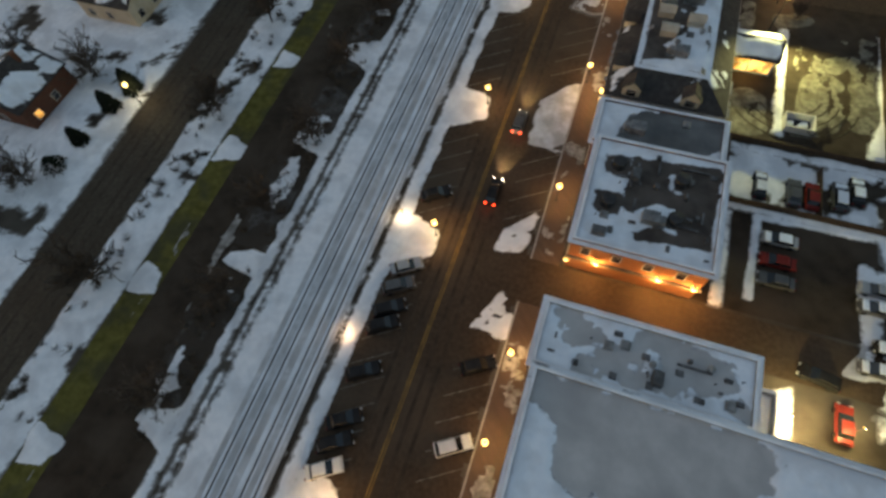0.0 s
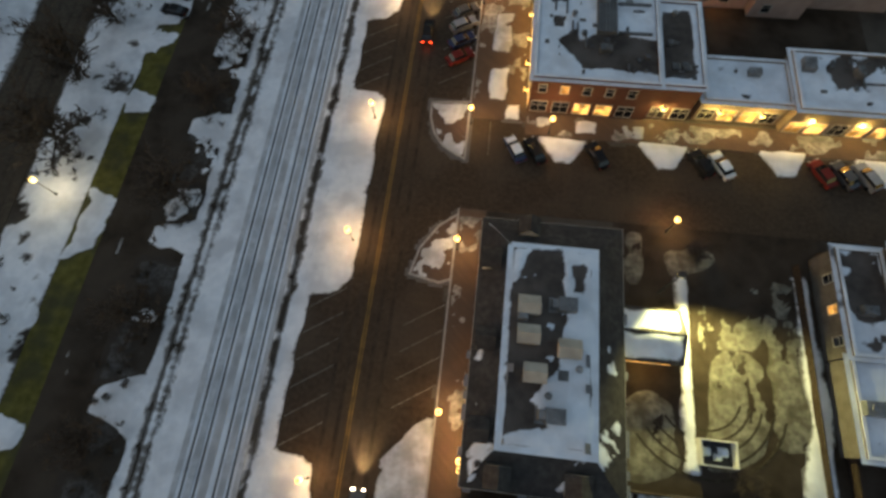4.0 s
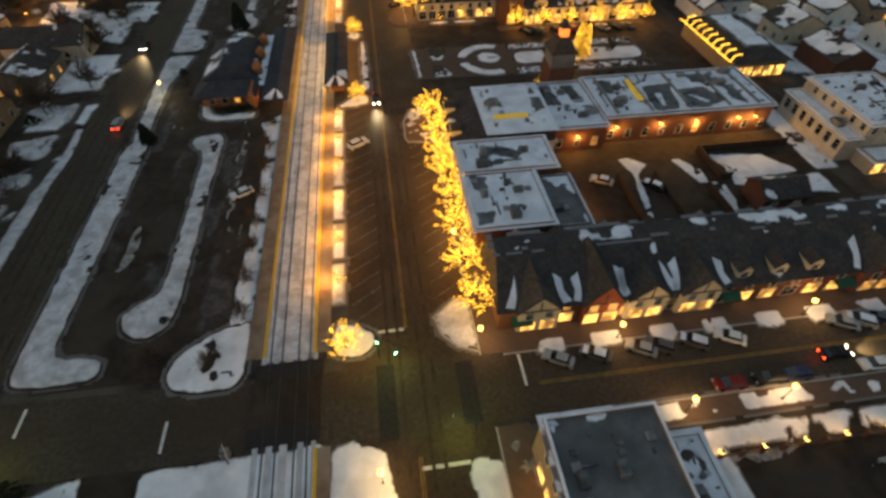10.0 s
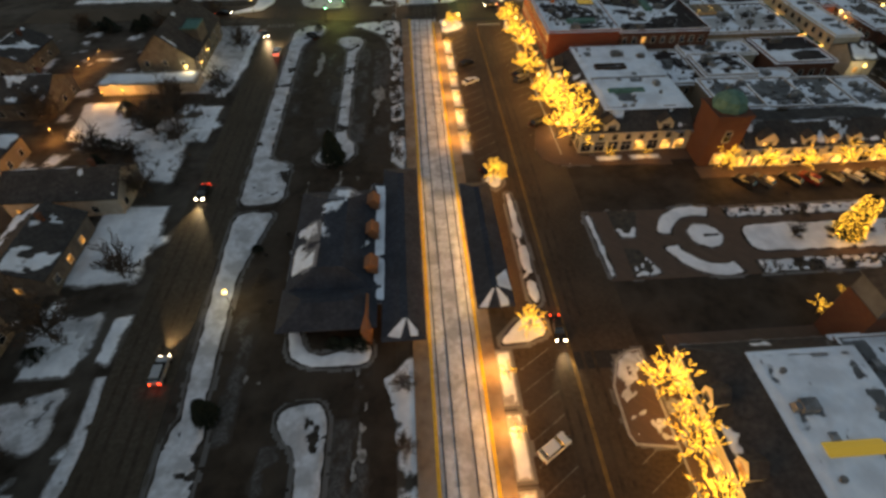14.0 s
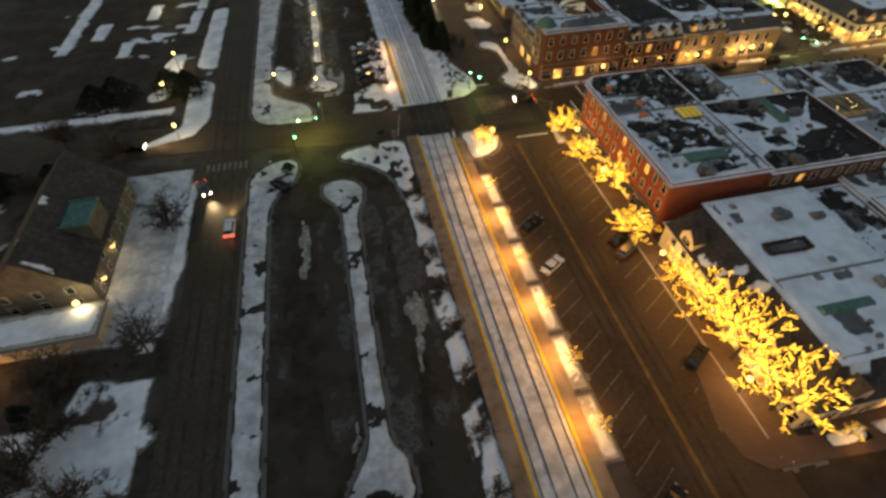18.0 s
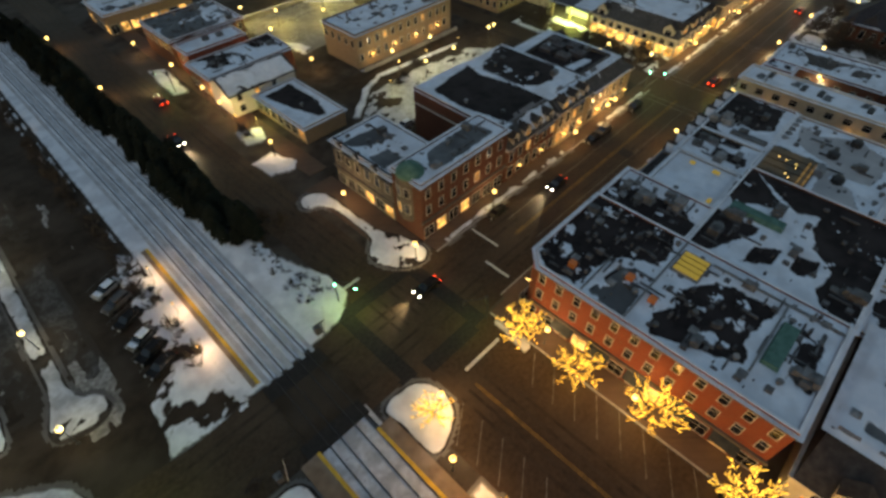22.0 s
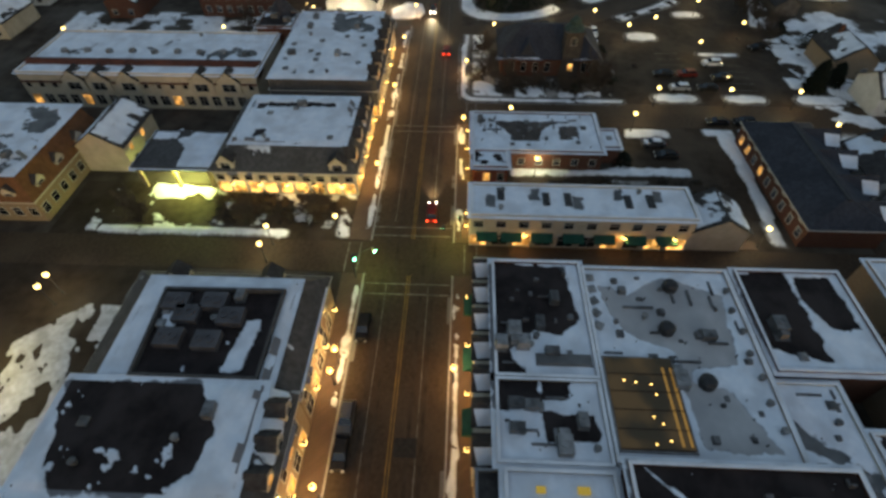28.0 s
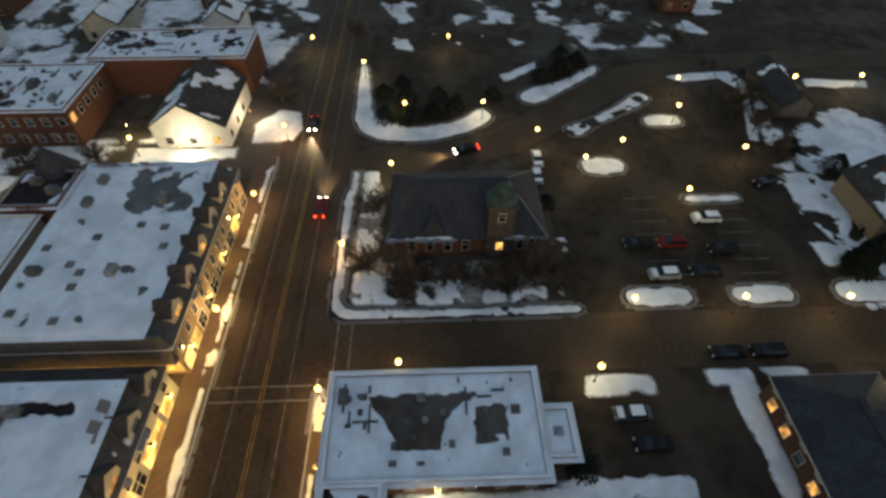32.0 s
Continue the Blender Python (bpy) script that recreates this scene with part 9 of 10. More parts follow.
for k, (x, y) in enumerate(((-104, 4), (-106, 30), (-103, 58), (-108, 86), (-107, 118), (-110, 146), (-108, 172), (-128, 20), (-130, 60), (-130, 100), (-132, 150), (-102, -24))):
    gable_house("house with a snowy shingled roof in a garden", x, y, x + 13, y + 12, 4.4, 7.6, "xy"[k % 2], (SIDING, BRICK_BROWN, STUCCO)[k % 3], SHINGLE, 470 + k, 0.6, True, "house", True, 0.2)
church = gable_house("brick church hall with a steep dark roof", -107, 373, -92.4, 400, 5.4, 12.0, "y", DARK_STONE, SHINGLE, 490, 0.12, True, "church_hall", False, 0.1, "building")
part("roof_room", Shape().box(1.6, -4.6, 5.4, 7.2, 2.0, 9.4), DARK_STONE, church, "brick upper room in the roof")
part("room_roof", Shape().ring(rect(1.5, -4.7, 7.3, 2.1), 0, 0.3, 9.4, 9.75).box(1.6, -4.6, 9.4, 7.2, 2.0, 9.5), COPPER, church, "greenish flat roof with a rim")
setting("church_porch", Shape().box(-115, 364.6, 0, -90.6, 370.6, 3.0), STONE, "low pale porch with a snowy flat roof", "building")
snow("porch_snow", rect(-114.6, 365, -91, 370.2), "snow on a low porch roof", z=3.0, depth=0.2, seed=491)
# open container in the floodlit yard
skip = thing("open_container", 31.1, 65.2, "open-topped pale container with snowy rubbish, floodlit", "container")
part("shell", Shape().ring(rect(-2.1, -1.5, 2.1, 1.5), 0.0, 0.16, 0.0, 1.4), SIDING, skip)
part("floor", Shape().box(-1.98, -1.38, 0.02, 1.98, 1.38, 0.12), DARK_METAL, skip)
for x, y, w in ((-1.1, 0.1, 0.5), (0.2, -0.4, 0.4), (0.9, 0.2, 0.55)):
    part("rubbish", Shape().taper((x - w, y - w, x + w, y + w), 0.12, (x - w * 0.6, y - w * 0.7, x + w * 0.7, y + w * 0.5), 0.8), ROOF_SNOW, skip, "snow-topped rubbish")
# fences
fence = tagged(thing("yard_fence", 33, 68, "dark board fence round yards", "fence"), kind="structure")
for x0, y0, x1, y1 in ((20.4, 59.9, 46.4, 60.05), (46.3, 48.6, 46.45, 92), (21.6, 48.3, 46.4, 48.45), (43.2, 60, 43.3, 90), (21.4, 48.4, 21.5, 59.8), (34.2, 48.5, 34.3, 57)):
    part("fence_panel", Shape().box(x0 - 33, y0 - 68, 0, x1 - 33, y1 - 68, 1.5), TIMBER, fence)
lotf = tagged(thing("lot_fence", 50, 192, "brick and iron fence with small lamps along a car park", "fence"), kind="structure")
for k in range(18):
    part("fence_post", Shape().box(-28.2 + 2.95 * k, -1.8, 0, -27.7 + 2.95 * k, -1.3, 1.6), BRICK_BROWN, lotf)
part("fence_rail", Shape().box(-28, -1.62, 0.3, 24, -1.5, 0.45).box(-28, -1.62, 1.1, 24, -1.5, 1.25), DARK_METAL, lotf)
part("back_rail", Shape().box(-16, -19.2, 0.2, 34, -19.0, 1.2), TIMBER, lotf)

# ---- street lamps ----
def lamp_template(name, label, height, globe, group):
    ob = thing(name, 0, 0, label, "street lamp", group, z=-50)
    part("base", Shape().spin([(0.2, 0), (0.2, 0.35), (0.11, 0.6)], 0, 0, 8), DARK_METAL, ob)
    part("pole", Shape().tube((0, 0, 0.5), (0, 0, height - 0.45), 0.075, 0.055, 8), DARK_METAL, ob)
    part("globe", Shape().spin([(0.12, height - 0.48), (0.36, height - 0.3), (0.38, height), (0.29, height + 0.28), (0.05, height + 0.4)], 0, 0, 10), globe, ob, "glowing glass globe", True)
    part("cap", Shape().spin([(0.2, height + 0.31), (0.1, height + 0.44), (0.02, height + 0.56)], 0, 0, 8), DARK_METAL, ob)
    return ob


warm_lamp = lamp_template("street_lamp", "dark iron post lamp with a warm glowing globe", 4.0, GLOBE, "warm street lamps")
cool_lamp = lamp_template("car_park_lamp", "car park post lamp with a pale glowing head", 4.6, GLOBE_COOL, "car park lamps")


def lamps(spots, template, watts, colour, height):
    for x, y in spots:
        copy_thing(template, Matrix.Translation((x, y, 0.0)))
        point(x + 0.35, y + 0.2, height - 0.75, watts, colour)


POST = 350.0
# (-1.5, -6), (-1.4, 5) and (-1.4, 16) are added to brighten the pavement
lamps(((-17, -8), (-1.5, -6), (-1.4, 5), (-1.4, 16), (-16.7, 30.6), (-16.7, 57), (-16.8, 87.8), (-17, 108.5), (-17.3, 133.6), (-17.3, 157.3), (-17.9, 193.5), (-1.3, 41.5), (-1.9, 66), (-2.0, 88), (-2.1, 109), (-2.1, 133.6), (-2.2, 156.7), (0.6, 167.6),
       (-2.4, 176), (0.4, 183.3), (1.0, 61), (-2.2, 211.8), (26.8, 93.6), (9.9, 108.1), (23.8, 197), (18.9, 209.6), (50, 209.6), (38, 196.8)), warm_lamp, POST, WARM, 4.0)
lamps(((-1.8, 360), (-1.8, 382.7), (-18.9, 401), (-1.2, 397), (-2.7, 423), (16.6, 422.0), (43, 422.0), (28.4, 406.9), (58, 406.9), (57, 422.8), (60.2, 422.8), (99.4, 422.2), (127, 422.0), (150.4, 422), (170, 420.4), (114.8, 406.4),
       (138.6, 406), (-3, 442), (-3.4, 466), (-19.6, 466.5), (-19.6, 515), (-4.2, 533), (-19.5, 554), (-2.5, 513.6)), warm_lamp, POST, WARM, 4.0)
lamps(((-3.0, 232.3), (-2.3, 336.6), (-23.8, 394.3)), warm_lamp, POST, WARM, 4.0)
lamps(((-77.8, 40.7), (-62.7, 90.6), (-84, 161), (-66.0, 292), (-92.9, 375), (-93.8, 370), (52.6, 466.5), (42.5, 466.6), (40.4, 477), (53, 475.7), (68.4, 468), (70.6, 468), (78, 438), (81.9, 438), (84.6, 427.2), (84.2, 357), (101, 392.6),
       (-102, 516), (-102.5, 498), (-91.5, 454), (-91.8, 437.4), (-86.3, 417.6), (-65.3, 436), (-55.2, 431.5), (-54.2, 450.5), (-53.9, 471.7), (-53.9, 488.5), (-60.5, 510.6)), cool_lamp, 230, COOL, 4.6)
lamps(((117.8, 396.6), (116.4, 371.2), (126.6, 364), (126.4, 348.5), (126, 334), (148.6, 348.4), (159.6, 334), (157.6, 364), (162.4, 356), (173.4, 341.6), (184, 338), (166.2, 371.4), (183.6, 312.5), (183.6, 297.8), (176, 397), (176, 381), (193, 406.5),
       (205, 419.8), (157, 399), (204.6, 387), (151, 511), (153.5, 469.5), (166, 448.5), (113.8, 332)), cool_lamp, 230, (1.0, 0.86, 0.45), 4.6)
lamps(((26, 512), (34, 522), (44, 512), (52, 524), (62, 514), (44, 537), (68, 526), (28, 532)), cool_lamp, 950, (1.0, 0.86, 0.22), 4.6)
# lamps added at made-up spots to warm the northern shops
lamps(((-3.0, 488), (-2.6, 497), (24, 490), (24, 502)), warm_lamp, POST, WARM, 4.0)
for ob in (warm_lamp, cool_lamp):
    for o in list(ob.children_recursive) + [ob]:
        bpy.data.objects.remove(o)

# wall lamps and floodlights
bracket = Shape().box(-0.06, -0.5, 0, 0.06, 0, 0.08).box(-0.2, -0.7, -0.16, 0.2, -0.3, 0.0).mesh("wall_lamp", DARK_METAL)
lens = Shape().box(-0.26, -0.78, -0.36, 0.26, -0.22, -0.16).mesh("lens", GLOBE)


# serves known bracket lamps and rows that are added as fill
def wall_lamp(x, y, z, side, watts, colour=AMBER):
    ob = tagged(put("wall_lamp", bracket, at=(x, y, z), turn=TURNS[side]), "small bracket wall lamp, glowing, some only added for light", "wall lamp", "wall lamps")
    put("lens", lens, ob, "glowing lens")
    a = radians(TURNS[side])
    point(x + math.sin(a) * 0.9, y - math.cos(a) * 0.9, z - 0.6, watts, colour, 0.2)


def post_lamp_or_fill(x, y, z, watts, colour=WARM, radius=0.25):
    """A plain post with a small glowing head, mostly added to carry fill light."""
    ob = thing("lamp_post", x, y, "slim dark post with a small glowing head, mostly added for light", "lamp post", "small lamp posts")
    put("pole", cached(("post", z), lambda: Shape().tube((0, 0, 0), (0, 0, z + 0.1), 0.06, 0.045, 6).box(-0.16, -0.16, z + 0.28, 0.16, 0.16, z + 0.34).mesh("pole", DARK_METAL)), ob)
    put("head", cached(("head", z), lambda: Shape().taper((-0.1, -0.1, 0.1, 0.1), z + 0.08, (-0.15, -0.15, 0.15, 0.15), z + 0.28).mesh("head", GLOBE)), ob, "glowing head")
    point(x + 0.3, y - 0.3, z, watts, colour, radius)


for x in (37.5, 47.6, 56, 66, 70):
    wall_lamp(x, 259.2, 4.6, "S", 520, (1.0, 0.58, 0.18))
for x in (25, 31, 36.8, 42.6, 48.6, 54.6, 66):
    wall_lamp(x, 190.2, 1.9, "N", 24)
for x in (40, 46, 52, 58, 64, 70):
    wall_lamp(x, 172.9, 1.2, "S", 45)
for x, y in ((-36.2, 452), (-37.6, 432), (-36.6, 442)):
    post_lamp_or_fill(x, y, 2.4, 330, (1.0, 0.66, 0.36), 0.5)
wall_lamp(20.4, 236, 3.6, "E", 520)
wall_lamp(20.4, 240.4, 3.6, "E", 520)
wall_lamp(28, 257.4, 4.2, "S", 460)
wall_lamp(6, 31.4, 4.4, "S", 650)
wall_lamp(14, 31.4, 4.4, "S", 650)
wall_lamp(18.4, 31.4, 4.4, "S", 650)
wall_lamp(2.2, 31.4, 3.4, "S", 60, WARM)
wall_lamp(1.6, 60, 3.4, "W", 60, WARM)
wall_lamp(103.6, 392, 3.4, "W", 120, COOL)
for y in (396, 380, 372):
    wall_lamp(82.9, y, 3.6, "W", 90)
for x in (26, 34, 40, 47, 54, 61):
    wall_lamp(x, 112.3, 3.6, "S", 280, (1.0, 0.8, 0.3))
for x in (14, 22, 29, 37):
    wall_lamp(x, 136, 4.0, "S", 70)
wall_lamp(20, 150.4, 5.0, "S", 60)
wall_lamp(72.6, 361, 4.0, "E", 80)
# lamps under the shop fronts of the high street, mostly added to brighten its pavements
for x in (5, 12, 19, 26, 34, 41, 48, 55, 62, 70):
    wall_lamp(x, 404.6, 3.3, "N", 75, (1.0, 0.62, 0.16))
for x in (27, 34, 42, 48, 55, 61, 67):
    wall_lamp(x, 424.7, 3.4, "S", 75, (1.0, 0.68, 0.2))
for x in (97, 103, 109, 115):
    wall_lamp(x, 425.4, 3.0, "S", 170, (1.0, 0.72, 0.22))
for x in (122, 130, 138, 146):
    wall_lamp(x, 424.6, 3.2, "S", 170, (1.0, 0.72, 0.22))
# further rows added to brighten shop fronts and the ground before them
for y in (114, 119, 124, 129, 133):
    wall_lamp(6.4, y, 3.0, "W", 130, (1.0, 0.66, 0.18))
for y in (138, 142, 146):
    wall_lamp(10.3, y, 3.0, "W", 150, (1.0, 0.62, 0.16))
for y in (153, 159, 165, 175, 181, 187):
    wall_lamp(2.2 if y < 170 else 1.5, y, 3.0, "W", 90, (1.0, 0.62, 0.16))
for x in (85, 88, 100, 106, 112):
    wall_lamp(x, 405.0, 3.0, "N", 150, (1.0, 0.66, 0.18))
for y in (428, 433, 438, 443, 448):
    wall_lamp(94.5, y, 3.0, "W", 110, (1.0, 0.75, 0.25))
for y in (427, 432, 437, 442):
    wall_lamp(119.2, y, 2.8, "W", 160, (1.0, 0.62, 0.18))
wall_lamp(-92.4, 383, 3.6, "E", 45, COOL)
wall_lamp(-92.4, 376, 3.2, "E", 45, COOL)
for k in range(8):
    post_lamp_or_fill(-130.5 + 0.9 * k, 355 + 4.6 * k, 1.8, 230, AMBER)
post_lamp_or_fill(-113, 361.6, 2.4, 600, AMBER)
mast = thing("flood_mast", 25.4, 84.6, "tall mast with a dazzling white floodlight over a yard", "floodlight")
part("pole", Shape().tube((0, 0, 0), (0, 0, 7.6), 0.12, 0.08, 8), DARK_METAL, mast)
part("lamp_head", Shape().box(-0.45, -0.35, 7.5, 0.45, 0.35, 7.75), DARK_METAL, mast)
part("lens", Shape().box(-0.4, -0.3, 7.35, 0.4, 0.3, 7.5), GLOBE_COOL, mast, "dazzling lens")
flood = bpy.data.lights.new("light", "SPOT")
flood.energy, flood.color, flood.shadow_soft_size, flood.spot_size, flood.spot_blend = 17000, (0.96, 1.0, 0.40), 0.3, radians(125), 0.6
new("light", flood).matrix_world = look((26.2, 83.8, 7.2), (31.5, 66.0, 0.0))
point(22.5, 73.6, 2.4, 120, (1.0, 0.8, 0.3))
# added posts that brighten an entrance, a yard, shop fronts and a chapel
post_lamp_or_fill(30.6, 19.0, 3.2, 2600, (1.0, 0.9, 0.45))
post_lamp_or_fill(33, 10, 3.4, 900, (1.0, 0.85, 0.35))
post_lamp_or_fill(38, 20, 3.4, 900, (1.0, 0.9, 0.4))
post_lamp_or_fill(20.5, 508, 3.0, 700, (1.0, 0.82, 0.34))
post_lamp_or_fill(0, 478, 2.6, 400, (0.95, 1.0, 0.34))
post_lamp_or_fill(-2.6, 483, 2.2, 260, AMBER)
post_lamp_or_fill(172, 452, 3.0, 500, (1.0, 0.85, 0.5))
post_lamp_or_fill(164.5, 439, 3.2, 1000, (1.0, 0.9, 0.62), 0.5)
post_lamp_or_fill(176, 428.5, 3.2, 650, (1.0, 0.9, 0.62), 0.5)
point(95.4, 457.6, 3.4, 2600, (0.80, 1.0, 0.20), 1.0)
post_lamp_or_fill(-22.8, 32.5, 1.2, 120, (1.0, 0.85, 0.55))
post_lamp_or_fill(-23.6, 13, 1.0, 70, (1.0, 0.7, 0.4))
# posts added to light the yard's snow
for x, y in ((30, 466), (38, 472), (47, 471), (58, 470), (30, 456)):
    post_lamp_or_fill(x, y, 4.2, 240, (1.0, 0.92, 0.34), 0.4)
for x in (38, 46, 54, 62):
    wall_lamp(x, 482.6, 3.4, "S", 130)

# posts added for the amber glow round the western houses
for x, y, p in ((-108, 362, 500), (-118, 345, 800), (-112, 292, 260), (-118, 310, 500), (-104, 246, 200), (-120, 262, 300), (-116, 329, 600)):
    post_lamp_or_fill(x, y, 2.6, p, AMBER)


# traffic signals and crossing gates
def signal(x, y, turn, lit, watts=60, arm=3.6):
    ob = thing("traffic_signal", x, y, "traffic signal on a mast arm", "traffic signal", "signals at the crossings", turn)
    part("pole", Shape().tube((0, 0, 0), (0, 0, 5.6), 0.12, 0.09, 8).tube((0, 0, 5.4), (arm + 0.1, 0, 5.7), 0.08, 0.05, 6), DARK_METAL, ob)
    for k, px in enumerate((0.25, arm)):
        head = part("signal_head", Shape().box(px - 0.2, -0.2, 4.6, px + 0.2, 0.2, 5.7), DARK_METAL, ob)
        for j, m in enumerate((SIGNAL_GREEN, DARK_METAL, SIGNAL_RED)):
            mm = m if (lit == "green") == (j == 0) and j != 1 else DARK_METAL
            part("lens", Shape().spin([(0.16, 4.68 + 0.34 * j), (0.16, 4.9 + 0.34 * j)], px, -0.24, 8), mm, head)
    a = radians(turn)
    point(x + (arm - 1) * math.cos(a), y + (arm - 1) * math.sin(a), 4.2, watts, GREEN if lit == "green" else (1.0, 0.3, 0.12), 0.4)


signal(-17.6, 425.4, -60, "green", 420)
signal(-3.6, 406.2, 150, "green", 220)
signal(-61.0, 406.4, 80, "green", 700, 6.4)
signal(-54.6, 418.4, -100, "green", 560, 5.6)
signal(-5.4, 197.0, 150, "green", 300)
signal(-17.4, 211.4, -40, "green", 260)
signal(-69, 197.6, 60, "green", 220)
signal(75.2, 422.8, -60, "green", 300)
signal(84.2, 406.4, 130, "green", 260)
signal(-6.0, 507, 130, "green", 340)
for x, y in ((-37.2, 198.6), (-24.2, 213.4), (-39.0, 407.6), (-23.0, 421.8)):
    gate = thing("crossing_gate", x, y, "railway crossing mast with raised striped arm", "crossing gate", "crossing gates")
    part("mast", Shape().tube((0, 0, 0), (0, 0, 3.8), 0.09, 0.07, 6).box(-0.5, -0.06, 3.4, 0.5, 0.06, 3.6), DARK_METAL, gate)
    part("arm", Shape().tube((0.2, 0, 1.0), (1.0, 0, 6.4), 0.06, 0.03, 5), WHITE_LINE, gate)
    part("cabinet", Shape().box(-0.9, 0.6, 0, 0.1, 1.5, 1.7), UNIT, gate)


# ---- trees ----
def limbs(seed, height, spread, depth=5, trunk=0.16, splits=3, upright=0.5):
    """Tapered limb segments: start, end, radii, level."""
    rng = random.Random(seed)
    segs = []

    def grow(a, d, length, r, level):
        n = 2 if level < 3 else 1
        for _ in range(n):
            d = (d + Vector((rng.uniform(-1, 1), rng.uniform(-1, 1), rng.uniform(-0.3, 0.6))) * 0.16).normalized()
            b = a + d * (length / n)
            segs.append((a, b, r, r * 0.82, level))
            a, r = b, r * 0.82
        if level >= depth:
            return
        for k in range(splits if level < depth - 1 else 3):
            ang = 2 * math.pi * (k + rng.random() * 0.7) / splits
            side = Vector((math.cos(ang), math.sin(ang), 0))
            nd = (d * upright + side * spread * rng.uniform(0.7, 1.2) + Vector((0, 0, 0.16))).normalized()
            grow(a, nd, length * rng.uniform(0.62, 0.82), r * 0.72, level + 1)
    grow(Vector((0, 0, 0)), Vector((0, 0, 1)), height * 0.30, trunk, 0)
    return segs


def round_limbs(seed, height, width, trunk=0.17, mains=8, fine=False):
    """Limbs that fill a round crown: start, end, radii, level."""
    rng = random.Random(seed)
    segs = []

    def path(a, d, length, n, r0, r1, level, wild):
        pts = [a]
        for k in range(n):
            d = (d + Vector((rng.uniform(-1, 1), rng.uniform(-1, 1), rng.uniform(-0.8, 0.9))) * wild).normalized()
            b = pts[-1] + d * (length / n)
            segs.append((pts[-1], b, r0 + (r1 - r0) * k / n, r0 + (r1 - r0) * (k + 1) / n, level))
            pts.append(b)
        return pts

    stem = path(Vector((0, 0, 0)), Vector((0, 0, 1)), height * 0.24, 3, trunk, trunk * 0.8, 0, 0.06)
    for m in range(mains):
        a = 2.4 * m + rng.uniform(-0.3, 0.3)
        tilt = (0.2, 0.7, 1.2, 0.95, 0.45, 1.35)[m % 6] + rng.uniform(-0.12, 0.12)
        d = Vector((math.sin(tilt) * math.cos(a), math.sin(tilt) * math.sin(a), math.cos(tilt)))
        reach = rng.uniform(0.82, 1.1) / math.sqrt((math.sin(tilt) / (0.5 * width)) ** 2 + (math.cos(tilt) / (0.76 * height)) ** 2)
        limb = path(stem[-1], d, reach * 0.9, 6, trunk * 0.5, 0.05, 1, 0.11)
        for j in range(10):
            p = limb[1 + j % 6]
            e = (d * 1.0 + Vector((rng.uniform(-1, 1), rng.uniform(-1, 1), rng.uniform(-0.5, 0.7))) * 0.95).normalized()
            twig = path(p, e, reach * rng.uniform(0.2, 0.4), 3, 0.05, 0.03, 2, 0.22)
            for q in (twig[1:] if fine else twig[1:3]):
                f = (e * 0.8 + Vector((rng.uniform(-1, 1), rng.uniform(-1, 1), rng.uniform(-0.4, 0.8)))).normalized()
                tip = path(q, f, reach * rng.uniform(0.09, 0.18), 2, 0.03, 0.024, 3, 0.3)
                if fine:
                    for w in tip[1:]:
                        path(w, (f + Vector((rng.uniform(-1, 1), rng.uniform(-1, 1), rng.uniform(-0.5, 0.9)))).normalized(), reach * rng.uniform(0.08, 0.16), 2, 0.03, 0.024, 4, 0.3)
    return segs


def lit_limbs(seed, height, width, trunk, mains=21):
    """Limbs that fan evenly from a short trunk to a round outline, set with short side twigs."""
    rng = random.Random(seed)
    fork = Vector((0, 0, height * 0.3))
    segs = [(Vector((0, 0, 0)), fork, trunk, trunk * 0.8, 0)]

    def path(a, d, length, n, r0, r1, level, wild):
        pts = [a]
        for k in range(n):
            d = (d + Vector((rng.uniform(-1, 1), rng.uniform(-1, 1), rng.uniform(-0.6, 1.0))) * wild).normalized()
            pts.append(pts[-1] + d * (length / n))
            segs.append((pts[-2], pts[-1], r0 + (r1 - r0) * k / n, r0 + (r1 - r0) * (k + 1) / n, level))
        return pts

    for m in range(mains):
        a = 2.4 * m + rng.uniform(-0.25, 0.25)
        c = 1 - 0.93 * (m + 0.5) / mains
        r = math.sqrt(1 - c * c)
        d = Vector((r * math.cos(a), r * math.sin(a), c))
        reach = rng.uniform(0.84, 1.06) / math.sqrt((r / (0.5 * width)) ** 2 + (c / (0.66 * height)) ** 2)
        limb = path(fork, d, reach, 6, trunk * 0.36, 0.04, 1, 0.12)
        for j in range(9):
            p = limb[2 + j % 4]
            e = (d * 0.9 + Vector((rng.uniform(-1, 1), rng.uniform(-1, 1), rng.uniform(-0.4, 0.8)))).normalized()
            twig = path(p, e, reach * rng.uniform(0.13, 0.27), 2, 0.045, 0.03, 2, 0.2)
            f = (e + Vector((rng.uniform(-1, 1), rng.uniform(-1, 1), rng.uniform(-0.3, 0.8)))).normalized()
            path(twig[1], f, reach * rng.uniform(0.07, 0.14), 1, 0.03, 0.025, 3, 0.2)
    return segs


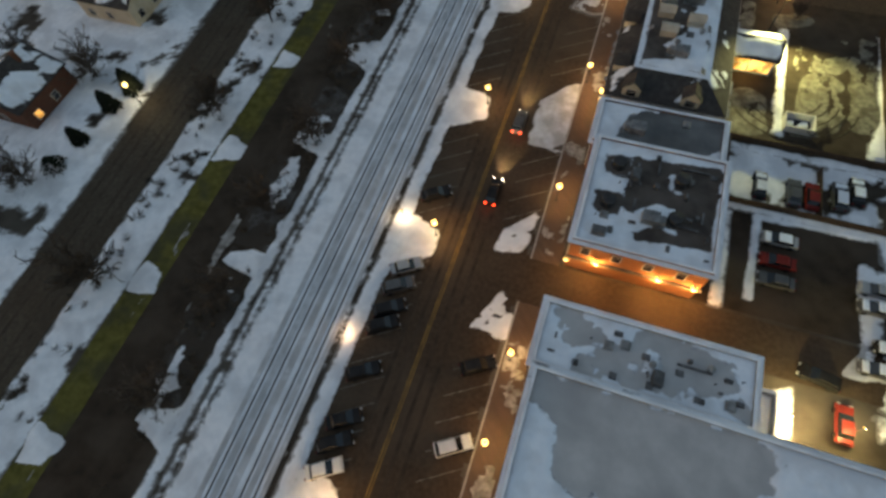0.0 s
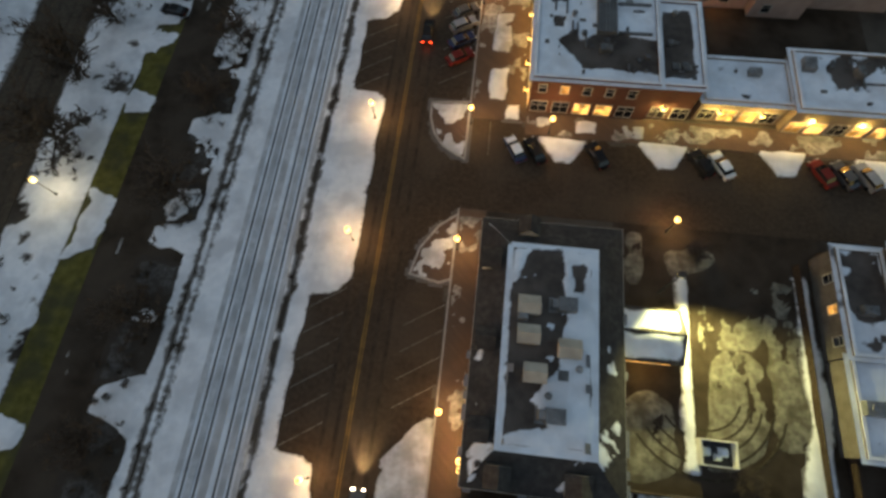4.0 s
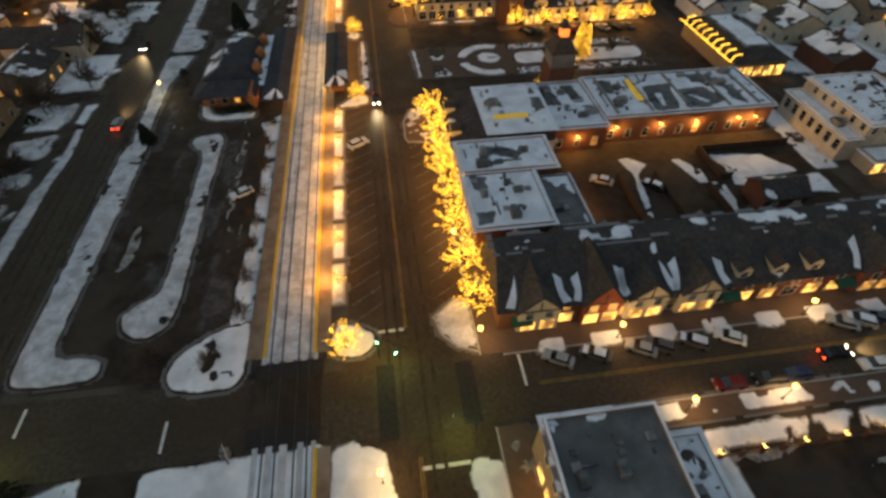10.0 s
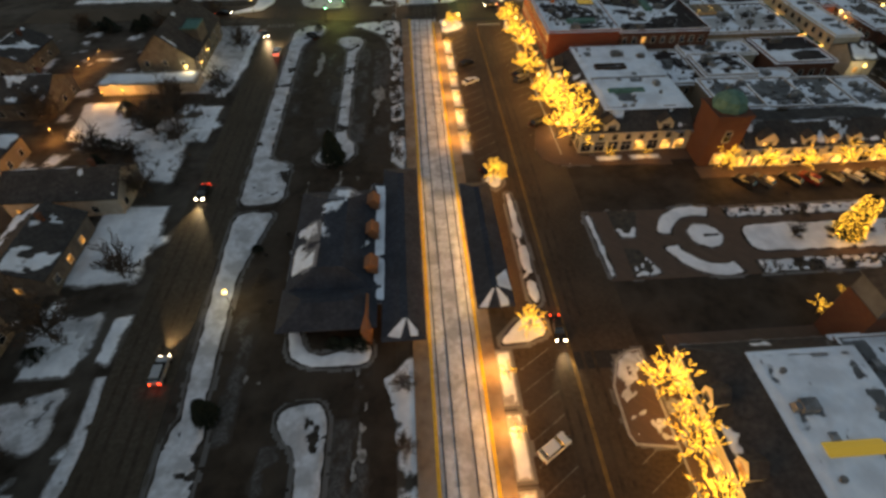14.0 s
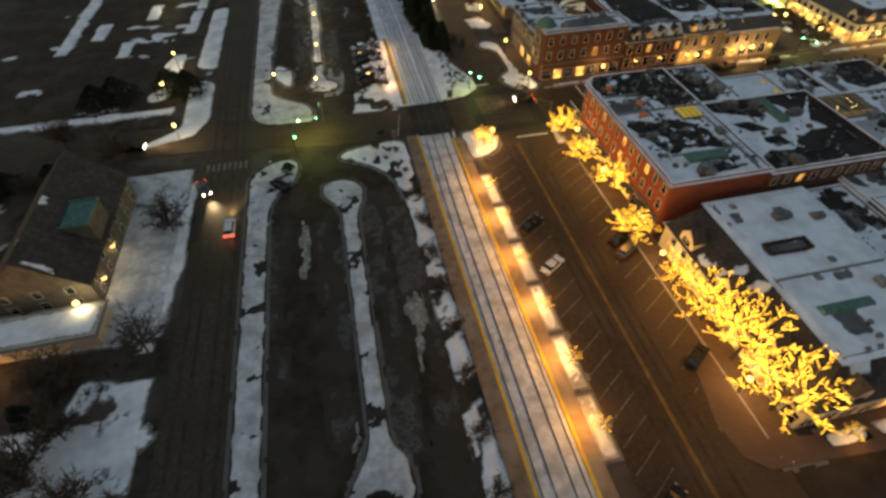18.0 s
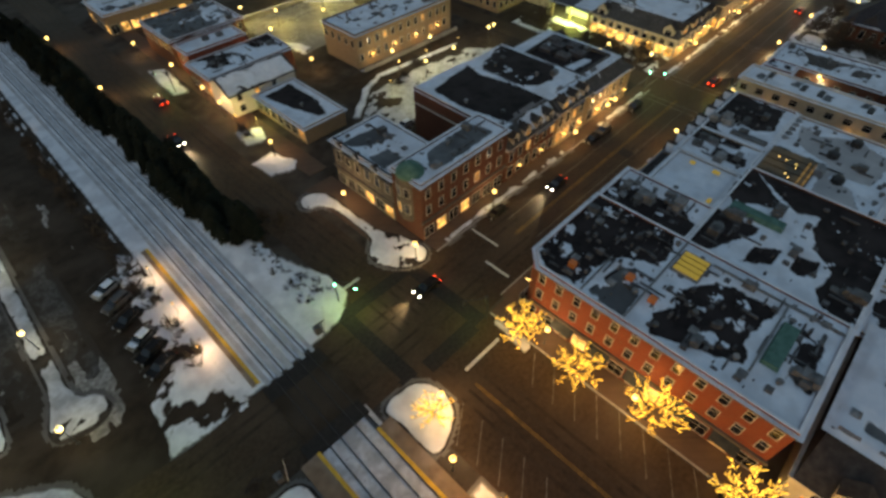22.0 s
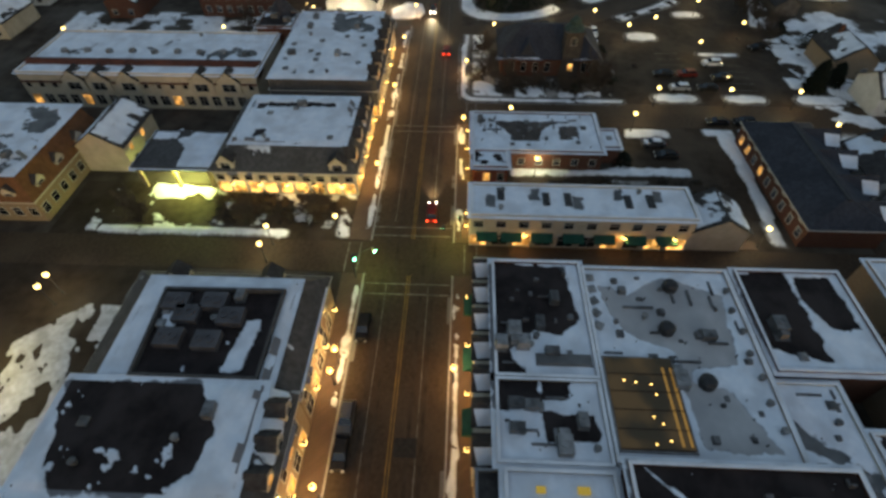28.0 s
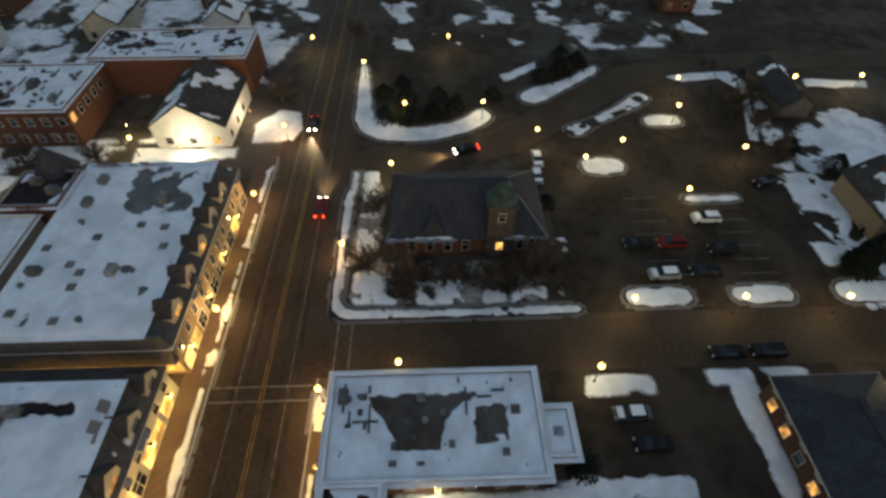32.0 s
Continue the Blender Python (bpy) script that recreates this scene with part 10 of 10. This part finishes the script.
def tree_template(name, label, seed, height, spread, depth=5, trunk=0.16, lit=False, group="", splits=3, upright=0.6, glow_size=0.05, width=0.0, mains=21):
    ob = thing(name, 0, 0, label, "tree", group, z=-80)
    segs = lit_limbs(seed, height, width, trunk, mains) if lit else round_limbs(seed, height, width, trunk, 12, True) if width else limbs(seed, height, spread, depth, trunk, splits, upright)
    body, fine = Shape(), Shape()
    for a, b, r0, r1, level in segs:
        least = 0.028 if lit else 0.046
        (body if level < 2 else fine).tube(a, b, max(r0, least), max(r1, least), 5 if level < 2 else 3, False)
    part("trunk", body, BARK, ob, "", True)
    part("crown", fine, BARK, ob, "fine bare twigs")
    if lit:
        s, rng = Shape(), random.Random(seed + 1)
        for a, b, r0, r1, level in segs:
            if level in (1, 2) or rng.random() < 0.7:
                s.tube(a, b, r0 * 0.4 + glow_size, r1 * 0.4 + glow_size, 4, True)
        tagged(part("light_string", s, STRING, ob), "strings of warm golden lights wound round the limbs", kind="stuff")
    return ob


def plant(template, x, y, scale=1.0, turn=0.0, z=0.0):
    ob = copy_thing(template, Matrix.Translation((x, y, z)) @ Matrix.Rotation(turn, 4, "Z"))
    ob.scale = (scale, scale, scale * (0.95 + 0.1 * math.sin(x + y)))
    return ob


lit_trees = [tree_template("lit_tree", "bare street tree wound with golden lights", 500 + k, 7.6, 0.92, 5, 0.17, True, "lit street trees", glow_size=0.022, width=8.4) for k in range(3)]
lit_small = tree_template("lit_sapling", "small bare sapling wrapped in golden lights", 510, 3.9, 0.7, 4, 0.07, True, "lit saplings along the platform", glow_size=0.012, width=2.9, mains=8)
bare = [tree_template("bare_tree", "leafless dark tree with fine twigs", 520 + k, 7.6, 0.72, 6, 0.17, False, "bare trees", width=7.4) for k in range(3)]
shrub = tree_template("bare_shrub", "leafless low shrub poking through snow", 530, 2.6, 0.9, 4, 0.04, False, "bare shrubs", splits=4)


def conifer_template(name, label, seed, height, radius, n=900, mat=None, lit=False):
    ob = thing(name, 0, 0, label, "tree", "conifers", z=-80)
    rng = random.Random(seed)
    part("trunk", Shape().tube((0, 0, 0), (0, 0, height * 0.9), 0.16, 0.03, 6), BARK, ob)
    s, g = Shape(), Shape()
    for k in range(n):
        u = rng.random() ** 0.8
        z = height * (0.06 + 0.92 * u)
        r = radius * (1 - u) ** 0.85 * rng.uniform(0.55, 1.12) + 0.05
        a = rng.uniform(0, 2 * math.pi)
        c = Vector((r * math.cos(a), r * math.sin(a), z))
        out = Vector((math.cos(a), math.sin(a), -0.35)).normalized()
        side = Vector((-math.sin(a), math.cos(a), rng.uniform(-0.3, 0.3)))
        w = height * 0.045 * rng.uniform(0.7, 1.4)
        s.face(tuple(c - side * w), tuple(c + side * w), tuple(c + out * w * 2.6))
        s.face(tuple(c - out * w * 1.4), tuple(c + side * w + Vector((0, 0, w))), tuple(c + out * w * 2.0))
        if lit:
            q = c + out * w
            g.tube(q, q + Vector((0, 0, 0.24)), 0.075, 0.045, 4)
            q = c + out * w * 2.2 + side * w
            g.tube(q, q + Vector((0, 0, 0.22)), 0.065, 0.04, 4)
    part("crown", s, mat or NEEDLES, ob)
    if lit:
        tagged(part("light_string", g, STRING, ob), "hundreds of small golden lights", kind="stuff")
    return ob


fir = conifer_template("conifer", "dark green conifer in the snow", 540, 6.0, 1.9)
cedar = conifer_template("hedge_cedar", "dense dark evergreen in a tall hedge", 541, 5.4, 1.5, 700)
bush = conifer_template("evergreen_bush", "broad dark evergreen bush", 542, 2.6, 2.0, 500)
xmas = conifer_template("festive_tree", "tall conifer covered in golden lights", 543, 10.5, 1.8, 1100, None, True)



def brush(outline, count, seed, tall=1.3, z=0.05, label="tangle of bare dark brush in thin snow"):
    """Many small tufts of leaning bare stems, scattered over an outline."""
    rng, s = random.Random(seed), Shape()
    xs, ys = [p[0] for p in outline], [p[1] for p in outline]
    spots = np.array([(rng.uniform(min(xs), max(xs)), rng.uniform(min(ys), max(ys))) for _ in range(count * 3)])
    keep = (inside(outline, spots[:, 0], spots[:, 1]) > 0) & (fbm(spots[:, 0] / 6, spots[:, 1] / 6, seed) > -0.12)
    for x, y in spots[keep][:count]:
        h = tall * rng.uniform(0.5, 1.2)
        for k in range(9):
            a, lean = rng.uniform(0, 6.28), rng.uniform(0.2, 1.0) * h
            foot = (x + rng.uniform(-0.25, 0.25), y + rng.uniform(-0.25, 0.25), z - 0.1)
            tip = (x + lean * math.cos(a), y + lean * math.sin(a), z + h * rng.uniform(0.5, 1.0))
            s.tube(foot, tip, 0.06, 0.035, 3, False)
    tagged(put("brush", s.mesh("brush", BRUSH)), label, "brush", kind="stuff")


brush(rect(-46, -30, -40.8, 176), 200, 701)
brush([(-39.6, 430), (-37.2, 430), (-38.2, 560), (-40.6, 560)], 260, 702, 1.5)
brush(rect(91.5, 358, 100.5, 398), 260, 703, 1.2)
brush(rect(86.4, 429, 95.6, 451), 180, 704, 1.1)
brush(rect(131.4, 373, 137.0, 399), 130, 705, 1.5)
brush([(-68, 92), (-59.5, 92), (-60, 172), (-69.5, 172)], 80, 706, 1.2)
brush([(-66, -20), (-59.6, -20), (-60, 80), (-67, 80)], 90, 707, 1.2)
brush(rect(-99, 330, -84, 362), 60, 708, 1.0)
brush([(166, 318), (190, 312), (200, 326), (178, 330)], 90, 709, 1.5)
brush([(-22.6, 424), (-16.8, 428), (-19.4, 448), (-21.4, 448)], 60, 710, 0.8)
brush(rect(24.6, 307.4, 62.6, 310.0), 70, 711, 0.6, 0.25)
brush(rect(24.6, 293.2, 62.6, 296.0), 70, 712, 0.6, 0.25)

TREE_W = 1000.0
TREE_COLOUR = (1.0, 0.50, 0.12)
tr = random.Random(7)
for k, y in enumerate((218.2, 226.5, 234.5, 242, 249.5, 257, 265, 272.5)):
    plant(lit_trees[k % 3], -1.3 + 0.5 * tr.uniform(-1, 1), y, tr.uniform(1.08, 1.24), tr.uniform(0, 6))
    point(-2.4, y + 1.2, 4.4, TREE_W * 0.7, TREE_COLOUR, 1.2)
for k, (x, y, s) in enumerate(((0.4, 333.4, 1.7), (0.0, 341.4, 1.75), (-0.4, 348.8, 1.5), (-1.4, 355.6, 0.92), (-3.4, 367.4, 1.14), (-1.3, 380.4, 1.12), (-2.8, 390.8, 1.04), (-3.0, 400.2, 1.04))):
    plant(lit_trees[k % 3], x, y, s, tr.uniform(0, 6))
    point(x - 1.4, y - 0.6, 4.4 * s, TREE_W * 0.56 * s, TREE_COLOUR, 1.2)
for x, y, s in ((-22.2, 213.4, 0.85), (-18.6, 284.4, 0.72), (-18.7, 321.8, 0.78), (-20.8, 400.8, 0.75)):
    plant(lit_trees[1], x, y, s, tr.uniform(0, 6))
    point(x + 1.3, y - 1.0, 5.0 * s, TREE_W * 0.4, TREE_COLOUR, 1.0)
for k, y in enumerate((226.1, 236.4, 247.0, 257.6, 267.7, 276.5, 336.1, 346.1, 355.9, 366.4, 377.0, 386.6)):
    plant(lit_small, -23.3, y, tr.uniform(0.8, 1.15), tr.uniform(0, 6), 0.2)
    point(-25.0, y + 1.0, 2.8, 820, TREE_COLOUR, 0.6)
for x, y, s in ((7.7, 328.0, 1.0), (15.8, 328.0, 1.0)):
    plant(lit_small, x, y, s, x)
    point(x, y - 1.4, 2.0, 110, TREE_COLOUR, 0.6)
for k, x in enumerate((30.6, 39.8, 47.4, 56.4, 64.6, 72.0)):
    plant(lit_trees[k % 3], x, 321.8, 0.86, x)
    point(x + 0.6, 319.0, 3.4, 420, TREE_COLOUR, 0.9)
plant(xmas, 44.4, 301.0, 0.95, 0)
point(43.6, 299, 3.0, 500, TREE_COLOUR, 1.5)
for x, y, s in ((28.1, 284.2, 1.4), (34.4, 288.0, 0.6), (36.5, 281.4, 1.2), (42.0, 281.0, 1.1), (48.8, 281.2, 1.2), (55.2, 280.8, 1.2), (61.6, 281.2, 1.2)):
    plant(lit_small, x, y, s, x)
for x, y in ((38, 283.4), (50, 283.4), (60, 283.4)):
    point(x, y, 2.2, 120, TREE_COLOUR, 0.8)
for k, (x, y) in enumerate(((-62.4, 8), (-62, 43), (-63.6, 66), (-64, 99), (-66, 112), (-65, 124), (-66, 137), (-66, 149), (-67, 160), (-65, 171))):
    plant(bare[k % 3], x, y, tr.uniform(0.95, 1.3) * (1.35 if y > 95 else 1.0), tr.uniform(0, 6))
for k, (x, y) in enumerate(((-43.5, -3), (-42.6, 12), (-43.6, 27), (-43, 42), (-44, 58), (-43, 74), (-44, 92), (-43, 108), (-42, 122), (-43, 138), (-42, 150), (-42.6, 166), (-50, 215), (-42, 213.6), (-21.4, 184.5))):
    plant(bare[(k + 1) % 3], x, y, tr.uniform(0.9, 1.25) * (0.5 if y > 205 else 1.0), tr.uniform(0, 6))
for k, y in enumerate((222, 229, 236, 243, 251, 259, 267, 276, 331, 339, 347, 355, 363, 371, 379, 387)):
    plant(bare[k % 3], -38.6, y, 0.5, tr.uniform(0, 6))
for k, (x, y) in enumerate(((-86, 300), (-90, 322), (-96, 346), (-88, 340), (-84, 362), (-104, 336), (-98, 412), (-110, 420), (-92, 288), (-94, 268), (-92, 246), (-90, 224), (-89, 234), (-95, 228), (-88, 254), (-97, 240), (-91, 264), (-99, 256), (-118, 240), (-86, 20), (-90, 44), (-84, 70), (-94, 94), (-88, 120), (-96, 140), (-90, 176), (-98, 190), (-92, 350), (-84, 388), (-95, 345))):
    plant(bare[k % 3], x, y, tr.uniform(0.95, 1.4), tr.uniform(0, 6))
for k in range(26):
    plant(bare[k % 3], tr.uniform(-150, -92), tr.choice((tr.uniform(215, 292), tr.uniform(330, 360), tr.uniform(400, 412), tr.uniform(-30, 190), tr.uniform(530, 580))), tr.uniform(0.8, 1.3), tr.uniform(0, 6))
for k, (x, y) in enumerate(((133.5, 377), (132.6, 383.4), (133.0, 390), (133.4, 396), (136, 402), (148, 402), (86, 462), (90, 432), (88, 444), (134, 374), (176, 328), (170, 326), (160, 327), (182, 322), (206, 330), (216, 346), (230, 340), (164, 455), (162, 466), (184, 424), (212, 410), (230, 402))):
    plant(bare[k % 3], x, y, tr.uniform(0.6, 1.0), tr.uniform(0, 6))
for k, (x, y) in enumerate(((44, 472), (34, 468), (38, 470), (-4, 476), (34, 301), (53, 301), (-14, 447), (-16, 450), (30, 90), (34, 62))):
    plant(bare[k % 3], x, y, 0.5, tr.uniform(0, 6))
for k in range(70):
    x, y = tr.choice(((-64, 40), (-62, 100), (-66, 150), (-44, 60), (-100, 340), (-92, 270), (46, 295), (42, 308), (140, 372), (150, 328), (-42, 403), (-62, 300)))
    plant(shrub, x + tr.uniform(-3, 3), y + tr.uniform(-9, 9), tr.uniform(0.4, 0.9), tr.uniform(0, 6))
for x, y, s in ((-52.8, 331.4, 1.25), (-65.4, 273.4, 0.8), (-101, 330, 0.9), (-98, 354, 0.8), (-80.6, 43, 0.9), (-82, 38, 0.8), (-83, 30, 0.7), (137, 320, 1.1), (134, 326, 1.2), (142, 318, 1.0)):
    plant(fir, x, y, s, x)
for x, y, s in ((-64, 196, 2.0), (-68, 194, 2.2), (-60.6, 192.4, 1.6), (-65, 190, 1.5), (-63, 404 - 2, 0.8), (-87, 440, 2.3), (-92, 443, 2.5), (-104, 441, 2.6), (-108, 438, 2.4), (-58, 196, 0.5), (177, 401, 1.5), (176.4, 396, 1.6), (178, 391, 1.5), (180, 386, 1.5), (183, 397, 1.4), (186, 402, 1.3), (190, 398, 1.2), (184, 390, 1.3), (184, 378, 1.2), (191, 366, 1.5), (194, 361, 1.6), (197, 357, 1.5), (201, 360, 1.4), (137, 372, 1.0), (150, 372, 1.0), (133, 381, 0.7), (164, 322, 1.2), (158, 316, 1.4), (150, 312, 1.4), (-84, 24, 1.1), (-50.5, 222.5, 0.45), (-46.5, 186, 0.7), (-44, 193, 0.6), (94.6, 377.6, 1.0), (106, 375, 1.1), (-44.6, 283.4, 0.9), (-47, 283.6, 0.8), (-49, 284, 0.7), (-64.5, 305, 0.6), (80, 520, 1.2)):
    plant(bush, x, y, s, x)
for k in range(26):
    plant(bush, tr.uniform(-140, -93), tr.choice((tr.uniform(216, 294), tr.uniform(330, 362), tr.uniform(405, 412))), tr.uniform(0.7, 1.6), k)
y = 448.0
while y < 575:
    plant(cedar, -19.6 - (y - 445) * 0.03 + tr.uniform(-0.9, 0.7), y, tr.uniform(0.9, 1.6), y)
    plant(cedar, -22.2 - (y - 445) * 0.03 + tr.uniform(-1.4, 0.6), y + 1.0, tr.uniform(0.5, 1.3), y)
    y += tr.uniform(1.7, 2.5)
for ob in lit_trees + bare + [lit_small, shrub, fir, cedar, bush, xmas]:
    for o in list(ob.children_recursive) + [ob]:
        bpy.data.objects.remove(o)


# ---- cars ----
def car_template(paint, kind, lights, snowy):
    """A car pointing along +y: painted body, glass house, roof, four wheels, lamps."""
    ob = thing("car", 0, 0, f"parked {'snow-topped ' if snowy else ''}{paint} {'sport utility car' if kind else 'saloon car'}" if not lights else f"{paint} car with its lights on", "car", "cars", z=-60)
    h = 0.2 * kind
    body = Shape().taper((-0.88, -2.3, 0.88, 2.3), 0.28, (-0.92, -2.36, 0.92, 2.36), 0.6).taper((-0.92, -2.36, 0.92, 2.36), 0.6, (-0.84, -2.25, 0.84, 2.1), 0.92 + h)
    part("body", body, PAINTS[paint], ob)
    back = -2.15 if kind else -1.7
    part("glass_house", Shape().taper((-0.82, back, 0.82, 1.15), 0.92 + h, (-0.66, back + 0.45, 0.66, 0.35), 1.42 + h), CAR_GLASS, ob, "dark windows")
    part("roof", Shape().taper((-0.69, back + 0.42, 0.69, 0.4), 1.40 + h, (-0.62, back + 0.5, 0.62, 0.28), 1.47 + h), ROOF_SNOW if snowy else PAINTS[paint], ob, "snow on the roof" if snowy else "")
    if snowy:
        part("bonnet_snow", Shape().taper((-0.76, 1.2, 0.76, 2.0), 0.93 + h, (-0.68, 1.28, 0.68, 1.9), 1.0 + h), ROOF_SNOW, ob, "snow on the bonnet")
    for x in (-0.86, 0.86):
        for y in (-1.45, 1.45):
            part("wheel", Shape().tube((x - 0.1, y, 0.33), (x + 0.1, y, 0.33), 0.33, 0.33, 10), TYRE, ob)
        part("headlight", Shape().box(x * 0.76 - 0.17, 2.22, 0.6, x * 0.76 + 0.17, 2.4, 0.8), HEAD if lights else HEAD_OFF, ob)
        part("tail_light", Shape().box(x * 0.8 - 0.15, -2.42, 0.66, x * 0.8 + 0.15, -2.26, 0.86), TAIL if lights else TAIL_OFF, ob)
    return ob


CARS = {}
cr = random.Random(21)
COLOURS = ("black", "grey", "silver", "white", "black", "grey", "red", "blue", "silver")


def car(x, y, heading, paint=None, kind=None, lights=False, snowy=False):
    """heading: degrees from +y, turning left."""
    key = (paint or cr.choice(COLOURS), cr.randint(0, 1) if kind is None else kind, lights, snowy)
    if key not in CARS:
        CARS[key] = car_template(*key)
    return copy_thing(CARS[key], Matrix.Translation((x, y, 0.03)) @ Matrix.Rotation(radians(heading), 4, "Z"))


def moving(x, y, heading, paint="black", kind=0):
    car(x, y, heading, paint, kind, True)
    a = radians(heading)
    data = bpy.data.lights.new("headlight_beam", "SPOT")
    data.energy, data.color, data.spot_size, data.spot_blend, data.shadow_soft_size = 3200, (1.0, 0.88, 0.55), radians(55), 0.6, 0.1
    fx, fy = -math.sin(a), math.cos(a)
    new("headlight_beam", data).matrix_world = look((x + fx * 2.6, y + fy * 2.6, 0.9), (x + fx * 14, y + fy * 14, 0.0))
    point(x - fx * 2.9, y - fy * 2.9, 0.7, 9, (1.0, 0.08, 0.03), 0.1)


W, E = 123, -57
for y, p in ((24.4, "silver"), (21.2, "grey"), (17.7, "black"), (15.2, "black"), (8.6, "black"), (2.3, "black"), (-0.6, "black"), (-3.8, "white"), (37.2, "black"), (165.1, "silver"), (151.4, "silver"), (148.6, "white"), (265.7, "white"), (374.7, "black"), (364.2, "white"), (325.6, "black"), (-14, "grey"), (-21, "black")):
    car(-19.0, y, E, p)
for y, p in ((3.7, "white"), (13.9, "black"), (152.2, "white"), (147.7, "black"), (140.8, "silver"), (137.6, "white"), (131.1, "grey"), (128.0, "silver"), (124.7, "blue"), (121.3, "red"), (167.4, "silver"), (173.1, "white"), (160.8, "grey"), (164, "black"), (179.8, "black"), (176.4, "black"), (364.6, "grey"), (342.7, "black"), (367.6, "black")):
    car(-5.0, y, E, p)
for x, y, h, p, sn in ((29.5, 43.5, 90, "silver", True), (41.6, 39.3, 90, "silver", False), (41.4, 36.6, 90, "grey", True), (29.3, 40, 90, "red", False), (29.3, 37, 90, "grey", False), (26.4, 52, 0, "black", True), (31.0, 52, 0, "grey", False), (33.4, 52, 0, "red", False), (39.2, 54.5, 0, "black", True), (36.9, 53, 0, "grey", True),
                       (34.8, 25.4, 80, "black", False), (37.6, 20.6, 0, "red", False), (-55.8, 131.1, 80, "grey", True), (-55.6, 127.2, 80, "black", False), (-56.6, 154.1, 80, "silver", True), (-55.8, 148, 80, "grey", False), (-42.4, 152.7, 95, "blue", False), (-42, 145.6, 95, "white", True), (-42, 140.6, 95, "silver", True), (-42.2, 135.8, 95, "grey", True),
                       (-42, 131.9, 95, "black", True), (-42.8, 163.7, 95, "silver", True), (-57, 177.4, 80, "black", False), (-57.2, 181.2, 80, "black", True), (-57.4, 170.6, 80, "black", False), (-56.6, 167.3, 80, "grey", False), (-44, 159.6, 95, "black", False), (41.4, 28.4, 90, "grey", True), (43.2, 31.4, 90, "black", True), (-42.3, 252, 120, "white", False)):
    car(x, y, h, p, None, False, sn)
for k, x in enumerate((8.8, 14.6, 21.7, 24.6, 30, 36, 55, 57.9, 61, 66.5)):
    car(x, 207.2, 60, None, None, False, k % 3 == 1)
for k, x in enumerate((31.8, 37.9, 41.8, 54.8, 58.7, 62)):
    car(x, 199.9, 88, None)
for k, x in enumerate((5, 8, 17, 32, 35, 49, 52, 55, 61)):
    car(x, 104.6, 28, None, None, False, k % 4 == 0)
for k, y in enumerate((434.4, 437.6, 441, 446, 450.4, 454.6)):
    car(-42.6, y, 110, ("black", "black", "grey", "black", "grey", "silver")[k], None, False, k in (2, 5))
for k, x in enumerate((33, 37, 43, 47, 52, 57, 61, 65)):
    car(x, 317.2, 30, ("black", "grey", "black", "red", "black", "silver", "black", "grey")[k])
for x, y, h, p, sn in ((23.5, 454.2, 90, "silver", True), (18, 446, 90, "black", True), (18, 443.4, 90, "red", True), (15.5, 420.3, 90, "black", False), (65.7, 420.2, 90, "black", False), (52.2, 420.3, 90, "grey", False), (48, 420.3, 90, "black", False), (145.4, 345.3, 0, "white", True), (133.6, 356.4, 0, "silver", True),
                       (138.4, 345.2, 0, "black", False), (140, 358.5, 0, "black", False), (133.9, 349.8, 0, "black", False), (111.9, 367.5, 0, "grey", True), (154.4, 330.8, 20, "black", False), (120, 346.5, 0, "black", False), (120, 352.1, 0, "black", False), (162.2, 371.6, 90, "silver", True), (157.3, 372.4, 90, "grey", True),
                       (140, 353, 0, "red", False), (30, 246, 60, "silver", True), (40, 243, 40, "black", True), (108, 366, 0, "black", False), (-64.5, 396.4, 40, "black", False)):
    car(x, y, h, p, None, False, sn)
moving(-10.4, 54.2, 0, "grey", 1)
moving(-10.6, 40, 0, "black", 1)
moving(-14.3, 176, 180, "black", 0)
moving(-10.8, 126, 0, "black", 1)
moving(-14.2, 284, 180, "black", 0)
moving(-78.4, 322, 180, "black", 0)
moving(-73.9, 281, 0, "silver", 1)
moving(-73.6, 386, 0, "white", 1)
moving(-79.4, 399, 200, "grey", 0)
moving(50, 202.3, -90, "black", 0)
moving(-6, 417, 90, "black", 0)
moving(30, 417, 90, "black", 0)
moving(90, 411.6, -90, "red", 0)
moving(150, 411.2, -90, "red", 0)
moving(175, 416, 90, "black", 0)
moving(165.5, 385, 16, "black", 0)
moving(-10.6, 505, 0, "red", 0)
moving(-15.6, 486, 180, "black", 0)
moving(-96, 417, -95, "black", 0)
for ob in CARS.values():
    for o in list(ob.children_recursive) + [ob]:
        bpy.data.objects.remove(o)
